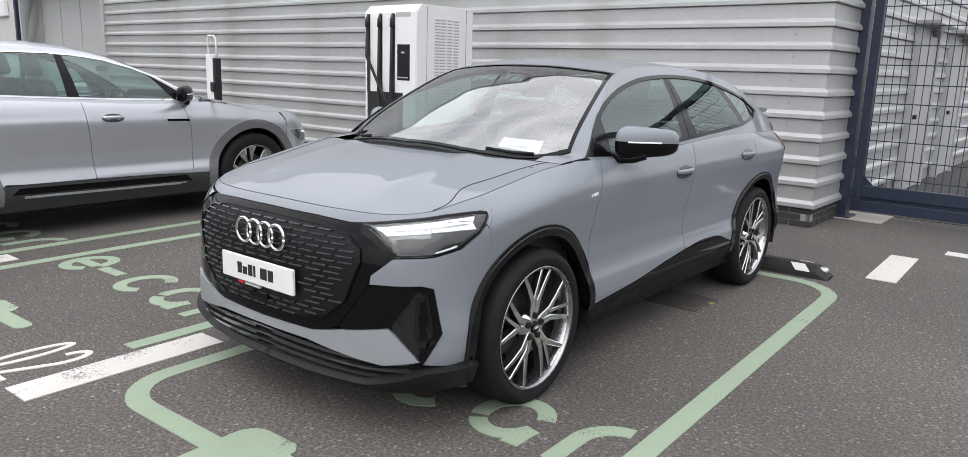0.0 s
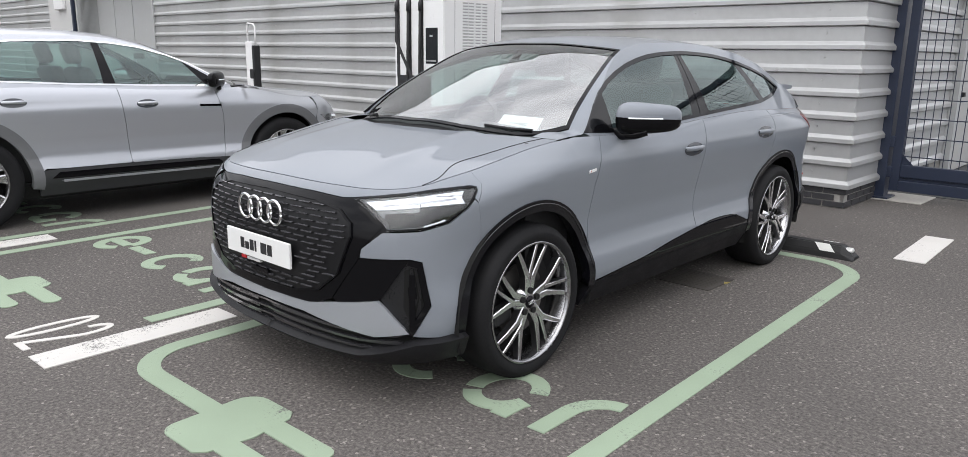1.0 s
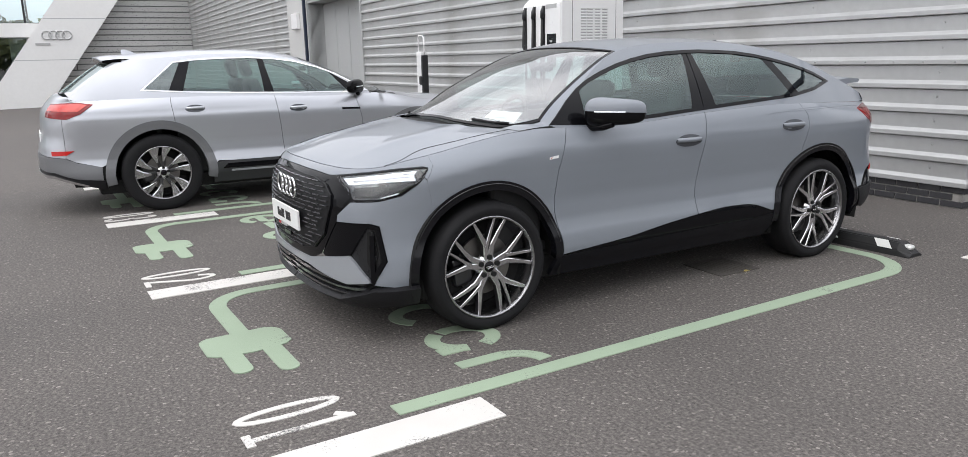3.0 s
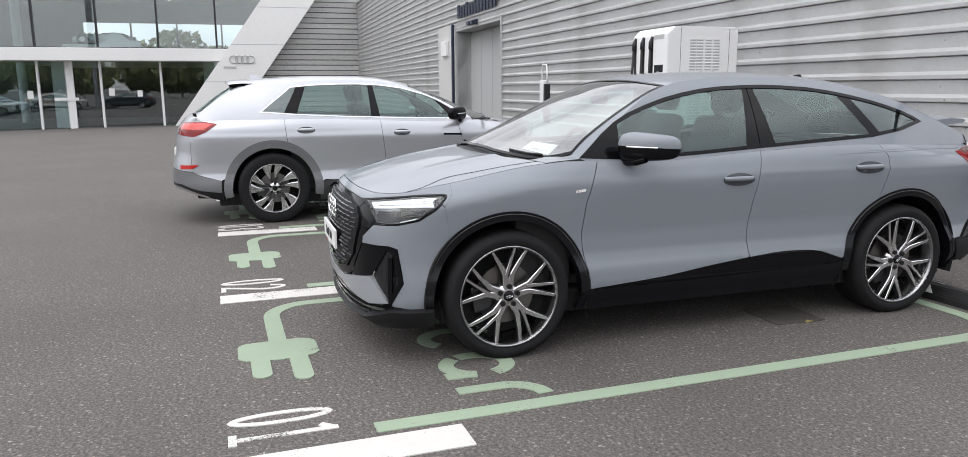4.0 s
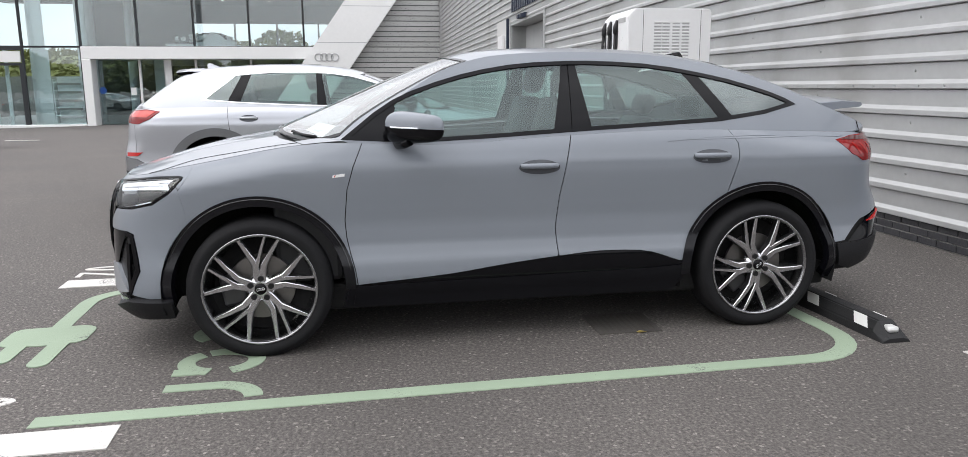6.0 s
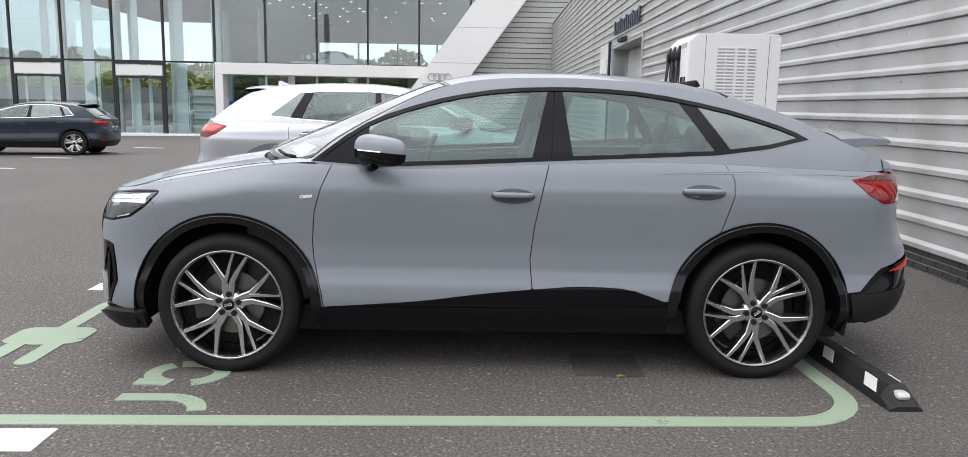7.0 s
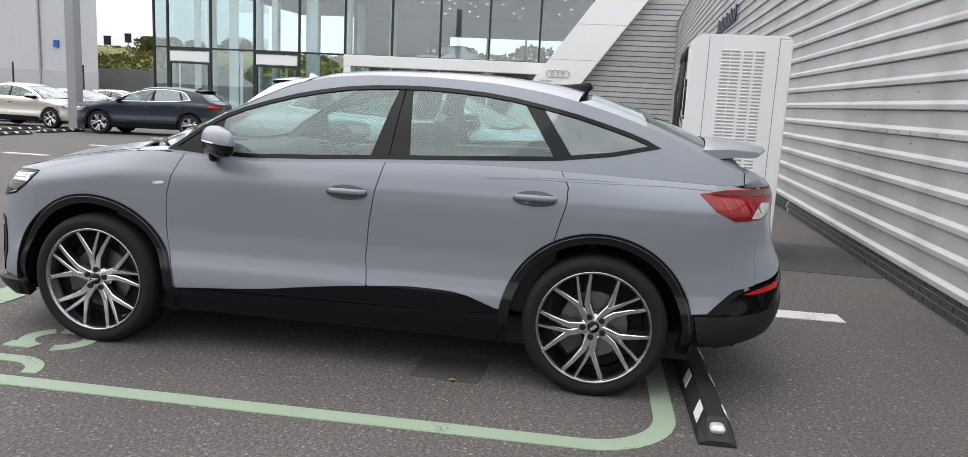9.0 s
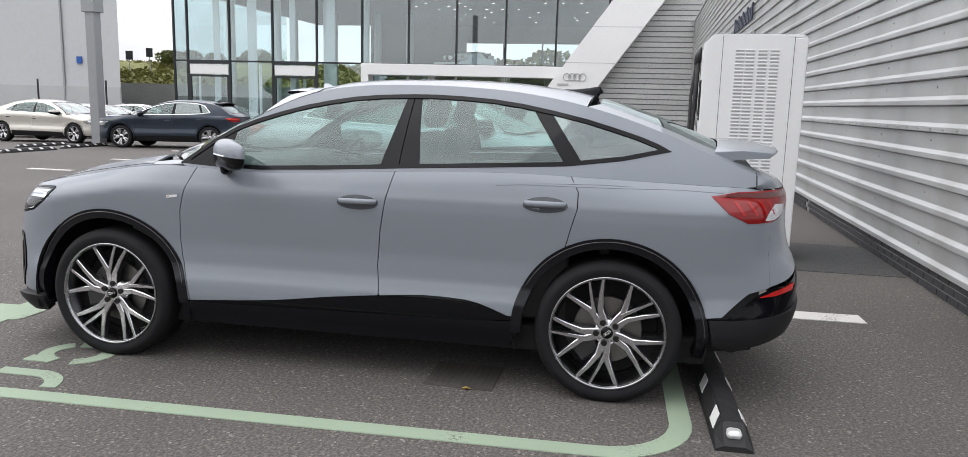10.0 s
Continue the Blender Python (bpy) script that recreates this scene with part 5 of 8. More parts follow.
M["chrome"] = material("chrome", (0.75, 0.75, 0.76), 0.12, metal=1.0)
M["alloy_lip"] = material("alloy_lip", (0.34, 0.34, 0.35), 0.24, metal=1.0, var=0.1)
M["alloy"] = material("alloy", (0.62, 0.62, 0.635), 0.20, metal=1.0, var=0.04)
M["alloy_dark"] = material("alloy_dark", (0.09, 0.09, 0.093), 0.35, metal=0.9, var=0.08)
M["disc"] = material("disc", (0.22, 0.21, 0.20), 0.35, metal=0.9, var=0.15, var_scale=20)
M["tyre"] = material("tyre", (0.010, 0.010, 0.011), 0.75, spec=0.3, var=0.18, var_scale=9, bump=0.1, bump_scale=90)
M["tail_red"] = material("tail_red", (0.20, 0.006, 0.006), 0.06, var=0.25, var_scale=14)
M["reflector_red"] = material("reflector_red", (0.46, 0.012, 0.010), 0.15)
M["drl"] = material("drl", (0.85, 0.87, 0.90), 0.25, emit=(0.9, 0.95, 1.0), emit_strength=0.25)
M["lamp_grey"] = material("lamp_grey", (0.36, 0.37, 0.38), 0.25, metal=0.8)
M["seat"] = material("seat", (0.05, 0.05, 0.053), 0.65, var=0.2, var_scale=8, bump=0.1)
M["dash"] = material("dash", (0.035, 0.035, 0.037), 0.6, var=0.1)
M["plate"] = material("plate", (0.80, 0.80, 0.79), 0.4, var=0.02)
M["ink"] = material("ink", (0.02, 0.02, 0.022), 0.5)
M["red_bar"] = material("red_bar", (0.45, 0.015, 0.02), 0.5)


def car_paint(name, color, metal=0.0, flake=0.05, dust=0.03):
    """Clear-coated paint with a fine flake and a thin uneven film of dust."""
    m = bpy.data.materials.new(name)
    m.use_nodes = True
    n, l = m.node_tree.nodes, m.node_tree.links
    b = n["Principled BSDF"]
    b.inputs["Metallic"].default_value = metal
    b.inputs["Roughness"].default_value = 0.32
    b.inputs["Specular IOR Level"].default_value = 0.12
    b.inputs["Coat Weight"].default_value = 0.75
    b.inputs["Coat IOR"].default_value = 1.45
    b.inputs["Coat Roughness"].default_value = 0.025
    tc = n.new("ShaderNodeTexCoord")
    fl = n.new("ShaderNodeTexVoronoi")
    fl.inputs["Scale"].default_value = 900
    dn = n.new("ShaderNodeTexNoise")
    dn.inputs["Scale"].default_value = 2.3
    dn.inputs["Detail"].default_value = 6
    l.new(tc.outputs["Object"], fl.inputs["Vector"])
    l.new(tc.outputs["Object"], dn.inputs["Vector"])
    mr = n.new("ShaderNodeMapRange")
    mr.inputs["To Min"].default_value, mr.inputs["To Max"].default_value = 1 - flake, 1 + flake
    l.new(fl.outputs["Color"], mr.inputs["Value"])
    sc = n.new("ShaderNodeVectorMath")
    sc.operation = "SCALE"
    sc.inputs[0].default_value = color
    l.new(mr.outputs["Result"], sc.inputs["Scale"])
    dr = n.new("ShaderNodeMapRange")
    dr.inputs["From Min"].default_value, dr.inputs["From Max"].default_value = 0.4, 0.8
    dr.inputs["To Max"].default_value = dust
    l.new(dn.outputs["Fac"], dr.inputs["Value"])
    mx = n.new("ShaderNodeMix")
    mx.data_type = "RGBA"
    mx.inputs["B"].default_value = (0.35, 0.33, 0.30, 1)
    l.new(dr.outputs["Result"], mx.inputs["Factor"])
    l.new(sc.outputs["Vector"], mx.inputs["A"])
    l.new(mx.outputs["Result"], b.inputs["Base Color"])
    cr = n.new("ShaderNodeMapRange")
    cr.inputs["To Min"].default_value, cr.inputs["To Max"].default_value = 0.015, 0.05
    l.new(dn.outputs["Fac"], cr.inputs["Value"])
    l.new(cr.outputs["Result"], b.inputs["Coat Roughness"])
    return m


M["paint_grey"] = car_paint("paint_grey", (0.211, 0.230, 0.258), 0.0)
# the bumper blade gets a paler tone than the rest of the body
M["blade_pale"] = car_paint("blade_pale", (0.36, 0.38, 0.41), 0.35)
M["paint_silver"] = car_paint("paint_silver", (0.62, 0.63, 0.65), 0.55)
M["paint_navy"] = car_paint("paint_navy", (0.022, 0.032, 0.048), 0.2)
M["paint_white"] = car_paint("paint_white", (0.62, 0.61, 0.58), 0.1)
M["paint_black"] = car_paint("paint_black", (0.02, 0.021, 0.024), 0.1)


def densify(poly, step):
    out = []
    for i, p in enumerate(poly):
        q = poly[(i + 1) % len(poly)]
        n = max(1, int(math.hypot(q[0] - p[0], q[1] - p[1]) / step))
        out += [(p[0] + (q[0] - p[0]) * k / n, p[1] + (q[1] - p[1]) * k / n) for k in range(n)]
    return out


def inside(pts, poly):
    x, y = pts[:, 0], pts[:, 1]
    ok = np.zeros(len(pts), bool)
    for (x0, y0), (x1, y1) in zip(poly, poly[1:] + poly[:1]):
        if y0 == y1:
            continue
        c = (y0 > y) != (y1 > y)
        ok ^= c & (x < (x1 - x0) * (y - y0) / (y1 - y0) + x0)
    return ok


def near_edge(pts, poly, d):
    bad = np.zeros(len(pts), bool)
    a = np.array(poly)
    for k in range(0, len(a)):
        bad |= np.hypot(pts[:, 0] - a[k, 0], pts[:, 1] - a[k, 1]) < d
    return bad


def skin(name, poly, surf, mat, parent, step=0.03, rim=0.010, flip=False, mirror=False, label="", edge=None):
    """A smooth panel: the outline poly in the flat parameters of surf, carried on to surf, with a turned-in rim."""
    ring = densify(poly, edge or step)
    a = np.array(ring)
    lo, hi = a.min(0), a.max(0)
    gx, gy = np.meshgrid(np.arange(lo[0] + step / 2, hi[0], step), np.arange(lo[1] + step / 2, hi[1], step))
    g = np.c_[gx.ravel(), gy.ravel()]
    g = g[inside(g, ring)]
    g = g[~near_edge(g, ring, step * 0.45)]
    n = len(ring)
    pts = [Vector(p) for p in ring] + [Vector(p) for p in g]
    v2, _, f2, *_ = delaunay_2d_cdt(pts, [(i, (i + 1) % n) for i in range(n)], [], 1, 1e-6)
    uv = np.array([v[:] for v in v2])
    cen = np.array([uv[list(f)].mean(0) for f in f2])
    ok = inside(cen, ring)
    faces = [tuple(f) for f, k in zip(f2, ok) if k]
    p = np.stack(surf(uv[:, 0], uv[:, 1]), -1)
    e = 1e-3
    du = np.stack(surf(uv[:, 0] + e, uv[:, 1]), -1) - np.stack(surf(uv[:, 0] - e, uv[:, 1]), -1)
    dv = np.stack(surf(uv[:, 0], uv[:, 1] + e), -1) - np.stack(surf(uv[:, 0], uv[:, 1] - e), -1)
    nr = np.cross(du, dv)
    nr /= np.linalg.norm(nr, axis=1)[:, None] + 1e-12
    if flip:
        nr = -nr
    if mirror:
        p, nr = p * (-1, 1, 1), nr * (-1, 1, 1)
    fixed = []
    for f in faces:
        fn = np.cross(p[f[1]] - p[f[0]], p[f[2]] - p[f[0]])
        fixed.append(f if fn @ nr[f[0]] > 0 else f[::-1])
    k = len(p)
    verts, norms = p, nr
    if rim > 0:
        count = {}
        for f in fixed:
            for i in range(3):
                a_, b_ = f[i], f[(i + 1) % 3]
                count[(a_, b_)] = 1
        border = [ab for ab in count if (ab[1], ab[0]) not in count]
        ids = sorted({v for ab in border for v in ab})
        at = {v: i for i, v in enumerate(ids)}
        m = len(ids)
        outer = p[ids]
        inner = p[ids] - rim * nr[ids]
        rn = np.zeros((m, 3))
        for a_, b_ in border:
            w = np.cross(p[b_] - p[a_], nr[a_])
            rn[at[a_]] += w
            rn[at[b_]] += w
        rn /= np.linalg.norm(rn, axis=1)[:, None] + 1e-12
        verts = np.vstack([p, outer, inner])
        norms = np.vstack([nr, rn, rn])
        for a_, b_ in border:
            fixed.append((k + at[b_], k + at[a_], k + m + at[a_], k + m + at[b_]))
    me = bpy.data.meshes.new(name)
    me.from_pydata([tuple(v) for v in verts], [], fixed)
    me.materials.append(mat)
    me.polygons.foreach_set("use_smooth", [True] * len(me.polygons))
    me.normals_split_custom_set_from_vertices([tuple(v) for v in norms])
    return part(name, me, None, parent, label)


def band(name, line, width, surf, mat, parent, mirror=False, flip=False, off=0.004, closed=True, label=""):
    """A raised strip inside an outline in the flat parameters of surf."""
    pts = densify(line, 0.03)
    if not closed:
        pts = pts[: -1]
    a = np.array(pts)
    n = len(a)
    area = 0.5 * np.sum(a[:, 0] * np.roll(a[:, 1], -1) - np.roll(a[:, 0], -1) * a[:, 1])
    t = np.roll(a, -1, 0) - np.roll(a, 1, 0)
    if not closed:
        t[0], t[-1] = a[1] - a[0], a[-1] - a[-2]
    t /= np.linalg.norm(t, axis=1)[:, None]
    nrm = np.c_[-t[:, 1], t[:, 0]] * (1 if area > 0 else -1)
    b = a + nrm * width
    e = 1e-3

    def lift(q, o):
        p = np.stack(surf(q[:, 0], q[:, 1]), -1)
        du = np.stack(surf(q[:, 0] + e, q[:, 1]), -1) - p
        dv = np.stack(surf(q[:, 0], q[:, 1] + e), -1) - p
        w = np.cross(du, dv)
        w /= np.linalg.norm(w, axis=1)[:, None] + 1e-12
        return p + (-o if flip else o) * w
    rows = [lift(a, -0.006), lift(a + nrm * 0.001, off), lift(b - nrm * 0.001, off), lift(b, -0.006)]
    bm = bmesh.new()
    vs = [[bm.verts.new(tuple(p * ((-1, 1, 1) if mirror else (1, 1, 1)))) for p in r] for r in rows]
    m = n if closed else n - 1
    for r0, r1 in zip(vs, vs[1:]):
        for i in range(m):
            j = (i + 1) % n
            bm.faces.new((r0[i], r0[j], r1[j], r1[i]))
    bmesh.ops.recalc_face_normals(bm, faces=bm.faces)
    return part(name, bm, mat, parent, label)


def lathe(prof, seg=64, smooth=True):
    """A body of revolution about the x axis from (radius, x) points."""
    bm = bmesh.new()
    rows = [[bm.verts.new((x, r * math.cos(a), r * math.sin(a))) for a in [2 * math.pi * i / seg for i in range(seg)]] for r, x in prof]
    for r0, r1 in zip(rows, rows[1:]):
        for i in range(seg):
            f = bm.faces.new((r0[i], r0[(i + 1) % seg], r1[(i + 1) % seg], r1[i]))
            f.smooth = smooth
    bmesh.ops.recalc_face_normals(bm, faces=bm.faces)
    return bm


def spoke_bar(bm, path, w0, w1, d0, d1):
    """A tapered, bevelled bar in the wheel plane along (radius, angle, depth) points."""
    pts = [Vector((x, r * math.sin(radians(a)), r * math.cos(radians(a)))) for r, a, x in path]
    n = len(pts)
    rows = []
    for i, p in enumerate(pts):
        t = (pts[min(i + 1, n - 1)] - pts[max(i - 1, 0)]).normalized()
        side = t.cross(Vector((1, 0, 0))).normalized()
        k = i / (n - 1)
        w, d = w0 + (w1 - w0) * k, d0 + (d1 - d0) * k
        out = Vector((1, 0, 0))
        rows.append([bm.verts.new(p + side * sx * w / 2 - out * dx) for sx, dx in ((-1.15, d), (-1.0, 0.004), (-0.7, 0.0), (0.7, 0.0), (1.0, 0.004), (1.15, d))])
    for r0, r1 in zip(rows, rows[1:]):
        for j in range(5):
            f = bm.faces.new((r0[j], r0[j + 1], r1[j + 1], r1[j]))
            f.material_index = 1 if j in (0, 4) else 0


def build_wheel(parent, x, y, R, rim, width, sign, style, turn=0.0, label="", lite=False):
    """Tyre, rim, spokes, hub and brake disc; the face looks to +x times sign."""
    wh = new("wheel")
    wh.parent = parent
    wh.matrix_local = Matrix.Translation((x, y, R - 0.008)) @ (Matrix.Rotation(math.pi, 4, "Z") if sign < 0 else Matrix.Identity(4)) @ Matrix.Rotation(radians(turn), 4, "X")
    if label:
        wh["label"] = label
    w = width
    seg = 32 if lite else 72
    prof = [(rim - 0.012, -0.012), (rim + 0.004, 0.0), (rim + 0.020, 0.004), ((rim + R) / 2, 0.010), (R - 0.030, 0.004), (R - 0.012, -0.008), (R - 0.003, -0.026), (R, -0.05), (R, -w + 0.05), (R - 0.012, -w + 0.01), (R - 0.05, -w), (rim, -w)]
    tyre = part("tyre", lathe(prof, seg), M["tyre"], wh)
    rp = [(rim - 0.014, -0.010), (rim + 0.002, -0.001), (rim + 0.001, 0.003), (rim - 0.006, 0.004), (rim - 0.011, -0.001), (rim - 0.015, -0.016)]
    part("rim_lip", lathe(rp, seg), M["alloy_lip"], wh)
    bp = [(rim - 0.014, -0.014), (rim - 0.030, -0.06), (rim - 0.045, -w + 0.02), (rim - 0.02, -w)]
    part("rim_barrel", lathe(bp, seg), M["alloy_lip" if lite else "alloy"], wh)
    part("brake_disc", lathe([(0.03, -0.085), (0.17, -0.085), (0.172, -0.10), (0.03, -0.10)], 40, False), M["disc"], wh)
    part("well_back", lathe([(0.001, -0.16), (rim - 0.04, -0.16)], 32, False), M["well"], wh)
    if not lite:
        part("brake_caliper", box(-0.13, -0.065, -0.20, -0.08, -0.07, 0.09, 0.015), M["alloy_dark"], wh)
    bm = bmesh.new()
    if style == "fork":
        for k in range(5):
            c = 72 * k
            e = rim - 0.006
            f = rim
            spoke_bar(bm, [(0.030, c + 4, -0.024), (0.26 * f, c - 1, -0.022), (0.46 * f, c, -0.018), (0.72 * f, c - 7.5, -0.014), (e, c - 11.5, -0.012)], 0.046, 0.017, 0.040, 0.034)
            spoke_bar(bm, [(0.40 * f, c + 2, -0.018), (0.50 * f, c + 7, -0.0165), (0.72 * f, c + 13, -0.014), (e, c + 17, -0.012)], 0.024, 0.015, 0.040, 0.034)
            spoke_bar(bm, [(0.030, c + 21, -0.024), (0.22 * f, c + 20, -0.022), (0.43 * f, c + 19.5, -0.018), (0.70 * f, c + 27, -0.014), (e, c + 31.5, -0.012)], 0.044, 0.017, 0.040, 0.034)
    elif style == "turbine":
        for k in range(5):
            c = 72 * k
            e = rim - 0.010
            for a, w in ((-11, 0.104), (17, 0.082)):
                spoke_bar(bm, [(0.05, c + a, -0.034), (0.15, c + a, -0.026), (e, c + a, -0.020)], 0.034, 0.030, 0.03, 0.03)
                bl = bmesh.new()
                spoke_bar(bl, [(0.118, c + a - 5, -0.020), (0.20, c + a - 1, -0.016), (e, c + a + 3, -0.010)], 0.020, w, 0.02, 0.02)
                bmesh.ops.recalc_face_normals(bl, faces=bl.faces)
                part("blade", bl, [M["alloy"], M["alloy_dark"]], wh)
    else:
        for k in range(5):
            c = 72 * k
            e = rim - 0.018
            spoke_bar(bm, [(0.05, c - 10, -0.030), (0.13, c - 7, -0.020), (e, c - 9, -0.012)], 0.030, 0.052, 0.03, 0.03)
            spoke_bar(bm, [(0.05, c + 14, -0.030), (0.13, c + 12, -0.020), (e, c + 14, -0.012)], 0.030, 0.062, 0.03, 0.03)
    bmesh.ops.recalc_face_normals(bm, faces=bm.faces)
    part("spokes", bm, [M["alloy_dark" if style == "turbine" else "alloy"], M["alloy_dark"]], wh)
    part("hub", lathe([(0.001, -0.022), (0.035, -0.022), (0.062, -0.030), (0.075, -0.06)], 32), M["alloy"], wh)
    part("hub_cap", lathe([(0.001, -0.012), (0.026, -0.012), (0.030, -0.018), (0.031, -0.03)], 24), M["gloss_black"], wh)
    if not lite:
        for k in range(5):
            a = radians(72 * k + 13.5)
            bm = bmesh.new()
            add_cyl(bm, 0.015, 0.015, -0.012, 0.006, 12, Matrix.Translation((-0.022, 0.054 * math.sin(a), 0.054 * math.cos(a))) @ Matrix.Rotation(radians(90), 4, "Y"))
            part("wheel_bolt", bm, M["dark_gap"], wh)
        if style == "fork":
            bm = bmesh.new()
            for i in range(4):
                y0 = (i - 1.5) * 0.0095
                add_tube(bm, [(-0.0115, y0 + 0.0065 * math.cos(a), 0.0065 * math.sin(a)) for a in [2 * math.pi * j / 12 for j in range(13)]], 0.0012, 5)
            part("cap_emblem", bm, M["chrome"], wh)
    return wh


def seat(parent, x, y, z, m=1.0):
    st = new("seat")
    st.parent = parent
    st.matrix_local = Matrix.Translation((x, y, z))
    part("cushion", box(-0.25, 0.25, -0.28, 0.25, 0.0, 0.16, 0.05), M["seat"], st, smooth=True)
    lean = Matrix.Translation((0, 0.24, 0.12)) @ Matrix.Rotation(radians(-17), 4, "X")
    part("backrest", box(-0.24, 0.24, -0.06, 0.07, 0.0, 0.60 * m, 0.05, lean), M["seat"], st, smooth=True)
    part("headrest", box(-0.13, 0.13, -0.05, 0.05, 0.63 * m, 0.83 * m, 0.045, lean), M["seat"], st, smooth=True)
    return st


def arc_pts(cy, cz, r, a0, a1, n=20):
    return [(cy + r * math.cos(radians(a0 + (a1 - a0) * i / n)), cz + r * math.sin(radians(a0 + (a1 - a0) * i / n))) for i in range(n + 1)]


def car_frame(sh):
    """Surface functions of one shell: wrap in (s, z), hood and roof in (x, y), glasshouse in (y, z)."""
    def W(off=0.0):
        return lambda s, z: sh.wrap(s, z, off)

    def Y(off=0.0):
        return lambda y, z: sh.wrap(sh.s_at_y(y), z, off)

    def G(off=0.0):
        return lambda y, z: (sh.house(y, z) + off, y, z)

    def H(off=0.0):
        return lambda x, y: (x, y, sh.hood(x, y) + off)

    def R(off=0.0):
        return lambda x, y: (x, y, sh.roof(x, y) + off)
    return W, Y, G, H, R


def top_line(sh, y0, y1, n=16, dz=0.0):
    ys = np.linspace(y0, y1, n)
    return [(float(y), float(sh.z_top(sh.s_at_y(y)) + dz)) for y in ys]


def ring_emblem(bm, cx, y, cz, r, t, pitch):
    for i in range(4):
        x0 = cx + (i - 1.5) * pitch
        add_tube(bm, [(x0 + r * math.cos(a), y, cz + r * math.sin(a)) for a in [2 * math.pi * j / 24 for j in range(25)]], t, 8)


def shared_body(car, sh, c):
    """What every car has: inner shell, fenders, doors, quarter, hood, roof, glass, pillars, arches."""
    W, Y, G, H, R = car_frame(sh)
    P, step = c["paint"], c.get("step", 0.035)
    ay, az, ar, br = c["axles"], c["hub_z"], c["arch"], c["arch_in"]
    # dark structure behind the panels
    g = 0.012
    for mir in (False, True):
        y0, y1 = c["shell_y"]
        low = [(y0, 0.30), (ay[0] - ar - 0.01, 0.30)] + arc_pts(ay[0], az, ar + 0.012, 180, 0, 22) + [(ay[0] + ar + 0.02, 0.28), (ay[1] - ar - 0.02, 0.28)] + arc_pts(ay[1], az, ar + 0.012, 180, 0, 22) + [(ay[1] + ar + 0.01, 0.30), (y1, 0.30)]
        skin("inner_shell", low + top_line(sh, y1, y0, 60, -0.006), Y(-g), M["dark_gap"], car, 0.06, 0.0, mirror=mir)
        gf, gm, gr = c["gap_front"], c["gap_mid"], c["gap_rear"]
        e = 0.0025
        head = c["fender_front"]
        a_end = c["arch_cut"]
        fender = [(y - e, z) for y, z in gf] + arc_pts(ay[0], az, ar, a_end[0], a_end[1], 22) + head + top_line(sh, head[-1][0] + c.get("fender_lead", 0.01), gf[0][0] - e, 14, -0.002)
        skin("front_fender", fender, Y(), P, car, step, mirror=mir)
        sill = c["sill"]
        sl = smooth_curve(*zip(*sill))
        d1 = [(y + e, z) for y, z in gf] + [(y, float(sl(y))) for y in np.linspace(gf[-1][0] + 0.008, gm[-1][0] - 0.008, 12)] + [(y - e, z) for y, z in reversed(gm)]
        skin("front_door", d1 + top_line(sh, gm[0][0] - 0.02, gf[0][0] + 0.02, 16, -0.002), Y(), P, car, step, mirror=mir)
        d2 = [(y + e, z) for y, z in gm] + [(y, float(sl(y))) for y in np.linspace(gm[-1][0] + 0.008, sill[-1][0] - 0.02, 10)] + arc_pts(ay[1], az, ar, c["rear_arch"][0], c["rear_arch"][1], 14) + [(y - e, z) for y, z in reversed(gr)]
        skin("rear_door", d2 + top_line(sh, gr[0][0] - 0.02, gm[0][0] + 0.02, 16, -0.002), Y(), P, car, step, mirror=mir)
        q = [(y + e, z) for y, z in gr] + arc_pts(ay[1], az, ar, c["rear_arch"][1] - 1.5, c["quarter_end"], 20) + c["quarter_low"]
        skin("rear_quarter", q + top_line(sh, q[-1][0], gr[0][0] + e, 18, -0.002), Y(), P, car, step, mirror=mir)
        # arch trims
        for k, (a, b) in enumerate((c["trim_front"], c["trim_rear"])):
            outer = arc_pts(ay[k], az, ar + 0.006, a, b, 40)
            inner = arc_pts(ay[k], az, br, b, a, 40)
            if c.get("ridge"):
                bm = bmesh.new()
                pts = []
                for yy, zz in arc_pts(ay[k], az, c["ridge"], a + 12, b - 30, 44):
                    px, py, pz = Y(0.008)(np.array([yy]), np.array([zz]))
                    pts.append((float(px[0]) * (-1 if mir else 1), float(py[0]), float(pz[0])))
                add_tube(bm, pts, 0.0028, 8)
                part("arch_ridge", bm, M["ridge_black"], car)
            skin("arch_trim", outer + inner, Y(0.007), c.get("arch_mat", M["arch_black"]), car, 0.03, 0.05, mirror=mir)
        # side glass and its trims
        dlo = c["dlo_bottom"] + c["dlo_top"]
        band("window_trim", dlo, c.get("trim_w", 0.016), G(), c.get("trim_mat", M["gloss_black"]), car, mirror=mir, off=0.003)
        for nm, poly, mt in c["glass"]:
            ob = skin(nm, poly, G(-0.003), M[mt], car, 0.06, 0.0, mirror=mir)
            if nm != "pillar_trim":
                ob.visible_shadow = False
        rz = [(float(y), float(sh.rail(y)[1])) for y in np.linspace(c["house_y"][1], c["house_y"][0], 50)]
        skin("side_frame", list(c["dlo_top"][::-1]) + rz, G(), P, car, step, 0.0, mirror=mir)
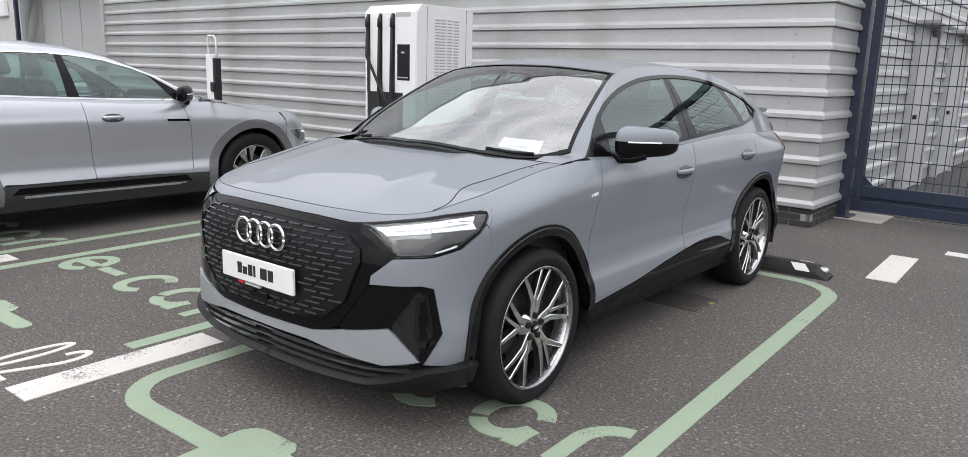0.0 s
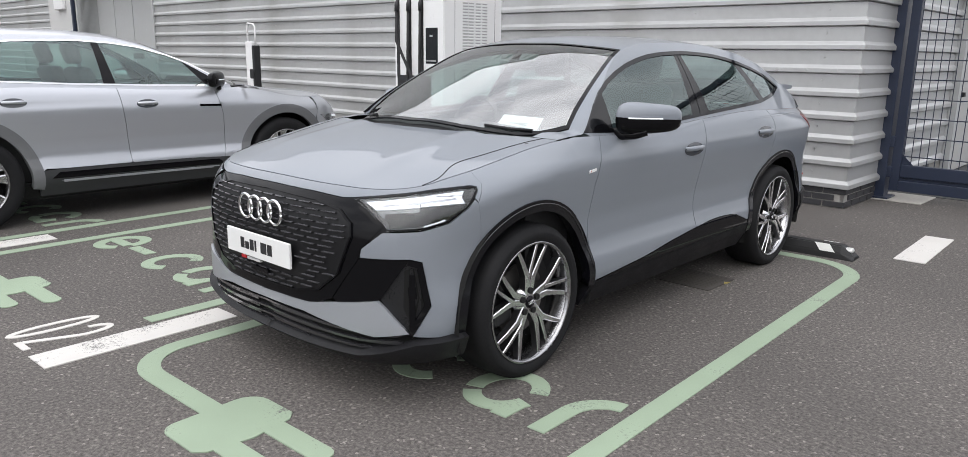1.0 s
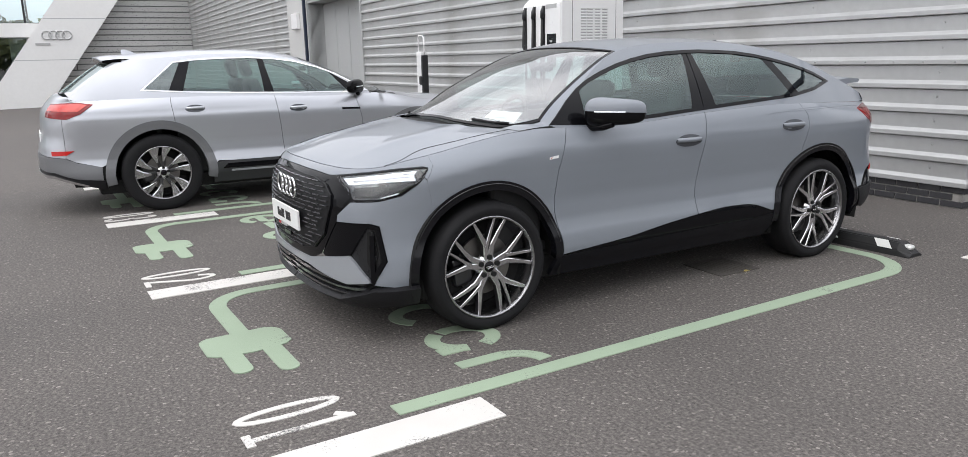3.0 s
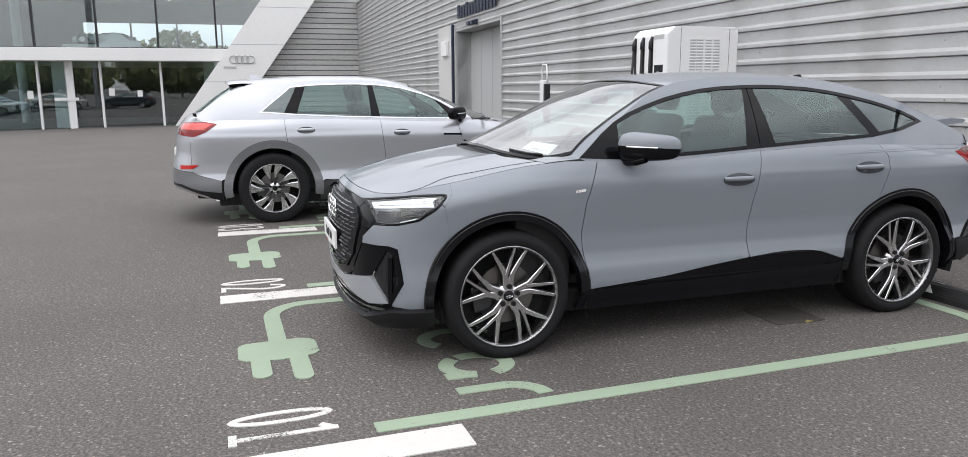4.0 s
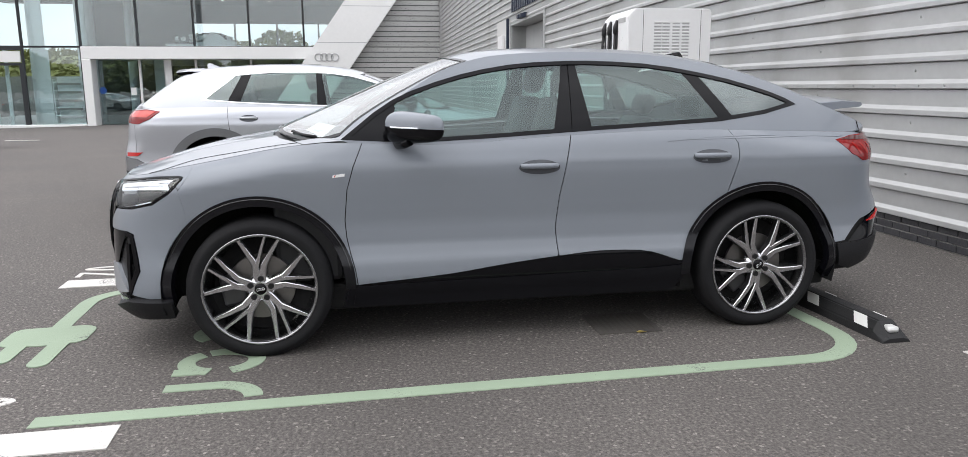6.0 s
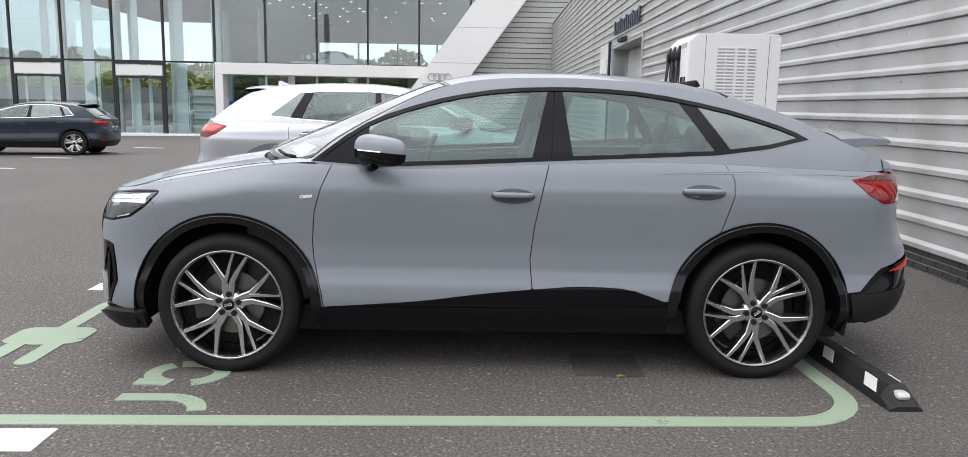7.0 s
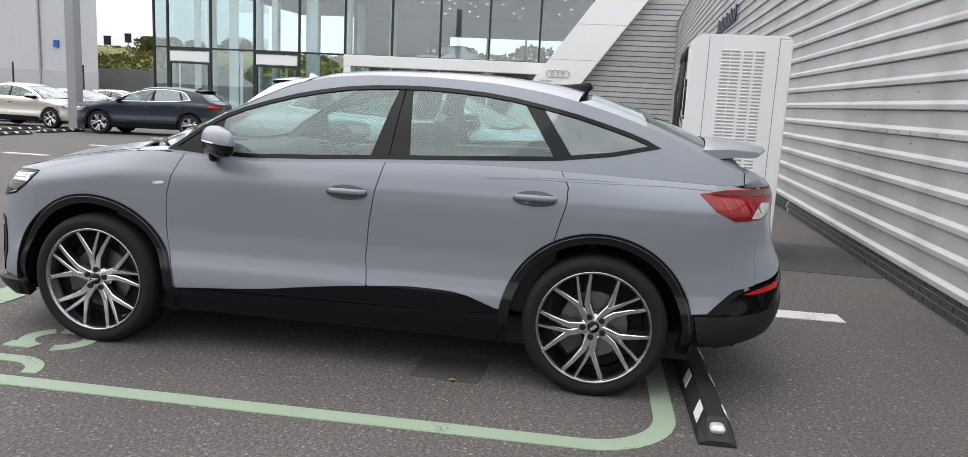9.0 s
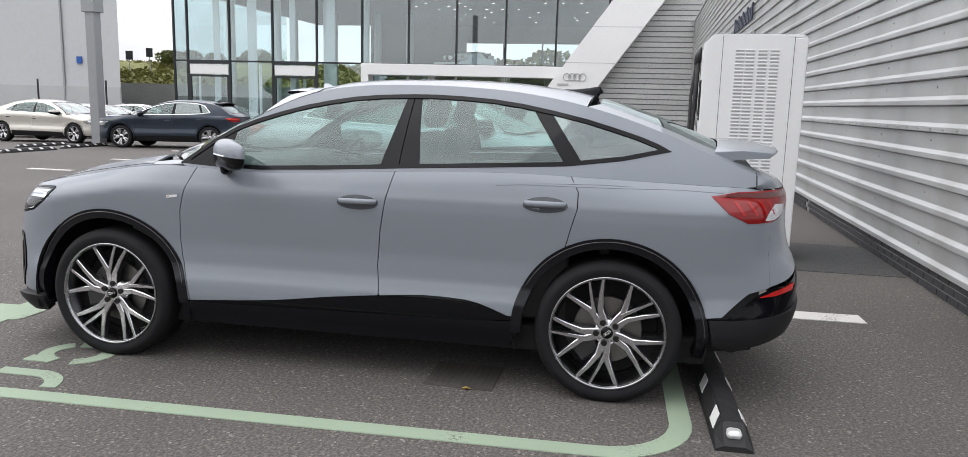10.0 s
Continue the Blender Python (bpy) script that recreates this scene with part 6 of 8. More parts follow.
        skin("window_ledge", c["dlo_bottom"] + [c["dlo_top"][0], rz[0]] + top_line(sh, c["house_y"][1], c["house_y"][0], 40, -0.002), G(), P, car, step, 0.0, mirror=mir)
    # hood
    ys = np.linspace(c["hood_back"][-1][1], sh.by[0] + 0.0001, 40)
    s_edge = np.linspace(float(sh.s_at_y(c["hood_back"][-1][1])), 0, 44)
    ex, ey, _ = sh.wrap(s_edge, sh.z_top(s_edge))
    hg = c.get("hood_gap", 0.004)
    edge = [(float(x) - hg, float(y) + hg) for x, y in zip(ex, ey)]
    half = edge[:-1]
    poly = [(x, y) for x, y in c["hood_back"]] + half + [(0.0, edge[-1][1])] + [(-x, y) for x, y in half[::-1]] + [(-x, y) for x, y in c["hood_back"][::-1] if x > 0]
    skin("hood", poly, H(0.0), P, car, step, 0.012)
    # windscreen, roof, rear window
    wy0, wy1 = c["screen_y"]
    base, topc = c["screen_base"], c["screen_top"]
    bl, tl = smooth_curve(*zip(*base)), smooth_curve(*zip(*topc))
    xb, xt = base[-1][0], topc[-1][0]
    right = [(xb + (xt - xb) * k, bl(xb) + (tl(xt) - bl(xb)) * k) for k in np.linspace(0, 1, 10)]
    low = [(float(x), float(bl(x))) for x in np.linspace(0, xb, 10)]
    up = [(float(x), float(tl(x))) for x in np.linspace(xt, 0, 10)]
    poly = low[:-1] + [(float(a), float(b)) for a, b in right[:-1]] + up
    poly = poly + [(-x, y) for x, y in poly[::-1] if x > 1e-6]
    ob = skin("windscreen", poly, R(-0.002), M["glass_screen"], car, 0.06, 0.0)
    ob.visible_shadow = False
    band("windscreen_trim", poly, 0.022, R(), M["gloss_black"], car, off=0.002)
    for sx in (1, -1):
        ry = np.linspace(c["house_y"][0], topc[-1][1] + 0.006, 24)
        rx, _ = sh.rail(ry)
        pil = [(sx * float(x), float(y)) for x, y in zip(rx, ry)] + [(sx * float(a), float(b)) for a, b in right[::-1]]
        skin("front_pillar", pil, R(), P, car, step, 0.0, flip=False)
    wr = c["rear_window"]
    ry = np.linspace(topc[-1][1] + 0.006, c["roof_end"], 30)
    rx, _ = sh.rail(ry)
    rf = [(float(x), float(y)) for x, y in zip(rx, ry)]
    roof = [(0, float(tl(0)) + 0.004)] + [(float(x), float(tl(x)) + 0.004) for x in np.linspace(0.1, xt, 6)] + rf + [(0.0, c["roof_end"] + 0.02)]
    skin("roof", roof + [(-x, y) for x, y in roof[::-1] if x > 1e-6], R(), P, car, step, 0.0)
    if wr:
        ob = skin("rear_window", [(-x, y) for x, y in wr] + [(x, y) for x, y in wr[::-1]], R(-0.002), M["glass_dark"], car, 0.06, 0.0)
        ob.visible_shadow = False
        for sx in (1, -1):
            ry = np.linspace(c["roof_end"] + 0.004, c["house_y"][1], 24)
            rx, _ = sh.rail(ry)
            side = [(sx * float(x), float(y)) for x, y in zip(rx, ry)] + [(sx * x, y) for x, y in wr[::-1]]
            skin("rear_pillar", side, R(), P, car, step, 0.0)
    # floor and wheel wells
    bm = box(-0.80, 0.80, c["shell_y"][0] + 0.25, c["shell_y"][1] - 0.25, 0.20, 0.34, 0.02)
    part("underbody", bm, M["well"], car)
    for k in (0, 1):
        for sx in (1, -1):
            bm = bmesh.new()
            rows = []
            for x in (0.50, 0.905):
                rows.append([bm.verts.new((sx * x, ay[k] + (ar + 0.005) * math.cos(a), az + (ar + 0.005) * math.sin(a))) for a in np.linspace(-0.25, math.pi + 0.25, 30)])
            for i in range(29):
                bm.faces.new((rows[0][i], rows[0][i + 1], rows[1][i + 1], rows[1][i]))
            bm.faces.new(rows[0])
            part("wheel_well", bm, M["well"], car)


def interior(car, c):
    fl = c["floor"]
    part("cabin_floor", box(-0.74, 0.74, c["cabin"][0], c["cabin"][1], fl, fl + 0.05), M["dash"], car)
    d = box(-0.74, 0.74, c["dash"] - 0.32, c["dash"] + 0.10, fl + 0.45, c["dash_top"], 0.06)
    part("dashboard", d, M["dash"], car, smooth=True)
    part("firewall", box(-0.80, 0.80, c["dash"] - 0.55, c["dash"] - 0.20, fl, c["dash_top"] - 0.02, 0.03), M["dash"], car)
    for x in (-0.37, 0.37):
        seat(car, x, c["seats"][0], fl + 0.28, c.get("seat_m", 1.0))
        seat(car, x, c["seats"][1], fl + 0.28, c.get("rear_m", c.get("seat_m", 1.0)))
    for sx in (1, -1):
        part("door_trim", box(0.70, 0.76, c["cabin"][0] + 0.2, c["cabin"][1] - 0.2, fl, c["dash_top"] - 0.02, 0.02, Matrix.Scale(sx, 4, (1, 0, 0))), M["dash"], car)
    bm = bmesh.new()
    wx = c["wheel_x"]
    m = Matrix.Translation((wx, c["dash"] + 0.32, c["dash_top"] - 0.06)) @ Matrix.Rotation(radians(68), 4, "X")
    add_tube(bm, [m @ Vector((0.18 * math.cos(a), 0.18 * math.sin(a), 0)) for a in [2 * math.pi * i / 28 for i in range(29)]], 0.017, 8)
    add_box(bm, -0.17, 0.17, -0.025, 0.025, -0.02, 0.01, 0.006, m)
    add_box(bm, -0.06, 0.06, -0.06, 0.05, -0.03, 0.02, 0.015, m)
    part("steering_wheel", bm, M["dash"], car)
    part("rear_bulkhead", box(-0.72, 0.72, c["cabin"][1] - 0.05, c["cabin"][1], fl, c["dash_top"] + 0.02), M["dash"], car)
    part("inner_mirror", box(-0.11, 0.11, c["mirror_in"][0] - 0.015, c["mirror_in"][0] + 0.015, c["mirror_in"][1] - 0.03, c["mirror_in"][1] + 0.03, 0.012), M["dash"], car)


def door_mirror(car, x, y, z, cap_mat, mirror=False, w=0.245):
    """A swept-back wing mirror: painted cap over a black lower half, on a short foot, with a side repeater and glass."""
    mm = new("door_mirror")
    mm.parent = car
    sx = -1 if mirror else 1
    mm.matrix_local = Matrix.Translation((x * sx, y, z))
    q = lambda v, p: math.copysign(abs(v) ** p, v)
    rows, n, m = [], 26, 28
    for i in range(n + 1):
        u = i / n
        e = (1 - abs(2 * u - 1) ** 7) ** 0.5 if 0 < u < 1 else 0.0
        yr, yf = 0.02 + 0.17 * u, -0.125 + 0.225 * u ** 1.5
        cy, hy, cz, hz = (yr + yf) / 2, (yr - yf) / 2 * e, 0.006 + 0.002 * u, (0.088 - 0.026 * u ** 1.3) * e
        rows.append([(w * u, cy + hy * q(math.cos(a), 0.62 if math.cos(a) > 0 else 0.9), cz + hz * q(math.sin(a), 0.72)) for a in [2 * math.pi * j / m for j in range(m)]])
    bm = bmesh.new()
    vs = [[bm.verts.new((px * sx, py, pz)) for px, py, pz in r] for r in rows]
    for r0, r1 in zip(vs, vs[1:]):
        for j in range(m):
            bm.faces.new((r0[j], r0[(j + 1) % m], r1[(j + 1) % m], r1[j]))
    bmesh.ops.remove_doubles(bm, verts=bm.verts, dist=1e-4)
    bmesh.ops.bisect_plane(bm, geom=bm.verts[:] + bm.edges[:] + bm.faces[:], plane_co=(0, 0, 0.010), plane_no=(0.0, 0.05, 1))
    bmesh.ops.recalc_face_normals(bm, faces=bm.faces)
    for f in bm.faces:
        f.smooth = True
        c = f.calc_center_median()
        f.material_index = 1 if (c.z - 0.010 + 0.05 * c.y) < 0 else 0
        if f.normal.y * 0.8 - f.normal.x * sx * 0.55 > 0.93:
            f.material_index = 2
    part("cap", bm, [cap_mat, M["gloss_black"], M["chrome"]], mm)
    bm = bmesh.new()
    pts = []
    for i in range(8, 22):
        u = i / n
        yr, yf = 0.02 + 0.17 * u, -0.125 + 0.225 * u ** 1.5
        pts.append((w * u * sx, yf + 0.004 + 0.004 * (u - 0.5), 0.013 - 0.004 * u))
    add_tube(bm, pts, 0.005, 6)
    part("repeater", bm, M["drl"], mm)
    bm = bmesh.new()
    add_tube(bm, [(-0.03 * sx, -0.05, -0.075), (0.02 * sx, -0.04, -0.082), (0.08 * sx, -0.02, -0.075), (0.13 * sx, 0.01, -0.055)], 0.024, 10)
    part("foot", bm, M["gloss_black"], mm)
    return mm


def door_handle(car, surf, y0, y1, z, mat, mirror):
    """A pull handle over a flat oval, dark in colour for the shade of its cup."""
    n = 26
    rec = [(y0 + 0.006 + (y1 - y0 - 0.012) * (0.5 - 0.5 * math.cos(math.pi * i / n)), z - 0.004 + 0.043 * math.sin(math.pi * i / n)) for i in range(n + 1)]
    low = [(y1 - 0.006 - (y1 - y0 - 0.012) * (0.5 - 0.5 * math.cos(math.pi * i / n)), z - 0.004 - 0.034 * math.sin(math.pi * i / n)) for i in range(1, n)]
    hd = skin("door_handle", rec + low, surf(0.0015), M["cup_shade"], car, 0.03, 0.0, mirror=mirror, label="grip in body colour over a flat dark oval coloured as the cup's shade")
    bm = bmesh.new()
    rows = []
    for i in range(15):
        k = i / 14
        y = y0 + 0.014 + (y1 - y0 - 0.028) * k
        b = math.sin(math.pi * min(1, max(0, k * 1.0))) ** 0.35 if 0 < k < 1 else 0.0
        hh = 0.011 + 0.004 * b
        x, _, _ = surf(0.0)(np.array([y]), np.array([z]))
        x = float(x[0])
        o = 0.006 + 0.026 * b
        rows.append([bm.verts.new((x + dx, y, z + 0.006 + dz)) for dx, dz in ((o - 0.016, -hh), (o - 0.003, -hh * 0.8), (o, 0.0), (o - 0.003, hh * 0.8), (o - 0.016, hh))])
    for r0, r1 in zip(rows, rows[1:]):
        for j in range(4):
            f = bm.faces.new((r0[j], r1[j], r1[j + 1], r0[j + 1]))
            f.smooth = True
    if mirror:
        bmesh.ops.scale(bm, verts=bm.verts, vec=(-1, 1, 1))
    bmesh.ops.recalc_face_normals(bm, faces=bm.faces)
    part("grip", bm, mat, hd)
    return hd


# dark tone of the handle ovals: shade of a hollow put into colour
M["cup_shade"] = material("cup_shade", (0.055, 0.06, 0.07), 0.25, coat=0.6)
M["ridge_black"] = material("ridge_black", (0.03, 0.03, 0.033), 0.22, coat=0.8)

# ---- grey coupe-backed electric crossover ----
TURN_CAR = 1.3


def build_coupe(m):
    sh = Shell(**COUPE)
    W, Y, G, H, R = car_frame(sh)
    car = empty("electric_coupe_suv", "matt-glossy grey coupe-roofed electric car with black grille, parked on a bay", "car", m)
    zt = lambda y: float(sh.z_top(sh.s_at_y(y)))
    dlo_bottom = [(0.432, 1.112), (0.66, 1.098), (0.886, 1.092), (1.25, 1.108), (1.624, 1.130), (2.10, 1.155), (2.519, 1.178), (2.80, 1.214), (3.03, 1.264)]
    dlo_top = [(2.96, 1.300), (2.87, 1.334), (2.74, 1.373), (2.61, 1.409), (2.44, 1.446), (2.28, 1.476), (2.12, 1.497), (1.95, 1.508), (1.80, 1.513), (1.68, 1.512), (1.50, 1.505), (1.35, 1.491), (1.21, 1.468), (1.08, 1.440), (0.94, 1.400), (0.80, 1.352), (0.70, 1.306), (0.60, 1.243)]
    c = dict(
        paint=M["paint_grey"], step=0.03, axles=(0.0, 2.764), hub_z=0.36, arch=0.478, arch_in=0.432, ridge=0.468, shell_y=(-0.62, 3.50),
        gap_front=[(0.540, zt(0.54) - 0.002), (0.490, 0.98), (0.455, 0.86), (0.440, 0.70), (0.446, 0.61), (0.464, 0.52), (0.484, 0.44), (0.494, 0.362)],
        gap_mid=[(1.645, zt(1.645) - 0.002), (1.612, 0.98), (1.578, 0.80), (1.560, 0.62), (1.574, 0.478)],
        gap_rear=[(2.548, zt(2.548) - 0.002), (2.590, 1.06), (2.590, 0.98), (2.562, 0.88), (2.537, 0.782)],
        fender_front=[(-0.338, 0.70), (-0.345, 0.78), (-0.365, 0.878), (-0.318, 0.950)],
        arch_cut=(1, 136), rear_arch=(173, 118.3), quarter_end=14, quarter_low=[(3.24, 0.475), (3.31, 0.480), (3.44, 0.595), (3.545, 0.625)],
        sill=[(0.494, 0.362), (0.97, 0.397), (1.30, 0.440), (1.59, 0.470), (1.85, 0.488), (2.04, 0.482), (2.285, 0.41)],
        trim_front=(-2, 190), trim_rear=(-12, 184),
        trim_w=0.022, dlo_bottom=dlo_bottom, dlo_top=dlo_top, house_y=(0.47, 3.44),
        glass=[("side_window", [(0.70, 1.100), (0.886, 1.096), (1.25, 1.112), (1.555, 1.130), (1.652, 1.506), (1.50, 1.500), (1.35, 1.486), (1.21, 1.463), (1.08, 1.435), (0.94, 1.395), (0.80, 1.347), (0.72, 1.31)], "glass_car"),
               ("side_window", [(1.772, 1.142), (2.10, 1.160), (2.515, 1.182), (2.318, 1.466), (2.12, 1.492), (1.95, 1.503), (1.80, 1.508), (1.724, 1.508)], "glass_car"),
               ("side_window", [(2.602, 1.192), (2.80, 1.219), (3.00, 1.262), (2.87, 1.329), (2.74, 1.368), (2.61, 1.404), (2.42, 1.446)], "glass_dark"),
               ("pillar_trim", [(1.556, 1.130), (1.655, 1.136), (1.682, 1.506), (1.653, 1.507)], "gloss_black"),
               ("pillar_trim", [(1.661, 1.136), (1.771, 1.142), (1.723, 1.508), (1.688, 1.507)], "gloss_black"),
               ("pillar_trim", [(2.516, 1.182), (2.601, 1.192), (2.418, 1.447), (2.319, 1.466)], "gloss_black"),
               ("pillar_trim", [(0.44, 1.112), (0.66, 1.102), (0.70, 1.101), (0.72, 1.306), (0.60, 1.240)], "gloss_black")],
        fender_lead=0.0, hood_gap=0.0006, hood_back=[(0.0, 0.028), (0.25, 0.045), (0.50, 0.098), (0.70, 0.182), (0.835, 0.235)],
        screen_y=(0.0, 1.1), screen_base=[(0.0, 0.055), (0.30, 0.085), (0.57, 0.20), (0.768, 0.43)], screen_top=[(0.0, 1.055), (0.35, 1.075), (0.592, 1.125)],
        roof_end=2.60, rear_window=[(0.53, 2.66), (0.575, 2.90), (0.60, 3.15), (0.58, 3.33), (0.30, 3.37), (0.0, 3.375)],
    )
    shared_body(car, sh, c)
    for mir in (False, True):
        skin("pillar_core", [(1.57, 1.128), (1.765, 1.138), (1.72, 1.510), (1.655, 1.510)], G(-0.014), M["matt_black"], car, 0.05, 0.0, mirror=mir)
    # black cowl under the windscreen
    cow = [(x, y + 0.006) for x, y in c["hood_back"]] + [(0.79, 0.42), (0.768, 0.43), (0.57, 0.205), (0.30, 0.09), (0.0, 0.06)]
    skin("cowl", cow + [(-x, y) for x, y in cow[::-1] if x > 0][0:0], lambda x, y: (x, y, sh.roof(x, y) - 0.022), M["matt_black"], car, 0.04, 0.0)
    skin("cowl", [(-x, y) for x, y in cow], lambda x, y: (x, y, sh.roof(x, y) - 0.022), M["matt_black"], car, 0.04, 0.0)
    for pts in ([(0.64, 0.300), (0.56, 0.232), (0.44, 0.168)], [(-0.34, 0.122), (-0.46, 0.168)]):
        bm = bmesh.new()
        add_tube(bm, [(x, y, float(sh.roof(x, y)) + 0.006) for x, y in pts], 0.008, 6)
        part("wiper", bm, M["matt_black"], car)
    for mir in (False, True):
        foot = [(0.838, 0.243), (0.78, 0.222), (0.72, 0.196), (0.700, 0.30), (0.780, 0.442), (0.81, 0.470), (0.846, 0.470)]
        skin("pillar_foot", foot, lambda x, y: (x, y, np.maximum(sh.hood(x, y), sh.roof(x, y)) + 0.001), M["paint_grey"], car, 0.03, 0.0, mirror=mir)
    for sx in (1, -1):
        hx, hy, _ = sh.wrap(np.array([0.90]), np.array([float(sh.z_top(0.90))]))
        nodes = [(0.775, 0.212), (0.742, 0.06), (0.715, -0.12), (0.690, -0.28), (float(hx[0]) + 0.012, float(hy[0]) + 0.07), (float(hx[0]) + 0.002, float(hy[0]) + 0.004)]
        fy = smooth_curve([-q[1] for q in nodes], [q[0] for q in nodes])
        bm = bmesh.new()
        add_tube(bm, [(sx * float(fy(-y)), float(y), float(sh.hood(float(fy(-y)), y)) - 0.0004) for y in np.linspace(0.212, nodes[-1][1], 34)], 0.0026, 6)
        part("hood_seam", bm, M["dark_gap"], car)
    # papers behind the windscreen
    bm = bmesh.new()
    q = [(0.46, 0.24), (0.64, 0.335), (0.62, 0.41), (0.44, 0.315)]
    vs = [bm.verts.new((x, y, float(sh.roof(x, y)) - 0.012)) for x, y in q]
    bm.faces.new(vs)
    tag_ = part("screen_card", bm, M["plate"], car, "white printed card behind the windscreen")
    for k in range(4):
        bm = bmesh.new()
        a = [(0.475 + 0.03 * (k % 2), 0.262 + 0.016 * k), (0.585, 0.318 + 0.016 * k), (0.582, 0.326 + 0.016 * k), (0.472 + 0.03 * (k % 2), 0.270 + 0.016 * k)]
        bm.faces.new([bm.verts.new((x, y, float(sh.roof(x, y)) - 0.0105)) for x, y in a])
        part("print_line", bm, M["bar_grey"], tag_)
    # ---- front face, both halves ----
    head = [(0.552, 0.897), (0.74, 0.917), (0.98, 0.936), (1.150, 0.945), (1.172, 0.940), (1.166, 0.925), (1.105, 0.866), (1.015, 0.812), (0.885, 0.786), (0.735, 0.779), (0.708, 0.808), (0.63, 0.862)]
    for mir in (False, True):
        hl = skin("headlight", head, W(-0.030), M["lamp_back"], car, 0.03, 0.0, mirror=mir, label="narrow headlight with white light band under clear cover")
        skin("light_band", [(0.615, 0.884), (0.80, 0.903), (0.98, 0.918), (1.115, 0.927), (1.092, 0.905), (1.100, 0.880), (1.04, 0.880), (0.93, 0.876), (0.80, 0.866), (0.67, 0.856)], W(-0.012), M["drl"], hl, 0.03, 0.012, mirror=mir)
        skin("light_gap", [(0.70, 0.877), (0.90, 0.893), (1.06, 0.903), (1.075, 0.898), (0.90, 0.886), (0.71, 0.870)], W(-0.0105), M["lamp_grey"], hl, 0.03, 0.0, mirror=mir)
        skin("lamp_cell", [(0.722, 0.790), (0.895, 0.794), (0.918, 0.832), (0.900, 0.856), (0.722, 0.846)], W(-0.008), M["dark_gap"], hl, 0.03, 0.012, mirror=mir)
        skin("lamp_cell", [(0.905, 0.801), (0.99, 0.816), (1.06, 0.862), (0.915, 0.860)], W(-0.020), M["lamp_back"], hl, 0.03, 0.012, mirror=mir)
        skin("lamp_bar", [(0.89, 0.793), (0.98, 0.808), (1.005, 0.820), (0.995, 0.822), (0.97, 0.815), (0.89, 0.799)], W(-0.010), M["drl"], hl, 0.03, 0.006, mirror=mir)
        ob = skin("headlight_cover", head, W(0.002), M["lens"], hl, 0.03, 0.0, mirror=mir)
        ob.visible_shadow = False
        band("headlight_edge", head, 0.008, W(), M["gloss_black"], hl, mirror=mir, off=0.003)
        tops = [(float(q), float(sh.z_top(q)) - 0.002) for q in np.linspace(float(sh.s_at_y(-0.319)) + 0.0002, 0.0, 40)]
        skin("nose_panel", [(0.0, 0.905), (0.30, 0.903), (0.49, 0.895), (0.552, 0.900), (0.74, 0.920), (0.98, 0.939), (1.150, 0.948), (1.175, 0.943), (1.170, 0.925), (1.145, 0.900), (float(sh.s_at_y(-0.365)) + 0.0002, 0.882), (float(sh.s_at_y(-0.319)) + 0.0002, 0.951)] + tops, W(), M["paint_grey"], car, 0.03, 0.004, mirror=mir)
        skin("nose_trim", [(0.47, 0.890), (0.56, 0.899), (0.66, 0.868), (0.74, 0.812), (0.752, 0.775), (0.735, 0.768), (0.63, 0.69), (0.60, 0.66), (0.56, 0.70)], W(-0.004), M["gloss_black"], car, 0.03, 0.0, mirror=mir)
        # painted bumper round the side intake
        bump = [(0.625, 0.700), (0.718, 0.772), (0.735, 0.773), (0.885, 0.780), (1.018, 0.806), (1.108, 0.861), (1.142, 0.893), (float(sh.s_at_y(-0.365)) - 0.0008, 0.878), (float(sh.s_at_y(-0.345)) - 0.0008, 0.78), (float(sh.s_at_y(-0.338)) - 0.0008, 0.70)]
        arc_ = [(float(sh.s_at_y(y)), z) for y, z in arc_pts(0.0, 0.36, 0.478, 137, 186, 14)]
        bump += arc_ + [(1.02, 0.318), (0.846, 0.338), (0.926, 0.468), (0.889, 0.655), (0.835, 0.668), (0.62, 0.664)]
        skin("front_bumper", bump, W(), M["paint_grey"], car, 0.03, mirror=mir)
        blade = [(0.0, 0.420), (0.33, 0.425), (0.50, 0.456), (0.70, 0.486), (0.728, 0.462), (0.832, 0.352), (0.68, 0.330), (0.50, 0.354), (0.30, 0.380), (0.0, 0.382)]
        skin("bumper_blade", blade, W(0.006), M["blade_pale"], car, 0.03, 0.02, mirror=mir)
        skin("side_vent", [(0.62, 0.660), (0.835, 0.664), (0.815, 0.64), (0.706, 0.49), (0.50, 0.454), (0.47, 0.47), (0.60, 0.655)], W(-0.004), M["gloss_black"], car, 0.03, 0.0, mirror=mir)
        vent = [(0.835, 0.665), (0.886, 0.652), (0.922, 0.468), (0.845, 0.342), (0.790, 0.394), (0.728, 0.462), (0.708, 0.492), (0.735, 0.555), (0.785, 0.622)]
        cur = skin("air_curtain", vent, W(-0.014), M["curtain_grey"], car, 0.02, 0.0, mirror=mir, label="dark grey triangular air intake in a gloss black frame")
        band("curtain_frame", [(0.832, 0.667), (0.886, 0.652), (0.922, 0.468), (0.845, 0.340), (0.832, 0.352)], 0.026, W(), M["gloss_black"], cur, mirror=mir, off=0.006, closed=False)
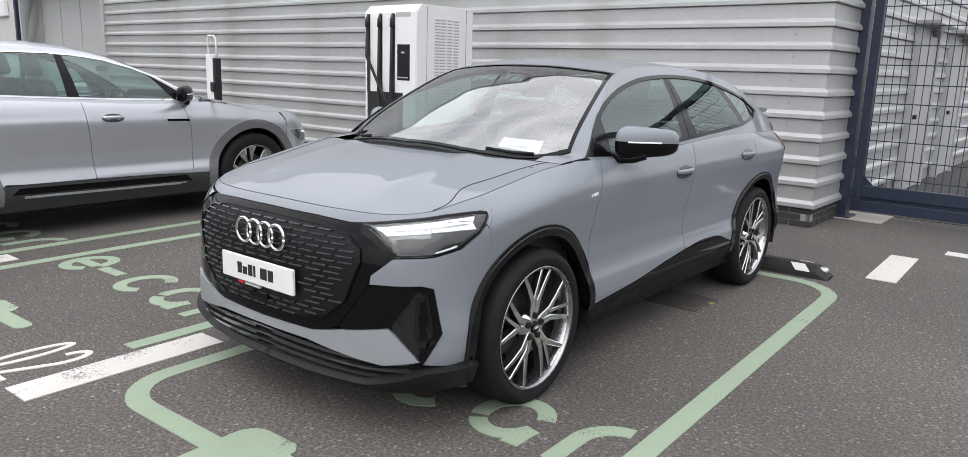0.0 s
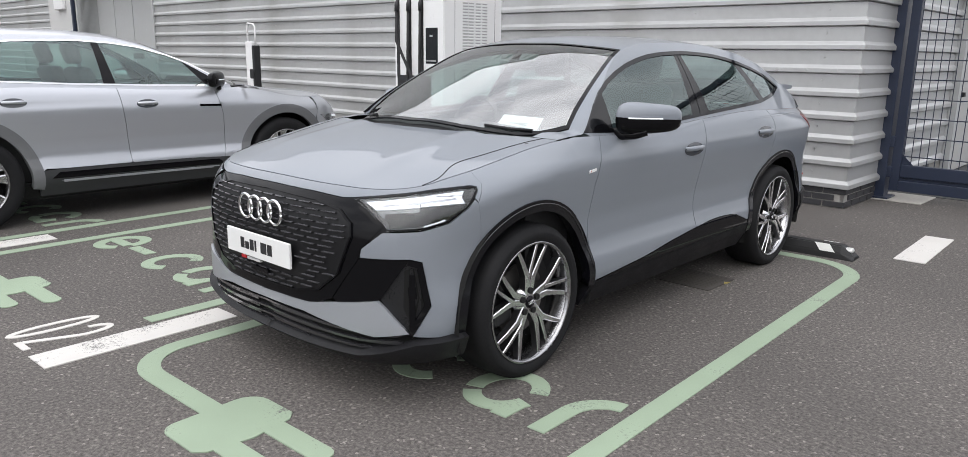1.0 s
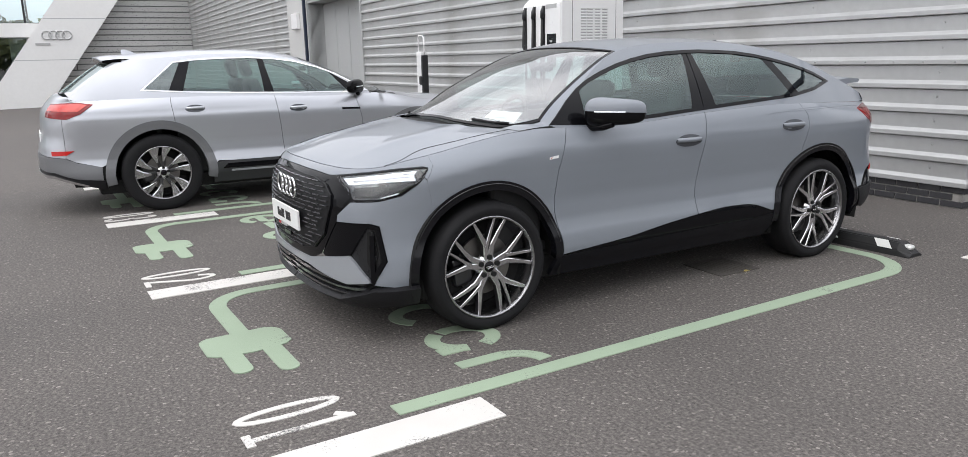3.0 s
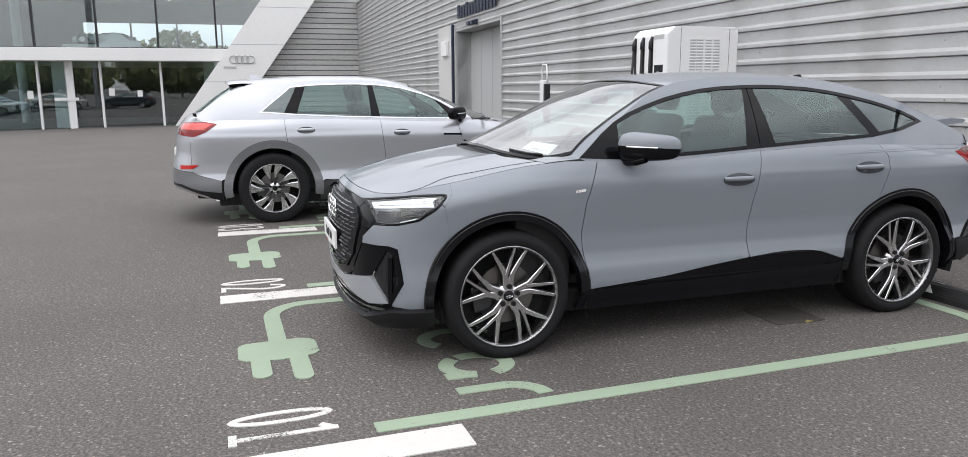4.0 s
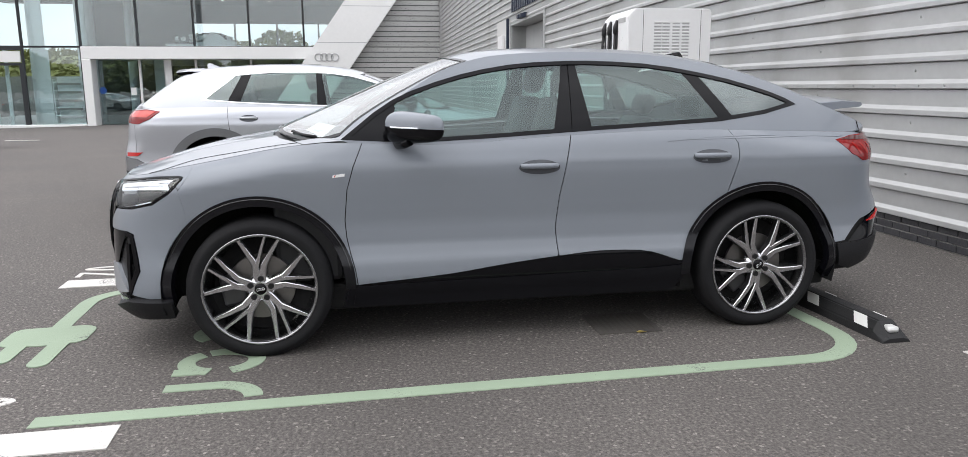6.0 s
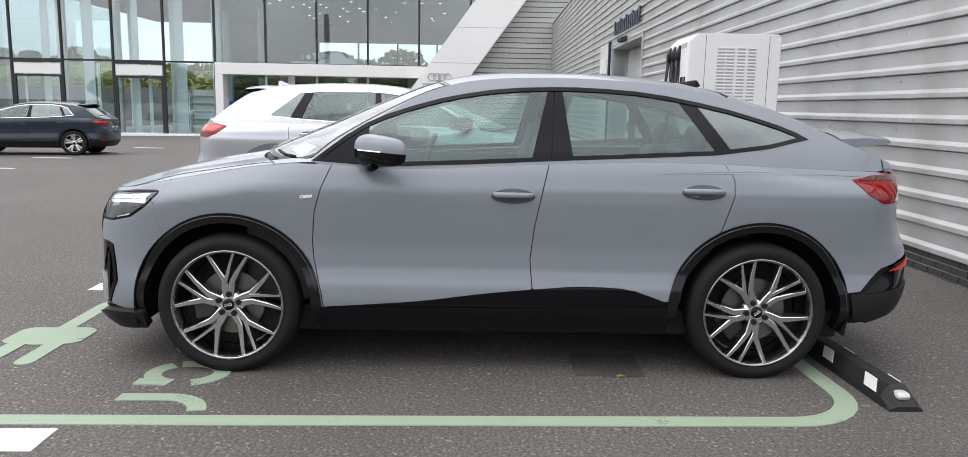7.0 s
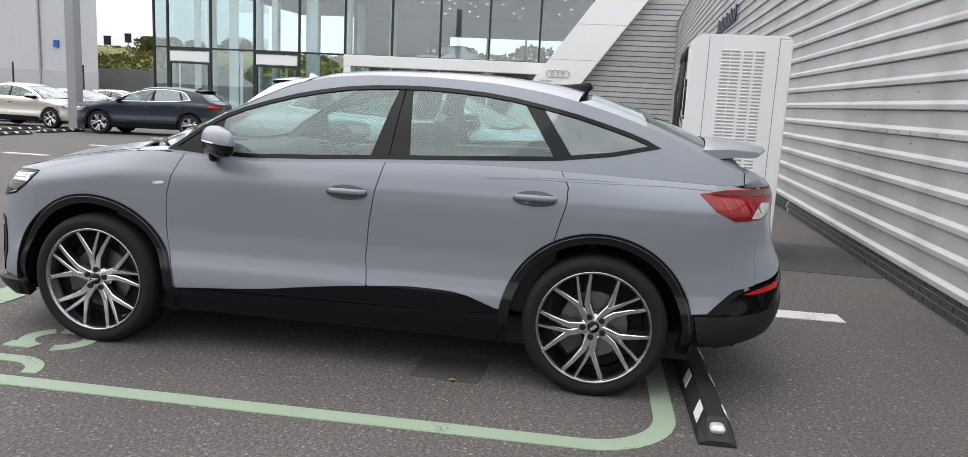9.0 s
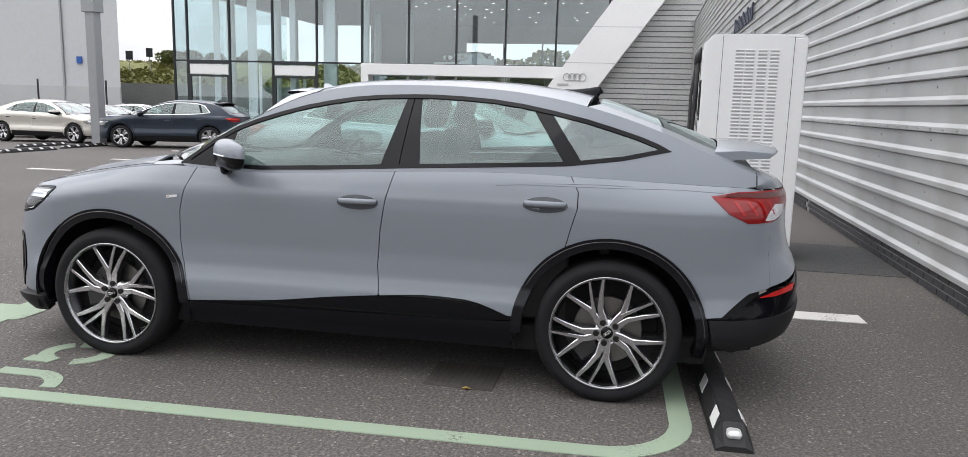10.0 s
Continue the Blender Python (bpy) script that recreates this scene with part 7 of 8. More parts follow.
        skin("intake_slot", [(0.812, 0.618), (0.852, 0.628), (0.876, 0.50), (0.858, 0.425), (0.830, 0.405), (0.806, 0.46)], W(-0.0125), M["dark_gap"], cur, 0.02, 0.0, mirror=mir)
        skin("fin", [(0.836, 0.622), (0.848, 0.624), (0.869, 0.50), (0.860, 0.47), (0.841, 0.50)], W(-0.006), M["curtain_grey"], cur, 0.02, 0.012, mirror=mir)
        skin("sensor", [(0.826, 0.550), (0.861, 0.550), (0.866, 0.500), (0.830, 0.500)], W(-0.003), M["gloss_black"], cur, 0.02, 0.012, mirror=mir)
        skin("lower_grille", [(0.0, 0.388), (0.30, 0.386), (0.50, 0.360), (0.68, 0.336), (0.832, 0.355), (0.86, 0.25), (0.5, 0.205), (0.0, 0.205)], W(-0.030), M["dark_gap"], car, 0.04, 0.0, mirror=mir)
        for k in range(4):
            z = 0.360 - 0.034 * k
            band("grille_slat", [(0.0, z), (0.30, z - 0.010), (0.60, z - 0.026), (0.81, z - 0.018)], 0.011, W(-0.010), M["ridge_black"], car, mirror=mir, off=0.008, closed=False)
        lip = [(0.0, 0.232), (0.30, 0.229), (0.60, 0.232), (0.86, 0.312), (1.09, 0.316), (1.09, 0.225), (0.88, 0.205), (0.60, 0.165), (0.0, 0.165)]
        skin("front_lip", lip, W(0.040), M["matt_black"], car, 0.03, 0.05, mirror=mir)
        # black grille surround
        fr = [(0.0, 0.902), (0.30, 0.900), (0.49, 0.892), (0.70, 0.842), (0.716, 0.795), (0.622, 0.697), (0.610, 0.655), (0.47, 0.468), (0.33, 0.412), (0.0, 0.404)]
        skin("grille_surround", fr, W(0.0), M["gloss_black"], car, 0.03, 0.0, mirror=mir)
        gi = [(0.0, 0.886), (0.35, 0.878), (0.50, 0.852), (0.575, 0.800), (0.580, 0.745), (0.515, 0.58), (0.40, 0.490), (0.26, 0.462), (0.0, 0.456)]
        skin("grille", gi, W(0.004), M["grille"], car, 0.03, 0.004, mirror=mir)
    band("grille_edge", [(-x, z) for x, z in gi[1:][::-1]] + gi[:1] + gi[1:], 0.010, W(0.004), M["gloss_black"], car, off=0.006)
    bm = bmesh.new()
    rg = random.Random(5)
    for r in range(17):
        z = 0.476 + r * 0.0238
        x = -0.56 + (0.045 if r % 2 else 0.0)
        while x < 0.56:
            ln = 0.070 if r % 3 else 0.082
            if inside(np.array([[abs(x), z], [abs(x + ln), z]]), gi).all() and not (abs(x + ln / 2) < 0.29 and 0.545 < z < 0.69):
                a = np.array([x, x + ln])
                px, py, pz = sh.wrap(a, np.array([z, z]), 0.006)
                vs = []
                for i in (0, 1):
                    vs.append([bm.verts.new((px[i], py[i] - dy, z + dz)) for dy, dz in ((0.0, -0.004), (0.008, -0.0012), (0.008, 0.0012), (0.0, 0.004))])
                for j in range(3):
                    bm.faces.new((vs[0][j], vs[1][j], vs[1][j + 1], vs[0][j + 1]))
            x += ln + 0.020
    bmesh.ops.recalc_face_normals(bm, faces=bm.faces)
    part("grille_mesh", bm, M["grille_dash"], car)
    # emblem, number plate holder
    bm = bmesh.new()
    ring_emblem(bm, 0.0, -0.845, 0.790, 0.054, 0.0075, 0.079)
    part("ring_emblem", bm, M["chrome"], car)
    pl = part("number_plate", box(-0.26, 0.26, -0.872, -0.857, 0.562, 0.676, 0.004), M["plate"], car, "white plate with dark bars for lettering")
    for x0, x1, z0, z1 in ((-0.135, -0.105, 0.595, 0.645), (-0.095, -0.065, 0.595, 0.63), (-0.055, -0.025, 0.595, 0.645), (-0.015, -0.003, 0.595, 0.645), (0.035, 0.080, 0.595, 0.645), (0.09, 0.125, 0.595, 0.645)):
        part("plate_bar", box(x0, x1, -0.8745, -0.870, z0, z1), M["ink"], pl)
    part("plate_bar", box(-0.14, -0.10, -0.870, -0.858, 0.546, 0.560), M["red_bar"], pl)
    part("plate_bar", box(-0.09, 0.02, -0.870, -0.858, 0.547, 0.558), M["bar_grey"], pl)
    bm = box(-0.06, 0.06, -0.86, -0.845, 0.500, 0.520)
    part("sensor", bm, M["gloss_black"], car)
    # ---- sides ----
    sl = smooth_curve(*zip(*c["sill"]))
    for mir in (False, True):
        ins = [(y, float(sl(y)) - 0.004) for y in np.linspace(0.51, 2.28, 24)]
        ins_low = [(2.285, 0.395), (2.10, 0.383), (1.60, 0.372), (1.0, 0.362), (0.52, 0.354)]
        skin("sill_insert", ins + ins_low, Y(0.002), M["gloss_black"], car, 0.03, 0.008, mirror=mir)
        skirt = [(0.455, 0.352), (1.0, 0.358), (1.6, 0.368), (2.10, 0.379), (2.295, 0.39), (2.30, 0.30), (2.25, 0.235), (1.0, 0.225), (0.42, 0.235)]
        skin("side_skirt", skirt, Y(0.004), M["skirt_black"], car, 0.03, 0.03, mirror=mir)
        door_handle(car, Y, 1.345, 1.580, 0.955, M["paint_grey"], mir)
        door_handle(car, Y, 2.315, 2.550, 0.992, M["paint_grey"], mir)
        door_mirror(car, 0.87, 0.765, 1.165, M["paint_grey"], mir)
        band("shoulder_crease", [(2.18, 1.082), (2.40, 1.102), (2.70, 1.108), (3.10, 1.096), (3.30, 1.088)], 0.010, Y(0.0), M["paint_grey"], car, mirror=mir, off=0.0016, closed=False)
        bd = skin("badge", [(0.385, 0.926), (0.445, 0.932), (0.447, 0.946), (0.387, 0.940)], Y(0.003), M["plate"], car, 0.02, 0.003, mirror=mir)
        skin("badge_mark", [(0.392, 0.929), (0.398, 0.930), (0.402, 0.940), (0.396, 0.939)], Y(0.0045), M["red_bar"], bd, 0.02, 0.0, mirror=mir)
        # ---- rear corner ----
        tail = [(4.755, 1.066), (4.90, 1.086), (5.10, 1.092), (5.45, 1.092), (5.45, 1.02), (5.28, 0.975), (5.10, 0.945), (4.93, 0.943), (4.83, 0.990)]
        tl_ = skin("tail_light", tail, W(0.003), M["tail_red"], car, 0.025, 0.008, mirror=mir, label="red wrap-round tail light with clear lower corner")
        skin("clear_lens", [(5.14, 1.03), (5.30, 1.02), (5.30, 0.985), (5.12, 0.955), (5.03, 0.955), (5.06, 0.99)], W(0.0055), M["clear_lens"], tl_, 0.025, 0.0, mirror=mir)
        skin("dark_lens", [(4.78, 1.066), (4.90, 1.083), (5.44, 1.089), (5.44, 1.062), (5.0, 1.060)], W(0.0055), M["tail_dark"], tl_, 0.025, 0.0, mirror=mir)
        for k in range(4):
            s0 = 4.86 + 0.07 * k
            skin("light_rib", [(s0, 1.045), (s0 + 0.014, 1.048), (s0 + 0.055, 0.985), (s0 + 0.040, 0.980)], W(0.0055), M["tail_rib"], tl_, 0.025, 0.0, mirror=mir)
        s_q = float(sh.s_at_y(3.545)) + 0.001
        skin("tailgate_lower", [(s_q, 0.628), (s_q, 0.940), (5.30, 0.972), (5.46, 1.016), (sh.end, 1.016), (sh.end, 0.72), (5.5, 0.70)], W(), M["paint_grey"], car, 0.04, 0.0, mirror=mir)
        skin("light_strip", [(5.455, 1.022), (5.455, 1.09), (sh.end, 1.09), (sh.end, 1.022)], W(0.0), M["tail_red"], car, 0.04, 0.0, mirror=mir)
        rb = [(4.775, 0.470), (4.869, 0.474), (5.021, 0.588), (5.10, 0.618), (5.23, 0.625), (5.5, 0.695), (sh.end, 0.715), (sh.end, 0.44), (5.3, 0.43), (4.93, 0.440)]
        skin("rear_bumper", rb, W(-0.002), M["gloss_black"], car, 0.03, 0.0, mirror=mir)
        rl = [(4.770, 0.466), (4.90, 0.468), (5.10, 0.478), (5.40, 0.500), (sh.end, 0.510), (sh.end, 0.37), (5.2, 0.355), (5.0, 0.325), (4.90, 0.300), (4.80, 0.335)]
        skin("rear_valance", rl, W(0.012), M["matt_black"], car, 0.03, 0.04, mirror=mir)
        skin("rear_reflector", [(5.035, 0.578), (5.12, 0.602), (5.29, 0.632), (5.27, 0.600), (5.10, 0.580)], W(0.006), M["reflector_red"], car, 0.03, 0.01, mirror=mir)
    skin("fuel_flap_line", [(2.86, 0.838), (2.865, 0.842), (2.995, 0.93), (2.99, 0.934)], Y(0.0012), M["paint_grey"], car, 0.03, 0.0)
    # tail cap under the spoiler, from the roof's end round to the side walls
    ye = c["house_y"][1]
    rx, rz = [float(v) for v in sh.rail(ye)]
    bx, bz = [float(v) for v in sh.belt(ye)]
    upper = [(x, 3.385 + (ye - 3.385) * (x / rx) ** 3, float(sh.roof(x, 3.385 + (ye - 3.385) * (x / rx) ** 3)) - 0.006) for x in np.linspace(0, rx, 22)]
    upper += [(rx + (bx - rx) * k, ye - 0.004, rz + (bz - rz) * k) for k in np.linspace(0.1, 1, 9)]
    se = np.linspace(sh.end, float(sh.s_at_y(ye)), len(upper))
    lx, ly, lz = sh.wrap(se, sh.z_top(se) - 0.004)
    bm = bmesh.new()
    rows = []
    for sx in (-1, 1):
        half = []
        for (ux, uy, uz), vx, vy, vz in zip(upper, lx, ly, lz):
            mid = max(0.0, 1 - (ux / 0.60) ** 4)
            r = []
            for a, dip in ((0.0, 0.0), (0.15, 0.030), (0.40, 0.038), (0.65, 0.022), (0.88, -0.004), (1.0, 0.0)):
                r.append((sx * (ux + (float(vx) - ux) * a), uy + (float(vy) - uy) * a + 0.02 * math.sin(math.pi * a), uz + (float(vz) - uz) * a - dip * mid + 0.012 * math.sin(math.pi * a) * (1 - mid)))
            half.append(r)
        rows += half[::-1] if sx < 0 else half[1:]
    rows = [[bm.verts.new(p) for p in r] for r in rows]
    for r0, r1 in zip(rows, rows[1:]):
        for j in range(5):
            f = bm.faces.new((r0[j], r1[j], r1[j + 1], r0[j + 1]))
            f.smooth = True
    bmesh.ops.recalc_face_normals(bm, faces=bm.faces)
    part("tailgate_cap", bm, M["paint_grey"], car)
    for sx in (1, -1):
        line = [(sx * (px + 0.001), ye + 0.002, pz + 0.001) for px, py, pz in upper[20:]]
        q = np.linspace(float(sh.s_at_y(ye)), float(sh.s_at_y(ye)) + 0.10, 4)
        wx, wy, wz = sh.wrap(q, np.linspace(float(sh.z_top(q[0])), 1.094, 4), 0.001)
        line += [(sx * float(a_), float(b_), float(c_)) for a_, b_, c_ in zip(wx, wy, wz)]
        bm = bmesh.new()
        add_tube(bm, line, 0.0028, 6)
        part("hatch_seam", bm, M["dark_gap"], car)
    bm = bmesh.new()
    rows = []
    for x in np.linspace(-0.66, 0.66, 44):
        k = abs(x) / 0.66
        y0, y1 = 3.30 - 0.06 * k ** 2, 3.615 - 0.10 * k ** 2.5
        z0 = float(sh.roof(x, y0)) + 0.004
        z1 = 1.285 - 0.02 * k ** 2
        ym = (y0 + y1) / 2
        rows.append([bm.verts.new(p) for p in ((x, y0, z0), (x, ym, (z0 + z1) / 2 + 0.012), (x, y1 - 0.01, z1 + 0.004), (x, y1, z1 - 0.008), (x, y1 - 0.015, z1 - 0.022), (x, ym, z1 - 0.030), (x, y0 + 0.05, float(sh.roof(x, y0 + 0.05)) - 0.02))])
    for r0, r1 in zip(rows, rows[1:]):
        for j in range(6):
            f = bm.faces.new((r0[j], r1[j], r1[j + 1], r0[j + 1]))
            f.smooth = True
    bm.faces.new(rows[0])
    bm.faces.new(list(reversed(rows[-1])))
    bmesh.ops.recalc_face_normals(bm, faces=bm.faces)
    part("rear_spoiler", bm, M["paint_grey"], car)
    # roof details: a swept fin, and the seam where the roof panel ends
    bm = bmesh.new()
    rows = []
    for k in np.linspace(0, 1, 12):
        y = 2.425 + 0.20 * k
        h = 0.004 + 0.062 * k ** 1.6 if k < 0.9 else 0.055 - 0.30 * (k - 0.9)
        w = 0.010 + 0.020 * math.sin(math.pi * min(1.0, 0.15 + 0.75 * k))
        z = float(sh.roof(0, y))
        rows.append([bm.verts.new(q) for q in ((-w, y, z - 0.006), (-0.45 * w, y + 0.01 * k, z + 0.5 * h), (-0.12 * w, y + 0.03 * k, z + h), (0.12 * w, y + 0.03 * k, z + h), (0.45 * w, y + 0.01 * k, z + 0.5 * h), (w, y, z - 0.006))])
    for r0, r1 in zip(rows, rows[1:]):
        for j in range(5):
            bm.faces.new((r0[j], r1[j], r1[j + 1], r0[j + 1])).smooth = True
    bm.faces.new(rows[-1])
    bm.faces.new(rows[0][::-1])
    bmesh.ops.recalc_face_normals(bm, faces=bm.faces)
    part("roof_antenna", bm, M["gloss_black"], car)
    bm = bmesh.new()
    add_tube(bm, [(x, 2.612, float(sh.roof(x, 2.612)) - 0.001) for x in np.linspace(-0.56, 0.56, 20)], 0.0035, 6)
    part("roof_seam", bm, M["dark_gap"], car)
    # cabin and wheels
    interior(car, dict(rear_m=0.70, seat_m=0.95, floor=0.36, cabin=(0.30, 2.75), dash=0.62, dash_top=1.10, seats=(1.30, 2.15), wheel_x=-0.36, mirror_in=(0.98, 1.42)))
    part("parcel_shelf", box(-0.60, 0.60, 2.45, 3.25, 1.08, 1.11, 0.01), M["dash"], car)
    for y, t in ((0.0, 9.5), (2.764, 37.5)):
        build_wheel(car, 0.915, y, 0.368, 0.289, 0.245, 1, "fork", t, "alloy wheel with forked polished spokes")
        build_wheel(car, -0.915, y, 0.368, 0.289, 0.245, -1, "fork", t + 20)
    return car


M["curtain_grey"] = material("curtain_grey", (0.013, 0.0135, 0.015), 0.30, var=0.1, var_scale=10)
M["grille"] = material("grille", (0.006, 0.006, 0.007), 0.45, spec=0.35, var=0.2, var_scale=10)
M["clear_lens"] = material("clear_lens", (0.62, 0.62, 0.63), 0.12, metal=0.3, var=0.35, var_scale=30)
M["grille_dash"] = material("grille_dash", (0.05, 0.05, 0.055), 0.25, coat=0.5)
M["lamp_back"] = material("lamp_back", (0.30, 0.31, 0.32), 0.38, metal=0.4, var=0.35, var_scale=22)
M["tail_rib"] = material("tail_rib", (0.33, 0.010, 0.008), 0.06)
M["tail_dark"] = material("tail_dark", (0.075, 0.008, 0.008), 0.08, coat=0.6)
coupe = build_coupe(pose(0, 0, 0, 0, 0, TURN_CAR))

# ---- other parked cars ----
def car_shape(fo, wb, ro, hw, nose, cowl, belt, belt_rear, roof):
    """Shell numbers from overhangs, wheelbase, half width and the main heights."""
    r = wb + ro
    return dict(
        plan=[(0, -fo), (.33 * hw, -fo + .013), (.6 * hw, -fo + .06), (.8 * hw, -fo + .155), (.92 * hw, -fo + .30), (.97 * hw, -fo + .48), (.992 * hw, -.15), (hw, .05), (.992 * hw, .4), (.98 * hw, .9), (.98 * hw, .55 * wb),
              (.988 * hw, .76 * wb), (hw, wb - .1), (hw, wb + .1), (.985 * hw, wb + .38 * ro), (.945 * hw, wb + .62 * ro), (.865 * hw, wb + .79 * ro), (.68 * hw, wb + .92 * ro), (.38 * hw, wb + .98 * ro), (0, r)],
        side=COUPE["side"],
        top=[(-0.9, 0.10), (-0.35, 0.11), (0.0, 0.09), (0.3, 0.06), (0.5, 0.035), (wb - .4, 0.035), (wb, 0.05), (wb + .4, 0.07), (r, 0.08)],
        front=COUPE["front"], rear=[(0.20, 0.16), (0.28, 0.08), (0.36, 0.03), (0.46, 0.004), (0.58, 0.0), (0.68, 0.014), (0.80, 0.045), (0.92, 0.055), (1.04, 0.075), (1.10, 0.11), (1.2, 0.2)],
        hood=[(-fo - .02, nose - .06), (-fo + .06, nose - .01), (-fo + .14, nose + .02), (-fo + .30, nose + .06), (-.33, cowl - .085), (.04, cowl - .03), (.3, cowl), (.6, cowl + .02)],
        drop=[(-0.9, 0.05), (-0.75, 0.055), (-0.31, 0.06), (0.22, 0.04), (0.5, 0.04)],
        line=[(-1.2, nose - .05), (-.31, cowl - .14), (0, cowl - .08), (.25, belt + .005), (.45, belt), (.9, belt - .01), (wb * .6, (belt + belt_rear) / 2), (wb * .85, belt_rear), (wb + .3, belt_rear), (r + .05, belt_rear - .02)],
        roof=roof, bow=[(0.0, 0.13), (0.3, 0.125), (0.55, 0.085), (0.8, 0.072), (1.1, 0.060), (1.6, 0.052), (wb, 0.055), (r, 0.05)], tumble=(0.36, 0.40))


def parked_car(name, label, m, d):
    """A whole road car from a dict of numbers: shape, window outline, wheels, colours."""
    sh = Shell(**d["shape"])
    W, Y, G, H, R = car_frame(sh)
    car = empty(name, label, "car", m, d.get("group", ""))
    P, wb, hub = M[d["paint"]], d["wb"], d["R"] - 0.008
    ar = d["R"] + d.get("arch", 0.075)
    su, fa = d.get("sill_up", 0.0), d.get("front_axle", 0.0)
    tall = d["R"] > 0.36
    zt = lambda y: float(sh.z_top(sh.s_at_y(y)))
    yc, tail = d["wb"] + .79 * d["ro"], d["wb"] + d["ro"]
    gx, gz = wb + ar * math.cos(radians(112)), hub + ar * math.sin(radians(112))
    ym = d.get("ym", 0.59 * wb)
    bt, tp = d["dlo_bottom"], d["dlo_top"]
    tz, bz = smooth_curve(*zip(*sorted(tp))), smooth_curve(*zip(*bt))

    def pane(y0, y1, y2, y3):
        """A window between two slanting posts: bottom y0..y1, top y3..y2."""
        lo = [(float(y), float(bz(y)) + 0.004) for y in np.linspace(y0, y1, 6)]
        up = [(float(y), float(tz(y)) - 0.004) for y in np.linspace(y2, y3, 6)]
        return lo + up
    p1, p2 = d["posts"]
    pw = d.get("post_extra", 0.0)
    fy, ry = bt[0][0] + 0.24, bt[-1][0]
    glass = [("side_window", pane(fy, p1 - 0.06, p1 + 0.0, fy + 0.22), "glass_car"), ("side_window", pane(p1 + 0.05, p2 - 0.03, p2 - 0.16, p1 + 0.06), "glass_dark" if d.get("dark") else "glass_car"),
             ("pillar_trim", pane(p1 - 0.059, p1 + 0.049, p1 + 0.059, p1 + 0.001), "gloss_black"),
             ("pillar_trim", pane(bt[0][0] + 0.005, fy - 0.001, fy + 0.219, tp[-1][0] + 0.01), "gloss_black"),
             ("pillar_trim", pane(p2 - 0.029, p2 + 0.029 + pw, p2 - 0.101 + 0.6 * pw, p2 - 0.159), "gloss_black")]
    glass.append(("side_window", pane(p2 + 0.03 + pw, ry - 0.01, tp[0][0] - 0.01, p2 - 0.10 + 0.6 * pw), "glass_dark"))
    c = dict(
        paint=P, step=d.get("step", 0.05), axles=(fa, wb), hub_z=hub, arch=ar, arch_in=d["R"] + d.get("arch_in", 0.045), shell_y=(-d["fo"] + 0.27, yc - 0.03),
        gap_front=[(ar + .085, zt(ar + .085) - .002), (ar + .05, .97), (ar + .02, .86), (ar + .01, .70), (ar + .012, .52), (ar + .03, .362 + su)],
        gap_mid=[(ym + .03, zt(ym + .03) - .002), (ym + .01, .95), (ym - .01, .80), (ym - .025, .62), (ym - .035, .40 + su)],
        gap_rear=[(wb - .15, zt(wb - .15) - .002), (wb - .145, zt(wb - .15) - .07), (wb - .165, .90), (gx, gz)],
        fender_front=[(fa - .73 * ar, .74), (fa - .76 * ar, .80), (fa - .76 * ar, .85), (fa - .70 * ar, zt(fa - .70 * ar) - .004)],
        arch_cut=(1, 136), rear_arch=(173, 112), quarter_end=14, quarter_low=[(wb + ar + .03, .50), (yc - .08, .56), (yc, .60)],
        sill=[(ar + .03, .362 + su), (ar + .4, .375 + su), (ym, .385 + su), (wb - ar - .15, .39 + su), (wb - ar - .01, .40 + su)],
        trim_front=(-10, 190), trim_rear=(-10, 190), dlo_bottom=bt, dlo_top=tp, house_y=(bt[0][0] - 0.01, d["house_end"]), glass=glass, trim_mat=M[d.get("trim", "chrome")], arch_mat=M[d.get("arch_mat", d["paint"])],
        hood_back=[(0.0, 0.00), (0.25, 0.015), (0.50, 0.065), (0.70, 0.145), (0.83, 0.215)],
        screen_y=(0, 1), screen_base=[(0, .055), (.3, .085), (.55, .20), (.725, bt[0][0] - .02)], screen_top=d["screen_top"], roof_end=d["roof_end"], rear_window=d["rear_window"])
    shared_body(car, sh, c)
    skin("cowl", [(-.74, .40), (-.5, .06), (0, .0), (.5, .06), (.74, .40), (.55, .42), (0, .10), (-.55, .42)], lambda x, y: (x, y, sh.roof(x, y) - 0.02), M["matt_black"], car, 0.08, 0.0)
    s_end, s_c = sh.end, float(sh.s_at_y(yc)) + 0.006
    s_f = float(sh.s_at_y(fa - .76 * ar))
    for mir in (False, True):
        ztop = [(float(q), float(sh.z_top(q)) - 0.002) for q in np.linspace(s_f - 0.005, 0, 24)]
        z_h = 0.66 if d["R"] > .36 else 0.62
        skin("front_bumper", [(0, .25), (s_f - .12, .27)] + [(float(sh.s_at_y(y)), z) for y, z in arc_pts(fa, hub, ar, 192, 137, 12)] + [(s_f - .005, .74)] + ztop, W(), P, car, 0.06, mirror=mir)
        hl = skin("headlight", [(.52, z_h + .06), (.62, z_h), (s_f - .20, z_h + .04), (s_f - .05, z_h + .14), (s_f - .22, z_h + .145), (.58, z_h + .115)], W(0.005), M["lamp_grey"], car, 0.05, 0.01, mirror=mir)
        skin("light_band", [(.56, z_h + .08), (s_f - .25, z_h + .11), (s_f - .25, z_h + .135), (.58, z_h + .108)], W(0.009), M["drl"], hl, 0.05, 0.0, mirror=mir)
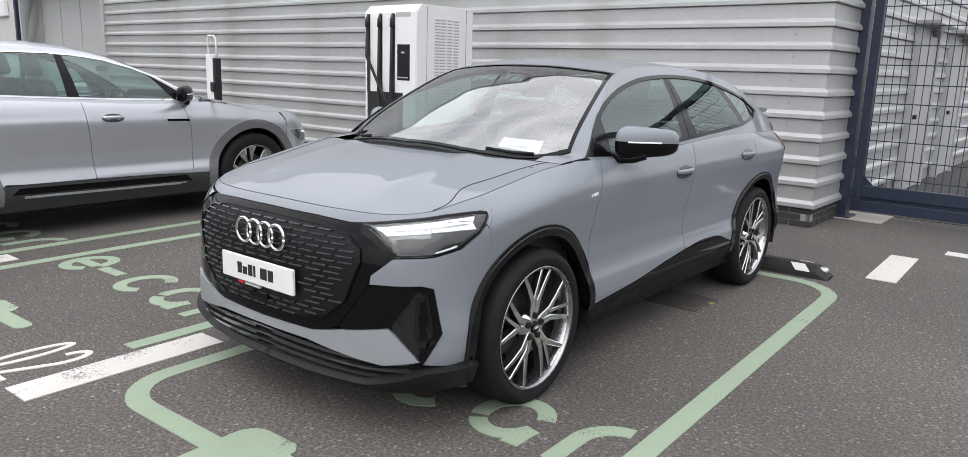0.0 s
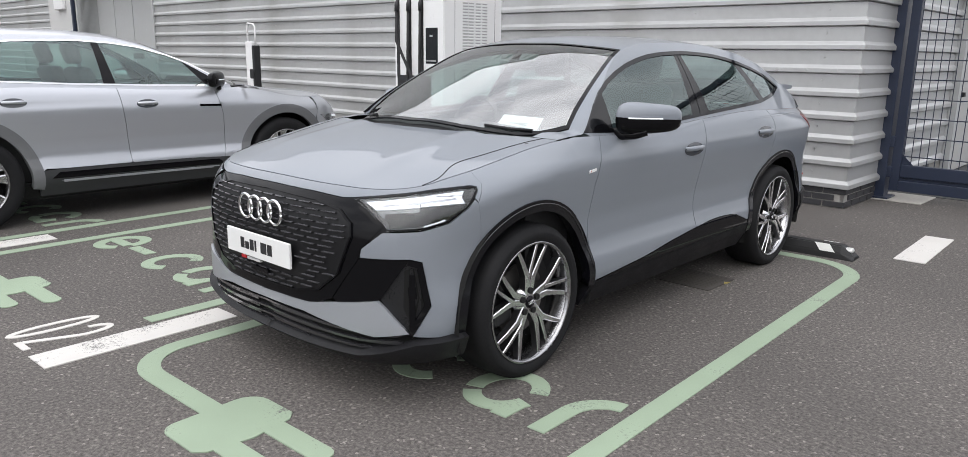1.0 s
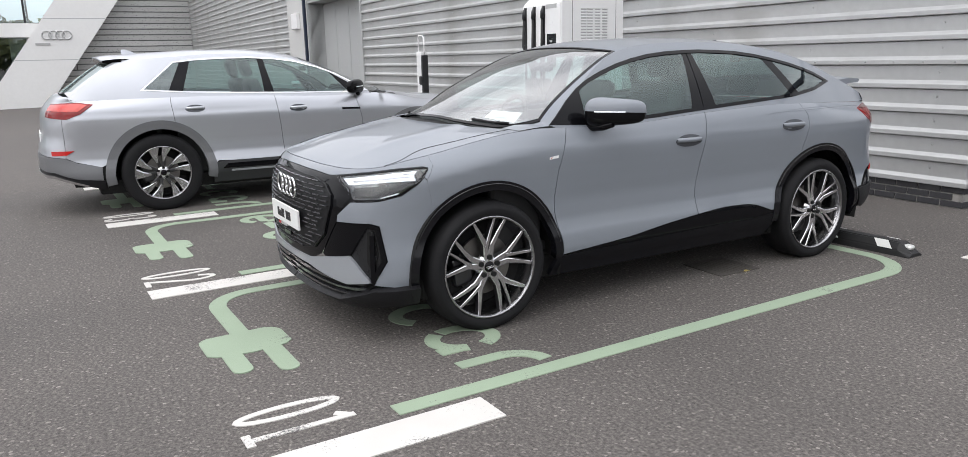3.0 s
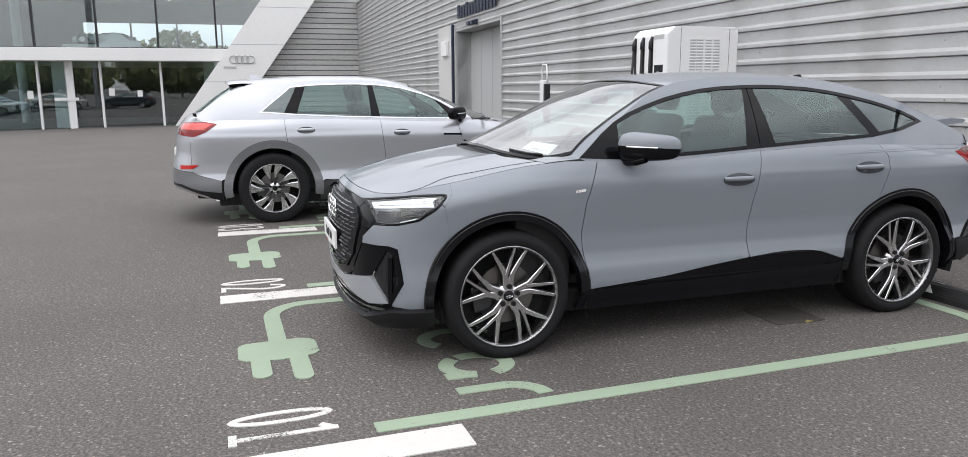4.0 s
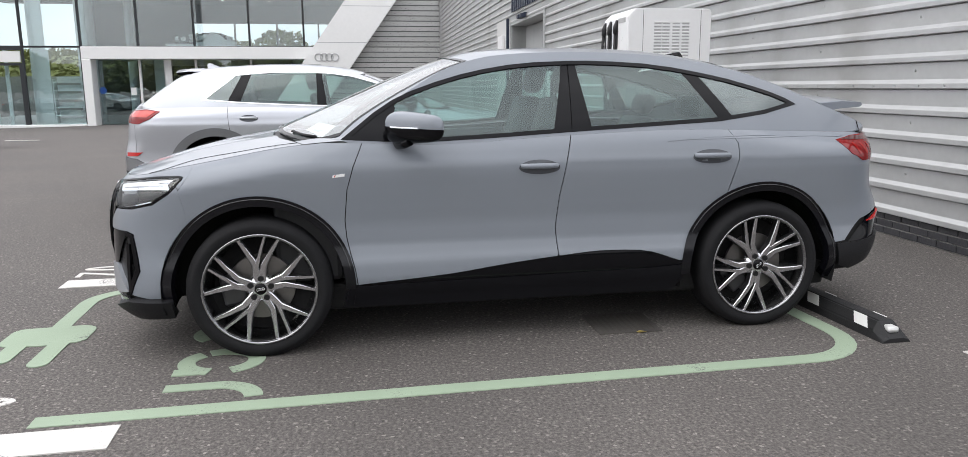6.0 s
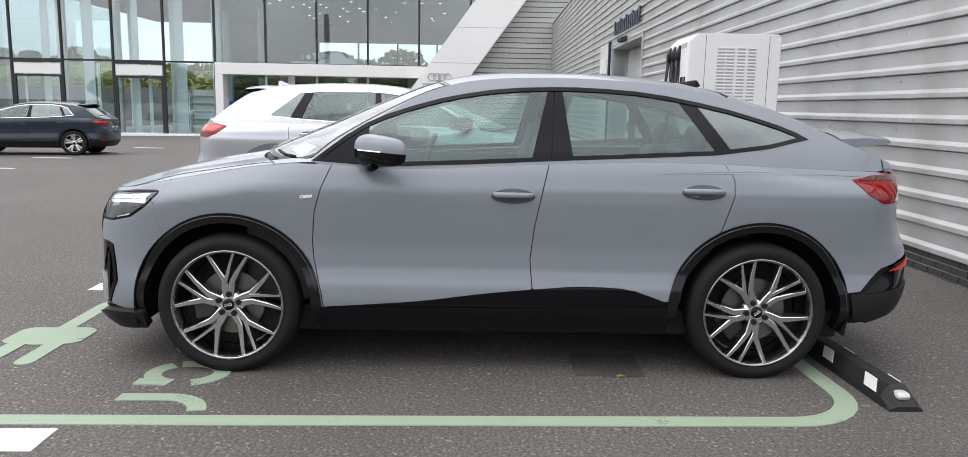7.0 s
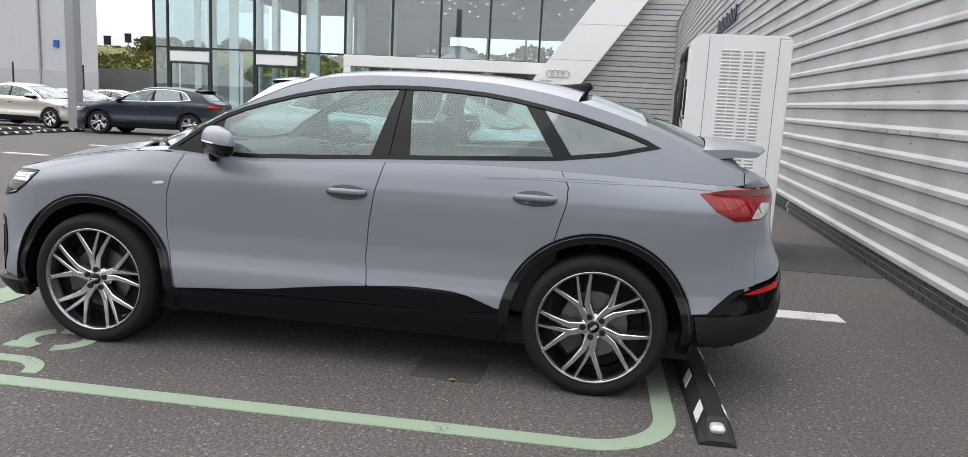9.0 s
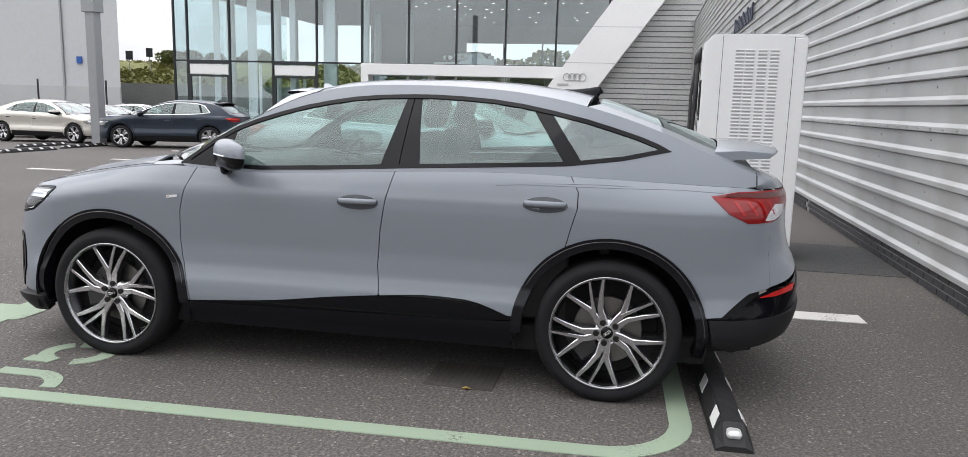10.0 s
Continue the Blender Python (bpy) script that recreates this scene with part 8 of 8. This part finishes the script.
        skin("grille", [(0, .42), (.30, .43), (.46, .55), (.46, .70), (.36, .76), (0, .765)], W(0.006), M["gloss_black"], car, 0.06, 0.01, mirror=mir)
        skin("lower_grille", [(0, .26), (.70, .28), (.80, .38), (.40, .39), (0, .37)], W(0.005), M["matt_black"], car, 0.06, 0.0, mirror=mir)
        # tail
        zl0, zl1 = d["tail_z"]
        rear_top = [(float(q), float(sh.z_top(q)) - 0.002) for q in np.linspace(s_end, s_c, 12)]
        skin("tailgate", [(s_c, .60), (s_c + .3, .62), (s_end, .64)] + rear_top, W(), P, car, 0.05, 0.006, mirror=mir)
        s_t = float(sh.s_at_y(yc - d.get("lamp_wrap", 0.22)))
        tlm = skin("tail_light", [(s_t, zl1 - .01), (s_t + .12, zl0 + .05), (s_t + .26, zl0), (s_c + .34, zl0 + .02), (s_c + .34, zl1), (s_t + .15, zl1 + .012)], W(0.008), M["tail_red"], car, 0.03, 0.012, mirror=mir)
        skin("dark_lens", [(s_t + .05, zl1 - .012), (s_t + .14, zl0 + .075), (s_c + .33, zl0 + .085), (s_c + .33, zl1 - .01), (s_t + .15, zl1)], W(0.0105), M["tail_lit"], tlm, 0.03, 0.0, mirror=mir)
        s_r = float(sh.s_at_y(wb + ar + .03))
        skin("rear_bumper", [(s_r, .50), (float(sh.s_at_y(yc - .08)), .555), (s_c, .595), (s_c + .3, .615), (s_end, .635)] + ([(s_end, .44), (s_c + .12, .43), (s_c - .08, .37), (s_r, .30)] if tall else [(s_end, .30), (s_c, .30), (s_r, .32)]), W(0.004), M[d.get("bumper", d["paint"])], car, 0.05, 0.01, mirror=mir)
        skin("rear_valance", [(s_r - .02, .36), (s_c - .1, .39), (s_c + .15, .455), (s_end, .46), (s_end, .40), (s_c + .1, .395), (s_c - .10, .335), (s_r, .27)] if tall else [(s_r - .02, .42), (s_c - .1, .43), (s_c + .15, .40), (s_end, .40), (s_end, .22), (s_c, .23), (s_r, .27)], W(0.012), M["matt_black"], car, 0.05, 0.03, mirror=mir)
        skin("rear_reflector", [(s_c - .10, .675), (s_c + .16, .67), (s_c + .15, .625), (s_c - .02, .632)] if d["R"] > .36 else [(s_c, .42), (s_c + .2, .43), (s_c + .2, .40), (s_c, .39)], W(0.014), M["reflector_red"], car, 0.03, 0.01, mirror=mir)
        if d["R"] > .36:
            skin("diffuser_strip", [(s_c - .20, .325), (s_c, .388), (s_c + .15, .425), (s_end, .430), (s_end, .400), (s_c + .15, .395), (s_c, .362), (s_c - .20, .303)], W(0.018), M["chrome"], car, 0.05, 0.01, mirror=mir)
        sk = M[d.get("skirt", "matt_black")]
        skin("side_skirt", [(fa + ar - .03, .358 + su), (ar + .4, .371 + su), (ym, .381 + su), (wb - ar - .1, .386 + su), (wb - ar + .02, .38 + su), (wb - ar + .03, .24), (fa + ar - .05, .24)], Y(0.006), sk, car, 0.05, 0.03, mirror=mir)
        if d.get("strip"):
            band("sill_strip", [(ar + .10, .350), (wb - ar - .12, .362)], 0.010, Y(0.008), P, car, mirror=mir, off=0.005, closed=False)
            skin("sill_insert", [(ar + .10, .425), (wb - ar - .12, .44), (wb - ar - .06, .39), (ar + .04, .372)], Y(0.010), M["gloss_black"], car, 0.05, 0.0, mirror=mir)
        for y in d.get("handles", (ym - .26, wb - .40)):
            door_handle(car, Y, y, y + .21, zt(y) - d.get("handle_drop", .14), P, mir)
        door_mirror(car, float(sh.belt(d["mirror_y"])[0]) - 0.01, d["mirror_y"] + .06, zt(d["mirror_y"]) + 0.075, M[d.get("mirror", d["paint"])], mir)
        if d["R"] > .36:
            bd = skin("badge", [(.58, .945), (.80, .952), (.80, .972), (.58, .965)], Y(0.003), M["gloss_black"], car, 0.04, 0.003, mirror=mir)
    # top of the tail between the rear window and the upper edge of the tailgate
    se = np.linspace(s_end, float(sh.s_at_y(d["house_end"])), 20)
    lx, ly, lz = sh.wrap(se, sh.z_top(se) - 0.003)
    wy = d["rear_window"][-1][1] + 0.004
    rxe, rze = [float(v) for v in sh.rail(d["house_end"])]
    bm = bmesh.new()
    rows = []
    for sx in (-1, 1):
        half = []
        for i, (vx, vy, vz) in enumerate(zip(lx, ly, lz)):
            k = i / 19
            ux = rxe * min(1, k / 0.8)
            uy = wy + (d["house_end"] - wy) * min(1, k / 0.8) ** 3
            uz = float(sh.roof(ux, uy))
            if k > 0.8:
                f = (k - 0.8) / 0.2
                bx_, bz_ = [float(v) for v in sh.belt(d["house_end"])]
                ux, uz = rxe + (bx_ - rxe) * f, rze + (bz_ - rze) * f
            half.append([(sx * (ux + (float(vx) - ux) * a), uy + (float(vy) - uy) * a, uz + (float(vz) - uz) * a + 0.02 * math.sin(math.pi * a)) for a in (0, .15, .35, .6, .8, .93, 1)])
        rows += half[::-1] if sx < 0 else half[1:]
    rows = [[bm.verts.new(p) for p in r] for r in rows]
    for r0, r1 in zip(rows, rows[1:]):
        for j in range(6):
            bm.faces.new((r0[j], r1[j], r1[j + 1], r0[j + 1])).smooth = True
    bmesh.ops.recalc_face_normals(bm, faces=bm.faces)
    part("rear_deck", bm, P, car)
    if d.get("spoiler"):
        y0, y1, zs = d["spoiler"]
        bm = bmesh.new()
        rows = []
        for x in np.linspace(-d["spoiler_w"], d["spoiler_w"], 28):
            k = abs(x) / d["spoiler_w"]
            ya, yb = y0, y1 - 0.05 * k ** 2
            za, zb = float(sh.roof(x, ya)) + 0.003, zs - 0.045 * k ** 2
            rows.append([bm.verts.new(p) for p in ((x, ya, za), (x, (ya + yb) / 2, (za + zb) / 2 + 0.008), (x, yb, zb), (x, yb - 0.004, zb - 0.02), (x, yb - 0.08, zb - 0.045), (x, ya + 0.02, float(sh.roof(x, ya + 0.02)) - 0.03))])
        for r0, r1 in zip(rows, rows[1:]):
            for j in range(5):
                f = bm.faces.new((r0[j], r1[j], r1[j + 1], r0[j + 1]))
                f.smooth = True
                f.material_index = 1 if j > 2 else 0
        bm.faces.new(rows[0]).material_index = 1
        bm.faces.new(rows[-1]).material_index = 1
        bmesh.ops.recalc_face_normals(bm, faces=bm.faces)
        part("rear_spoiler", bm, [M["gloss_black"] if d.get("dark_spoiler") else P, M["gloss_black"]], car)
    part("number_plate", box(-.26, .26, tail - .10, tail - .038, d["plate_z"], d["plate_z"] + .11, .004), M["plate"], car)
    bm = bmesh.new()
    y = d["roof_end"] - 0.22
    b0 = [bm.verts.new((x, y + v, float(sh.roof(0, y + v)) - .004)) for x, v in ((-.022, 0), (.022, 0), (.026, .16), (-.026, .16))]
    b1 = [bm.verts.new((x, y + v, float(sh.roof(0, y + v)) + .06)) for x, v in ((-.004, .12), (.004, .12), (.004, .16), (-.004, .16))]
    bm.faces.new(b1)
    for i in range(4):
        bm.faces.new((b0[i], b0[(i + 1) % 4], b1[(i + 1) % 4], b1[i]))
    bmesh.ops.recalc_face_normals(bm, faces=bm.faces)
    part("roof_antenna", bm, P, car)
    interior(car, dict(seat_m=d.get("seat_m", 1.0), floor=0.34 if d["R"] > .36 else 0.20, cabin=(0.30, wb), dash=0.60, dash_top=zt(0.6) + 0.01, seats=(1.28, 2.15), wheel_x=-0.36, mirror_in=(0.95, zt(.6) + .30)))
    wx = d["hw"] - 0.025
    for y, t in ((fa, 25), (wb, 8)):
        build_wheel(car, wx, y, d["R"], d["rim"], 0.23, 1, d.get("wheel", "blade"), t, lite=d.get("lite", True))
        build_wheel(car, -wx, y, d["R"], d["rim"], 0.23, -1, d.get("wheel", "blade"), t, lite=d.get("lite", True))
    return car


M["tail_lit"] = material("tail_lit", (0.55, 0.035, 0.025), 0.10, coat=0.6, var=0.3, var_scale=20)
M["clad_grey"] = material("clad_grey", (0.15, 0.153, 0.16), 0.45, var=0.06)
M["skirt_dark"] = material("skirt_dark", (0.035, 0.036, 0.038), 0.5, var=0.1)
M["paint_pearl"] = car_paint("paint_pearl", (0.49, 0.505, 0.54), 0.55)
M["paint_cream"] = car_paint("paint_cream", (0.56, 0.53, 0.48), 0.35)
SUV = dict(
    fo=1.08, wb=2.78, ro=1.12, hw=0.965, R=0.400, rim=0.278, arch=0.140, arch_in=0.055, front_axle=-0.15, paint="paint_pearl", arch_mat="clad_grey", bumper="clad_grey", skirt="skirt_dark", wheel="turbine", ym=1.52, handles=(1.20, 2.30), handle_drop=0.125, strip=True, sill_up=0.08, step=0.04, lite=False, mirror="gloss_black",
    shape=car_shape(1.08, 2.78, 1.12, 0.965, 0.98, 1.16, 1.122, 1.165, [(-0.2, 1.03), (0.03, 1.148), (0.35, 1.27), (0.65, 1.395), (0.95, 1.51), (1.2, 1.585), (1.5, 1.635), (1.85, 1.655), (2.2, 1.655), (2.55, 1.64), (2.85, 1.62), (3.10, 1.58), (3.30, 1.47), (3.52, 1.31), (3.71, 1.16), (3.89, 1.03)]),
    dlo_bottom=[(0.44, 1.150), (0.70, 1.138), (1.3, 1.151), (1.95, 1.176), (2.5, 1.205), (2.91, 1.238)],
    dlo_top=[(2.55, 1.525), (2.32, 1.548), (2.0, 1.560), (1.75, 1.560), (1.5, 1.545), (1.25, 1.51), (1.0, 1.44), (0.8, 1.36), (0.62, 1.26)],
    posts=(1.60, 2.53), post_extra=0.08, house_end=3.56, screen_top=[(0.0, 1.08), (0.35, 1.10), (0.575, 1.15)], roof_end=3.03, rear_window=[(0.60, 3.11), (0.645, 3.35), (0.64, 3.53), (0.30, 3.62), (0.0, 3.63)],
    spoiler=(2.95, 3.26, 1.594), spoiler_w=0.60, tail_z=(0.985, 1.135), lamp_wrap=0.30, mirror_y=0.56, plate_z=0.72)
parked_car("silver_suv", "silver-white SUV with grey cladding, parked nose to the wall", pose(-5.06, 1.68, 0, 0, 0, 180.8), SUV)
HATCH = dict(
    seat_m=0.86,    fo=0.86, wb=2.63, ro=0.84, hw=0.905, R=0.335, rim=0.238, paint="paint_navy", dark=True, dark_spoiler=True,
    shape=car_shape(0.86, 2.63, 0.84, 0.905, 0.86, 1.01, 0.945, 0.985, [(-0.2, 0.88), (0.03, 0.99), (0.35, 1.10), (0.65, 1.22), (0.95, 1.32), (1.2, 1.385), (1.5, 1.425), (1.9, 1.435), (2.3, 1.42), (2.6, 1.39), (2.85, 1.335), (3.0, 1.25), (3.2, 1.10), (3.35, 0.99), (3.45, 0.9)]),
    dlo_bottom=[(0.44, 0.975), (0.70, 0.962), (1.3, 0.975), (1.9, 0.995), (2.3, 1.015), (2.66, 1.06)],
    dlo_top=[(2.48, 1.26), (2.30, 1.315), (2.1, 1.338), (1.8, 1.345), (1.5, 1.335), (1.25, 1.30), (1.0, 1.235), (0.8, 1.165), (0.62, 1.08)],
    posts=(1.55, 2.42), house_end=3.20, screen_top=[(0.0, 1.08), (0.35, 1.10), (0.555, 1.15)], roof_end=2.74, rear_window=[(0.52, 2.84), (0.57, 3.0), (0.56, 3.14), (0.30, 3.22), (0.0, 3.23)],
    spoiler=(2.66, 2.96, 1.372), spoiler_w=0.58, tail_z=(0.80, 0.92), mirror_y=0.55, plate_z=0.66)
SEDAN = dict(
    seat_m=0.86,    fo=0.83, wb=2.97, ro=1.10, hw=0.93, R=0.335, rim=0.240, paint="paint_cream",
    shape=car_shape(0.83, 2.97, 1.10, 0.93, 0.86, 1.01, 0.955, 1.00, [(-0.2, 0.88), (0.03, 0.99), (0.35, 1.10), (0.65, 1.22), (0.95, 1.33), (1.2, 1.40), (1.5, 1.445), (1.9, 1.462), (2.3, 1.445), (2.6, 1.40), (2.9, 1.31), (3.15, 1.20), (3.4, 1.09), (3.6, 1.05), (3.85, 1.03), (4.1, 1.0)]),
    dlo_bottom=[(0.44, 0.985), (0.70, 0.972), (1.3, 0.985), (1.9, 1.000), (2.4, 1.015), (2.86, 1.04)],
    dlo_top=[(2.78, 1.12), (2.62, 1.215), (2.40, 1.30), (2.1, 1.350), (1.8, 1.368), (1.5, 1.355), (1.25, 1.315), (1.0, 1.245), (0.8, 1.17), (0.62, 1.085)],
    posts=(1.62, 2.58), house_end=3.45, screen_top=[(0.0, 1.08), (0.35, 1.10), (0.555, 1.15)], roof_end=2.55, rear_window=[(0.52, 2.62), (0.55, 2.95), (0.55, 3.25), (0.30, 3.34), (0.0, 3.36)],
    tail_z=(0.80, 0.93), mirror_y=0.55, plate_z=0.66)
parked_car("dark_hatchback", "dark navy hatchback with silver window trim, parked across the car park", on_slope(-17.24, -13.21, 10) @ Matrix.Scale(1.06, 4), HATCH)
parked_car("cream_sedan", "pale cream metallic sedan parked nose to the hatchback", on_slope(-18.53, -15.8, 177), SEDAN)
ROW = "parked cars in the far row"
for x, y, turn, base, col, nm, lab in ((-22.4, -19.6, 180, SEDAN, "paint_silver", "silver_sedan", "silver sedan parked in the far row of cars"), (-25.4, -19.6, 180, HATCH, "paint_white", "white_hatchback", "white hatchback parked in the far row of cars"),
                                        (-30.0, -22.6, 180, SEDAN, "paint_black", "dark_sedan", "dark grey sedan parked in the far row of cars"), (-39.0, -27.2, 180, SUV, "paint_white", "white_suv", "white SUV parked at the back of the far row")):
    parked_car(nm, lab, on_slope(x, y, turn), dict(base, paint=col, lite=True, step=0.09, group=ROW))
